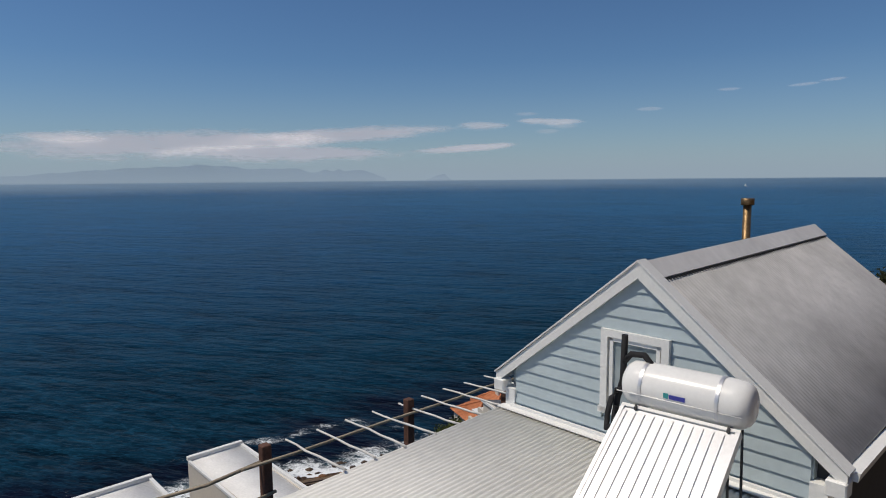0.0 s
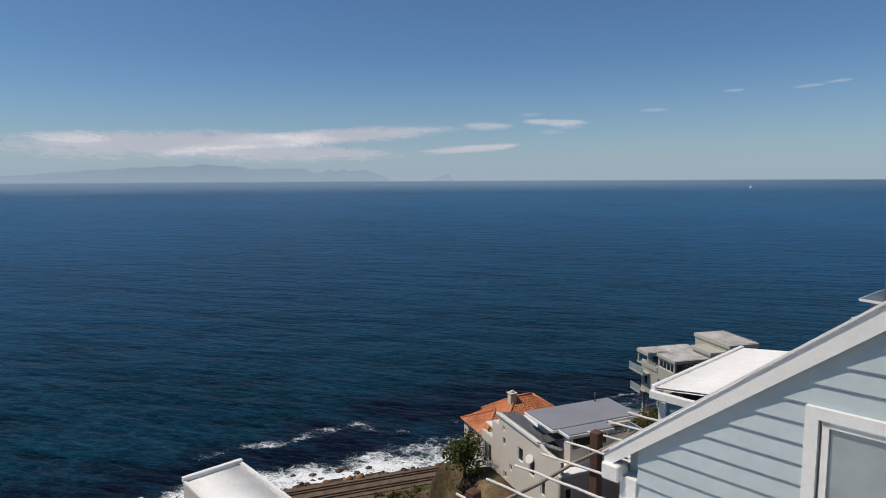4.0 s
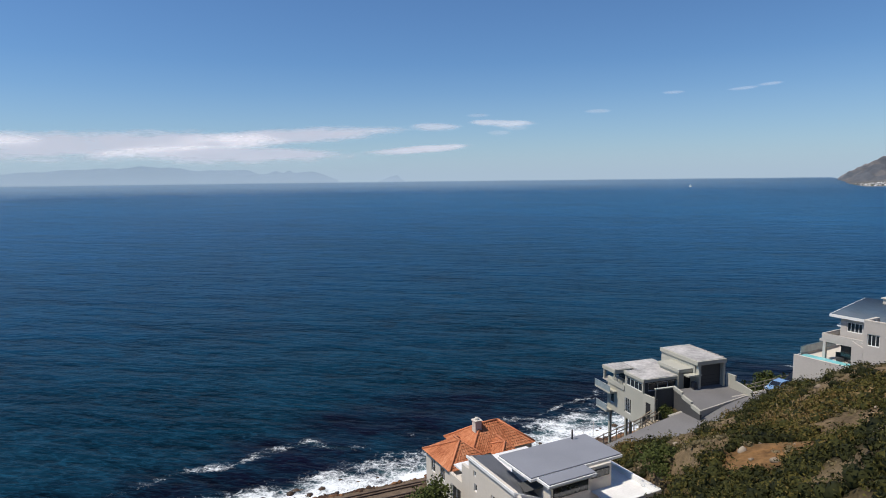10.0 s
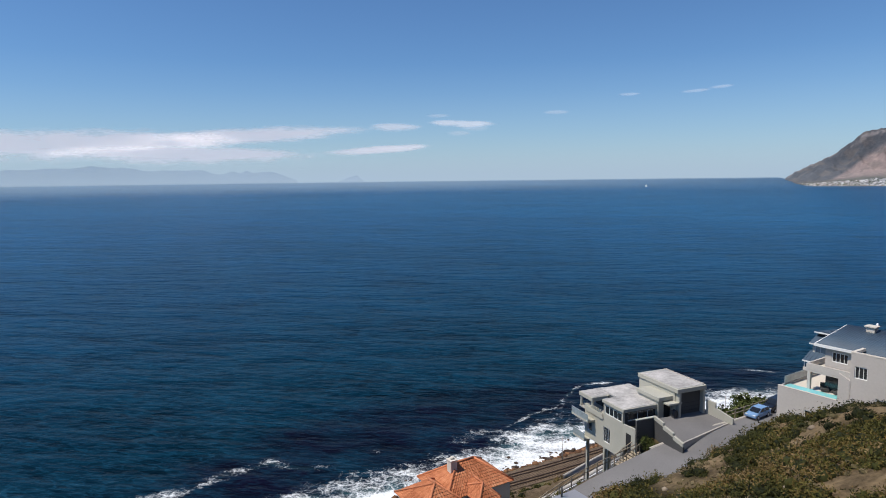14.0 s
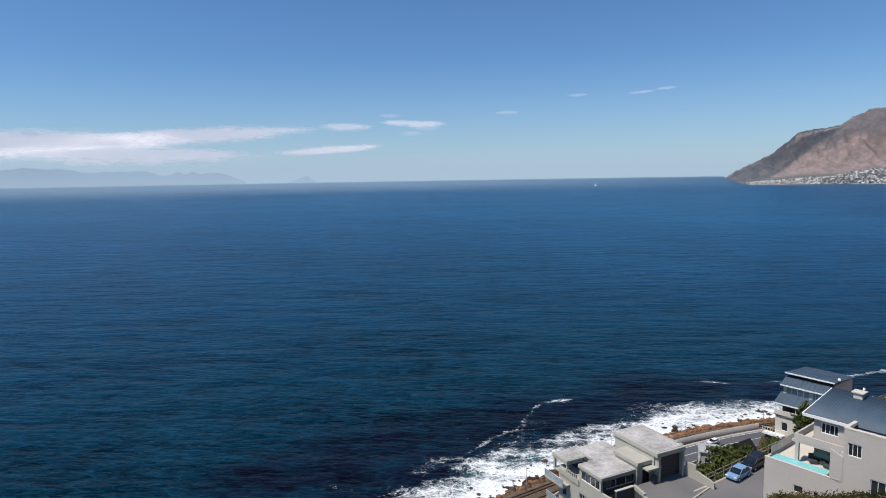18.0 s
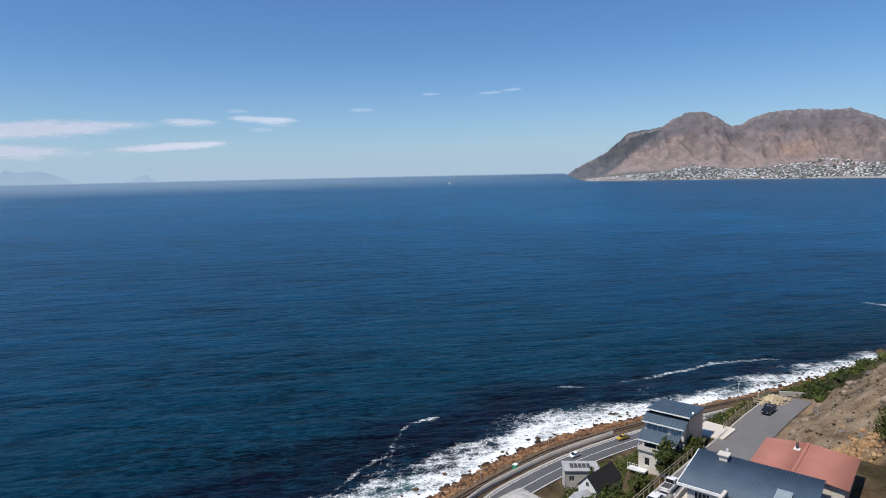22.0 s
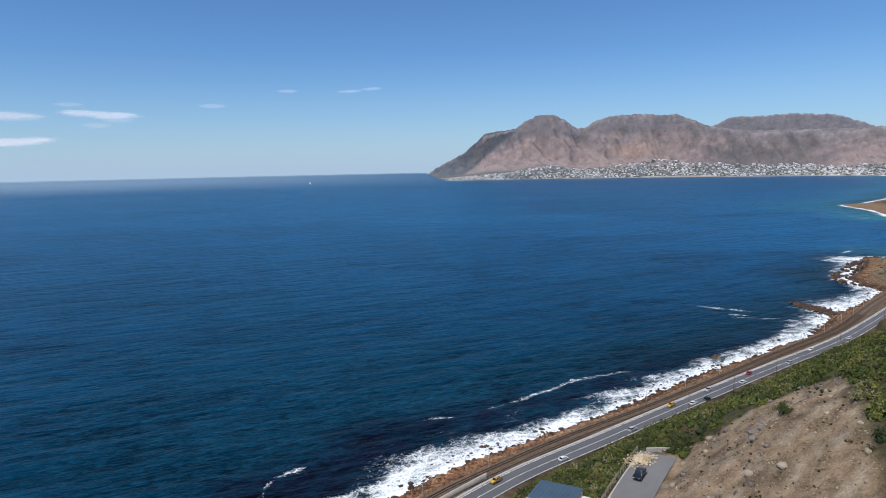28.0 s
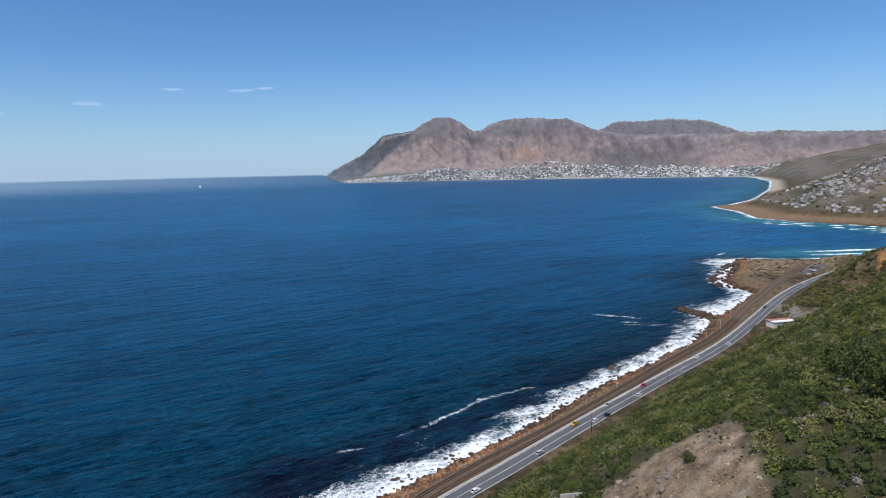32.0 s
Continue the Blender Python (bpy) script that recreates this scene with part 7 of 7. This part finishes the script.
for k in range(8):
    part("baluster", tube([(-3.95, -1.1 + 0.38 * k, 41.8), (-3.95, -1.1 + 0.38 * k, 42.7)], 0.02, 6), WHITE_PAINT, bal)
part("top_rail", tube([(-3.95, -1.15, 42.7), (-3.95, 1.6, 42.7)], 0.03, 6), WHITE_PAINT, bal)
part("veranda_wall", block(-3.1, -5.4, 44.8, -2.95, 0.35, 45.5), CREAM, tall)
part("vent", prism([(2.0, 50.32), (2.5, 50.28), (2.25, 50.6)], -6.3, -6.0), WHITE_PAINT, tall)
drive = thing("driveway", pose(75.9, 97.4, 0, 0, 0, 20), "pale concrete driveway with low cream walls", "driveway")
part("slab", block(0, -4.6, 44.6, 5.8, 0.3, 45.22), CREAM, drive)
part("low_wall", block(-0.1, -4.9, 43.0, 5.2, -4.65, 45.4), CREAM, drive)
part("low_wall", block(-0.1, 0.3, 43.0, 6.0, 0.55, 45.7), CREAM, drive)

# ---- houses below the street ----
low = thing("road_house", pose(86.6, 147.2, 1.6, 0, 0, -28), "low grey house beside the coast road", "house")
wall(low, 0, -4.6, 0, 8.0, 8.5, 14.6, BEIGE, [(1.0, 12.0, 2.2, 13.4), (5.0, 12.0, 6.2, 13.4)])
part("wall", block(0.1, -4.3, 10.5, 7.9, 0, 14.5), BEIGE, low)
wall(low, 0, 0, -90, 4.6, 8.5, 14.6, BEIGE, [(1.6, 12.2, 2.8, 13.6)])
part("roof", block(-0.3, -4.9, 14.6, 8.3, 0.3, 14.85, 0.02), STEEL_ROOF, low, "grey flat sheet roof")
for k in range(5):
    part("solar_panel", beam((1.8 + 1.0 * k, -3.4, 14.98), (1.8 + 1.0 * k, -1.6, 15.1), 0.8, 0.05), CHARCOAL_AND_SHADE, low, "black solar water panel")
black = thing("black_roofed_house", pose(70.4, 117.1, 0, 0, 0, -71.6), "white gabled house with a steep black roof", "house")
BLACK_ROOF = material("black roof tiles", (0.022, 0.02, 0.02), 0.8, vary=0.25, scale=1.5, fine=12, bump=0.2)
part("gable", prism([(-2.0, 22), (2.0, 22), (2.0, 27.7), (0, 29.8), (-2.0, 27.7)], 0.0, 8.4), WHITE_PAINT, black)
for sx in (-1, 1):
    part("roof", prism([(0, 30.05), (sx * 2.35, 27.5), (sx * 2.35, 27.35), (0, 29.88)], -0.2, 8.6), BLACK_ROOF, black, "steep black roof")
gw2 = part("window", block(-0.3, -0.03, 28.0, 0.3, 0.02, 28.8), DARK, black)
part("frame", beam((0, -0.05, 28.0), (0, -0.05, 28.8), 0.05, 0.04), WHITE_PAINT, gw2)
part("side_roof", prism([(0.0, 26.6), (2.6, 25.9), (2.6, 25.75), (0.0, 26.45)], -3.2, -0.25), BLACK_ROOF, black)
part("side_wing", block(0.15, -3.0, 22, 2.4, -0.02, 25.8), WHITE_PAINT, black)
grey_small = thing("grey_roofed_house", pose(64.5, 111.8, 0, 0, 0, 28), "small grey-roofed house among bushes", "house")
part("wall", block(-3, -2.2, 22, 3, 2.2, 28.6), BEIGE, grey_small)
for sy in (-1, 1):
    rr2 = part("roof", prism([(0, 29.9), (sy * 2.6, 28.5), (sy * 2.6, 28.35), (0, 29.75)], -3.3, 3.3), STEEL_ROOF, grey_small, "grey sheet roof")
    rr2.matrix_local = pose(0, 0, 0, 0, 0, 90)
GREEN_PLASTIC = material("green plastic", (0.03, 0.30, 0.16), 0.5, vary=0.1)
hut = thing("portable_toilet", pose(81.2, 160.4, 9.0, 0, 0, 25), "green portable toilet beside the railway", "toilet")
part("cabin", block(-0.55, -0.55, 0, 0.55, 0.55, 2.1, 0.04), GREEN_PLASTIC, hut)
part("roof", block(-0.6, -0.6, 2.1, 0.6, 0.6, 2.3, 0.08), WHITE_PAINT, hut)
part("door", block(-0.4, -0.58, 0.1, 0.4, -0.55, 1.95), GREEN_PLASTIC, hut)
shed = thing("roadside_shed", pose(384, 136.5, 0, 0, 0, -35), "long white-roofed shed with a red roofed side", "shed")
part("wall", block(-7, -3.2, 15.5, 7, 3.2, 20.0), CREAM, shed)
part("roof", prism([(-7.4, 20.0), (7.4, 20.0), (7.4, 20.2), (-7.4, 20.2)], -3.6, 0.2), WHITE_ROOF, shed)
part("roof", prism([(-7.4, 20.0), (7.4, 20.0), (7.4, 20.25), (-7.4, 20.25)], 0.2, 3.6), RED_ROOF, shed)
for k in range(3):
    part("door", block(-5 + 3.5 * k, -3.25, 15.6, -3 + 3.5 * k, -3.2, 18.4), CHARCOAL_AND_SHADE, shed)
ruin = thing("quarry_building", pose(393, 121, 0, 0, 0, -30), "low stone quarry building on a dirt terrace", "building")
part("wall", block(-5, -2, 19, 5, 2, 21.3), CONCRETE, ruin)
part("roof", block(-5.2, -2.2, 21.3, 5.2, 2.2, 21.5), BEIGE, ruin)
part("yard_wall", block(5.2, -0.3, 19, 12, 0, 20.4), CREAM, ruin)

# ---- cars ----
TINT = glass("tinted car glass", (0.015, 0.018, 0.02))
LAMP = material("headlamp", (0.75, 0.75, 0.75), 0.2, vary=0.05)
TAIL = material("tail lamp", (0.35, 0.02, 0.02), 0.3, vary=0.05)
RIM = material("alloy rim", (0.55, 0.55, 0.56), 0.35, metal=0.7, vary=0.05)


def paint(name, c):
    return material(name, c, 0.25, vary=0.04, scale=1.0, bump=0.0, spec=0.6)


PAINTS = {"white": paint("white car paint", (0.78, 0.78, 0.78)), "blue": paint("light blue car paint", (0.20, 0.34, 0.55)), "black": paint("black car paint", (0.012, 0.014, 0.02)),
          "silver": paint("silver car paint", (0.45, 0.46, 0.47)), "red": paint("red car paint", (0.40, 0.02, 0.02)), "yellow": paint("yellow car paint", (0.55, 0.33, 0.03)), "green": paint("olive car paint", (0.10, 0.11, 0.06))}


def car(m, kind, colour, label, group):
    """A parked vehicle, its nose towards +x."""
    ob = thing("pickup_truck" if kind == "pickup" else "car", m @ Matrix.Scale(0.82, 4), label, "truck" if kind == "pickup" else "car", group)
    p = PAINTS[colour]
    if kind == "pickup":
        low_o = [(-2.5, 0.4), (2.35, 0.4), (2.5, 0.6), (2.45, 0.95), (1.2, 1.08), (0.0, 1.1), (-0.1, 1.1), (-2.5, 1.1)]
        cab_o = [(-0.5, 1.08), (1.2, 1.06), (0.55, 1.68), (-0.4, 1.72)]
    elif kind == "suv":
        low_o = [(-2.2, 0.35), (2.15, 0.35), (2.25, 0.6), (2.2, 0.95), (1.1, 1.08), (-2.2, 1.1)]
        cab_o = [(-2.15, 1.08), (1.15, 1.06), (0.45, 1.70), (-1.9, 1.75)]
    else:
        low_o = [(-1.95, 0.3), (1.95, 0.3), (2.05, 0.5), (2.0, 0.78), (1.0, 0.92), (-2.0, 0.95), (-2.05, 0.6)]
        cab_o = [(-1.85, 0.93), (1.15, 0.9), (0.35, 1.44), (-1.35, 1.48)]
    bm = prism(low_o, -0.86, 0.86)
    bmesh.ops.bevel(bm, geom=bm.edges[:], offset=0.07, segments=2, affect="EDGES")
    body = part("body", bm, p, ob)
    bm = prism(cab_o, -0.74, 0.74)
    bmesh.ops.bevel(bm, geom=bm.edges[:], offset=0.08, segments=2, affect="EDGES")
    cab = part("cabin", bm, TINT, ob, "dark tinted glasshouse")
    (ax, az0), (bx, bz), (cx, cz), (dx, dz) = cab_o
    bm = prism([(cx - 0.05, cz - 0.03), (dx + 0.05, dz - 0.03), (dx + 0.1, dz + 0.03), (cx - 0.1, cz + 0.03)], -0.70, 0.70)
    bmesh.ops.recalc_face_normals(bm, faces=bm.faces)
    part("roof_panel", bm, p, cab)
    for sy in (-0.745, 0.745):
        f = bmesh.new()
        beam((bx, sy, bz), (cx, sy * 0.98, cz), 0.05, 0.07, f)
        beam((ax, sy, az0), (dx, sy * 0.98, dz), 0.05, 0.10, f)
        beam(((ax + bx) / 2, sy, az0), ((dx + cx) / 2, sy * 0.98, (dz + cz) / 2), 0.05, 0.07, f)
        part("pillars", f, p, cab)
    if kind == "pickup":
        part("load_bed", block(-2.42, -0.72, 1.02, -0.62, 0.72, 1.115), CHARCOAL_AND_SHADE, ob)
    reach = 1.45 if kind == "pickup" else 1.3
    for x in (-reach, reach):
        for sy in (-1, 1):
            wh = part("wheel", tube([(x, sy * 0.66, 0.33), (x, sy * 0.88, 0.33)], 0.33, 16), RUBBER, ob)
            part("rim", tube([(x, sy * 0.86, 0.33), (x, sy * 0.895, 0.33)], 0.2, 12), RIM, wh)
    front, back = max(q[0] for q in low_o), min(q[0] for q in low_o)
    for sy in (-0.6, 0.6):
        part("headlight", block(front - 0.16, sy - 0.18, 0.68, front - 0.0, sy + 0.18, 0.80, 0.02), LAMP, ob)
        part("tail_light", block(back - 0.01, sy - 0.14, 0.70, back + 0.08, sy + 0.14, 0.92, 0.02), TAIL, ob)
    part("number_plate", block(back - 0.025, -0.25, 0.5, back - 0.0, 0.25, 0.6), LINE_PAINT, ob)
    return ob


G1, G2 = "cars parked on the hillside street", "cars on the coast road"
car(pose(44.9, 80.0, 45.55, 0, 0, 205), "hatch", "blue", "light blue hatchback parked on the hillside street", G1)
car(pose(48.4, 81.8, 45.57, 0, 0, 205), "suv", "black", "black off-road car parked on the hillside street", G1)
car(pose(54.3, 83.1, 45.6, 0, 0, 22), "hatch", "white", "white hatchback parked beside the street fence", G1)
car(pose(58.6, 84.9, 45.6, 0, 0, 22), "pickup", "white", "white double-cab pickup parked beside the fence", G1)
car(pose(94.6, 97.9, 44.8, 0, 0, 200), "pickup", "black", "dark open truck parked near the street's end", G1)
RP = along(ROAD_LINE, 1.0)


def on_road(x, side):
    i = int(np.argmin(np.abs(RP[:, 0] - x)))
    t = RP[min(i + 2, len(RP) - 1)] - RP[i - 2]
    a = math.atan2(t[1], t[0])
    side = side - 0.5 if abs(side) < 3 else side
    return pose(RP[i, 0] - math.sin(a) * side, RP[i, 1] + math.cos(a) * side, RP[i, 2] + 0.01, 0, 0, math.degrees(a) + (180 if side > 0 else 0))


for x, side, kind, colour, lab in ((143, -2.0, "hatch", "white", "white hatchback driving on the coast road"), (177, -2.0, "suv", "silver", "silver car driving on the coast road"), (206, 2.0, "pickup", "yellow", "yellow truck driving on the coast road"),
                                   (214, -2.0, "hatch", "white", "white car on the coast road"), (222, -3.4, "hatch", "black", "dark car drawn up at the road's edge"), (231, 2.0, "suv", "silver", "silver car on the coast road"), (250, -2.0, "hatch", "white", "white car on the coast road"),
                                   (262, 2.0, "hatch", "red", "red car on the coast road"), (290, -2.0, "suv", "silver", "silver car on the coast road"), (318, 2.0, "hatch", "white", "white car on the coast road"), (352, -2.0, "hatch", "white", "white car on the coast road"),
                                   (455, 2.0, "suv", "black", "dark car far along the coast road"), (118, 2.0, "pickup", "yellow", "yellow truck on the coast road"), (99, 2.0, "hatch", "white", "white car beside the low house"), (566, 2.0, "hatch", "white", "white car far along the coast road")):
    car(on_road(x, side), kind, colour, lab, G2)

for x, y, colour, lab in ((606, 173, "white", "white car on the gravel lot by the point"), (618, 172, "white", "white car on the gravel lot by the point"), (629, 177, "silver", "silver car on the gravel lot by the point")):
    car(pose(x, y, float(height(np.array([x * 1.0]), np.array([y * 1.0]))[0]), 0, 0, 70), "suv", colour, lab, "cars on the gravel lot")

# ---- fences, masts, gravel heap ----


def fence(name, pts, label, step=1.6, tall=1.0, mat=None):
    ob = tagged(new(name), label, "fence")
    p = along(pts, step)
    for a in p:
        part("post", block(a[0] - 0.05, a[1] - 0.05, a[2] - 0.4, a[0] + 0.05, a[1] + 0.05, a[2] + tall), mat or RAIL_WOOD, ob)
    for a, b in zip(p, p[1:]):
        for h in (0.45, 0.9):
            part("rail", beam((a[0], a[1], a[2] + h * tall), (b[0], b[1], b[2] + h * tall), 0.05, 0.1), mat or RAIL_WOOD, ob)
    return ob


def beside(i0, i1, off):
    p = along(STREET_LINE, 1.0)
    t = np.gradient(p[:, :2], axis=0)
    t /= np.linalg.norm(t, axis=1, keepdims=True)
    q = np.c_[p[:, :2] + np.stack([-t[:, 1], t[:, 0]], -1) * off, p[:, 2]]
    return q[i0:i1:4].tolist()


fence("timber_fence", beside(9, 32, 3.9), "weathered timber fence along the street ramp")
fence("timber_fence", beside(42, 80, 4.0), "weathered timber fence along the street edge")
fence("timber_fence", beside(86, 112, 4.0), "weathered timber fence at the street's end")
steps = thing("timber_steps", pose(26.2, 77.0, 0, 0, 0, 10), "timber steps with handrails beside the modern house", "steps")
for k in range(8):
    part("tread", block(0.34 * k, 0, 42.0 + 0.18 * k, 0.34 * k + 0.4, 1.1, 42.06 + 0.18 * k), RAIL_WOOD, steps)
for y in (0.0, 1.1):
    part("handrail", beam((0, y, 43.0), (2.7, y, 44.45), 0.06, 0.08), RAIL_WOOD, steps)
    for k in range(4):
        part("post", block(0.85 * k - 0.04, y - 0.04, 41.6 + 0.4 * k, 0.85 * k + 0.04, y + 0.04, 43.0 + 0.46 * k), RAIL_WOOD, steps)
end_wall = thing("end_wall", pose(104.5, 103.2, 0, 0, 0, -38), "low rough wall closing the street's end", "wall")
part("wall", block(0, 0, 43.6, 5.6, 0.3, 45.2), CONCRETE, end_wall)
hp = np.c_[RNG.normal(100.3, 1.6, 420), RNG.normal(101.6, 0.9, 420), np.zeros(420)]
hp[:, 2] = 44.75 + 0.9 * np.exp(-((hp[:, 0] - 100.3) ** 2 / 4 + (hp[:, 1] - 101.6) ** 2 / 1.6)) - 0.1
PALE = island_material("pale builders' stone", [(0.40, 0.31, 0.20), (0.52, 0.42, 0.28), (0.60, 0.50, 0.36)], scale=0.5)
tagged(raw("stone_heap", *rock_cloud(hp, RNG.uniform(0.1, 0.28, 420), 93), PALE), "heap of pale yellow stones at the street's end", "stones", kind="stuff")
for k, x in enumerate(np.arange(20, 470, 27)):
    p = along(RAIL_LINE, 1.0)
    i = int(np.argmin(np.abs(p[:, 0] - x)))
    t = p[i + 2] - p[i - 2]
    a = math.degrees(math.atan2(t[1], t[0]))
    mast = thing("railway_mast", pose(p[i, 0], p[i, 1], p[i, 2], 0, 0, a), "slim steel mast beside the railway", "mast", "masts along the railway")
    part("pole", tube([(0, 2.6, -0.5), (0, 2.6, 6.2)], 0.10, 8, taper=0.7), CONCRETE, mast)
    part("arm", tube([(0, 2.6, 5.6), (0, 0.2, 5.75)], 0.04, 6), RUST, mast)
for x, side in ((205, -6.2), (236, -6.2), (270, -6.2), (330, -6.2), (395, -6.2)):
    lamp = thing("roadside_pole", on_road(x, side), "dark timber pole beside the coast road", "pole", "poles along the road")
    part("pole", tube([(0, 0, -0.5), (0, 0, 7.5)], 0.13, 8, taper=0.7), TIMBER, lamp)
marker = thing("marker_post", pose(105.0, 71.4, 62.2, 0, 0, 20), "dark marker post beside a pale board on the slope", "post")
part("post", block(-0.12, -0.12, -0.3, 0.12, 0.12, 1.3), CHARCOAL_AND_SHADE, marker)
part("board", block(-1.0, -0.05, 0.0, -0.25, 0.05, 0.8), LINE_PAINT, marker)

# ---- single trees and large bushes ----


def tree(x, y, tall_m, rad, label, seed, leaves=700, size=0.16, mat=None, narrow=False):
    z = float(height(np.array([x]), np.array([y]))[0])
    ob = thing("tree" if tall_m > 2.6 else "bush", pose(x, y, z), label, "tree" if tall_m > 2.6 else "bush")
    r = np.random.RandomState(seed)
    bm = tube([(0, 0, -0.3), (0.05, 0.03, tall_m * 0.3), (0.0, 0.08, tall_m * 0.7)], 0.05 * tall_m * 0.5 + 0.04, 8, taper=0.4)
    for k in range(6):
        a, h = k * 1.05 + r.uniform(0, 0.5), tall_m * r.uniform(0.15, 0.5)
        tube([(0, 0.03, h), (math.cos(a) * rad * 0.35, math.sin(a) * rad * 0.35, h + tall_m * 0.15), (math.cos(a) * rad * 0.75, math.sin(a) * rad * 0.75, h + tall_m * 0.25)], 0.04, 6, bm, taper=0.4)
    part("trunk", bm, TIMBER, ob)
    n = 14
    a, h = r.uniform(0, 6.28, n), np.linspace(0.18, 0.92, n)
    out = rad * (0.62 * (1 - h) if narrow else 0.55 * np.sin(h * 3.0)) * r.uniform(0.6, 1.1, n)
    c = np.stack([np.cos(a) * out, np.sin(a) * out, h * tall_m], -1)
    rr3 = rad * (0.25 + 0.35 * (1 - h)) if narrow else rad * r.uniform(0.38, 0.6, n)
    v, fc = leaf_cloud(c, rr3, np.full(n, 0.9), leaves // n, size, seed + 5)
    crown = raw("crown", v, fc, mat or TREE_LEAF, ob)
    return ob


tree(106.5, 79.3, 1.6, 1.7, "round green bush alone on the bare slope", 101, 900, 0.15)
tree(79.0, 69.0, 3.8, 2.6, "dark green bushy tree beside the red-roofed house", 102, 2200, 0.16)
tree(79.0, 126.5, 7.5, 1.8, "dark narrow conifer beside the coast road", 103, 1300, 0.18, narrow=True)
tree(0.6, 53.6, 3.2, 2.6, "green bush against the cream house", 104, 2200, 0.13, TREE_LEAF)
tree(2.5, 60.5, 4.0, 2.6, "green bush below the cream house", 116, 1800, 0.14, TREE_LEAF)
tree(14.5, 45.5, 1.8, 2.2, "dense dark green bush behind the cream house", 105, 2200, 0.12, TREE_LEAF)
tree(16.5, 50.0, 1.6, 2.0, "dense dark green bush behind the cream house", 117, 2000, 0.12, TREE_LEAF)
tree(25.6, 82.8, 2.2, 1.5, "green bush below the modern house", 106, 1300, 0.13)
tree(29.6, 77.6, 1.4, 1.1, "green bush at the street ramp", 107, 1000, 0.12)
tree(44.0, 85.2, 9.0, 3.2, "broad green tree below the street fence", 110, 4200, 0.20)
tree(48.5, 88.0, 10.2, 3.6, "broad green tree below the street fence", 108, 4200, 0.20)
tree(53.0, 90.5, 9.6, 3.6, "broad green tree below the street fence", 109, 4200, 0.20)
tree(58.0, 95.0, 8.6, 3.6, "broad green tree below the street fence", 118, 4200, 0.20)
tree(62.5, 95.2, 7.0, 3.0, "green tree between street and blue-roofed house", 111, 4200, 0.20)
tree(66.3, 92.6, 5.2, 2.6, "green tree between street and blue-roofed house", 112, 4200, 0.20)
tree(70.5, 92.6, 3.0, 2.3, "green tree beside the street fence", 119, 4200, 0.20)
tree(128, 62, 3.5, 4.5, "thick dark green bush on the upper slope", 113, 2600, 0.17)
tree(120, 57, 4.0, 5.0, "thick dark green bush on the upper slope", 114, 2600, 0.17)
tree(108, 52, 4.0, 5.0, "thick dark green bush on the upper slope", 115, 2600, 0.17)

# ---- boat far out ----
boat = thing("boat", pose(3800 * math.sin(radians(25.7)), 3800 * math.cos(radians(25.7)), 14.6, 0, 0, 70), "white motor boat far out with a foam wake", "boat")
part("hull", prism([(-12, 0), (11, 0), (15, 4.5), (-12, 3.5)], -3.5, 3.5), WHITE_PAINT, boat)
part("wheelhouse", prism([(-6, 3.6), (5, 3.8), (3, 9), (-4, 9)], -2.5, 2.5), WHITE_PAINT, boat)
part("mast", tube([(-1, 0, 9), (-1, 0, 16)], 0.5, 6), WHITE_PAINT, boat)
part("wake", block(-60, -5, -0.2, 18, 5, 0.6), LINE_PAINT, boat, "white foam wake")
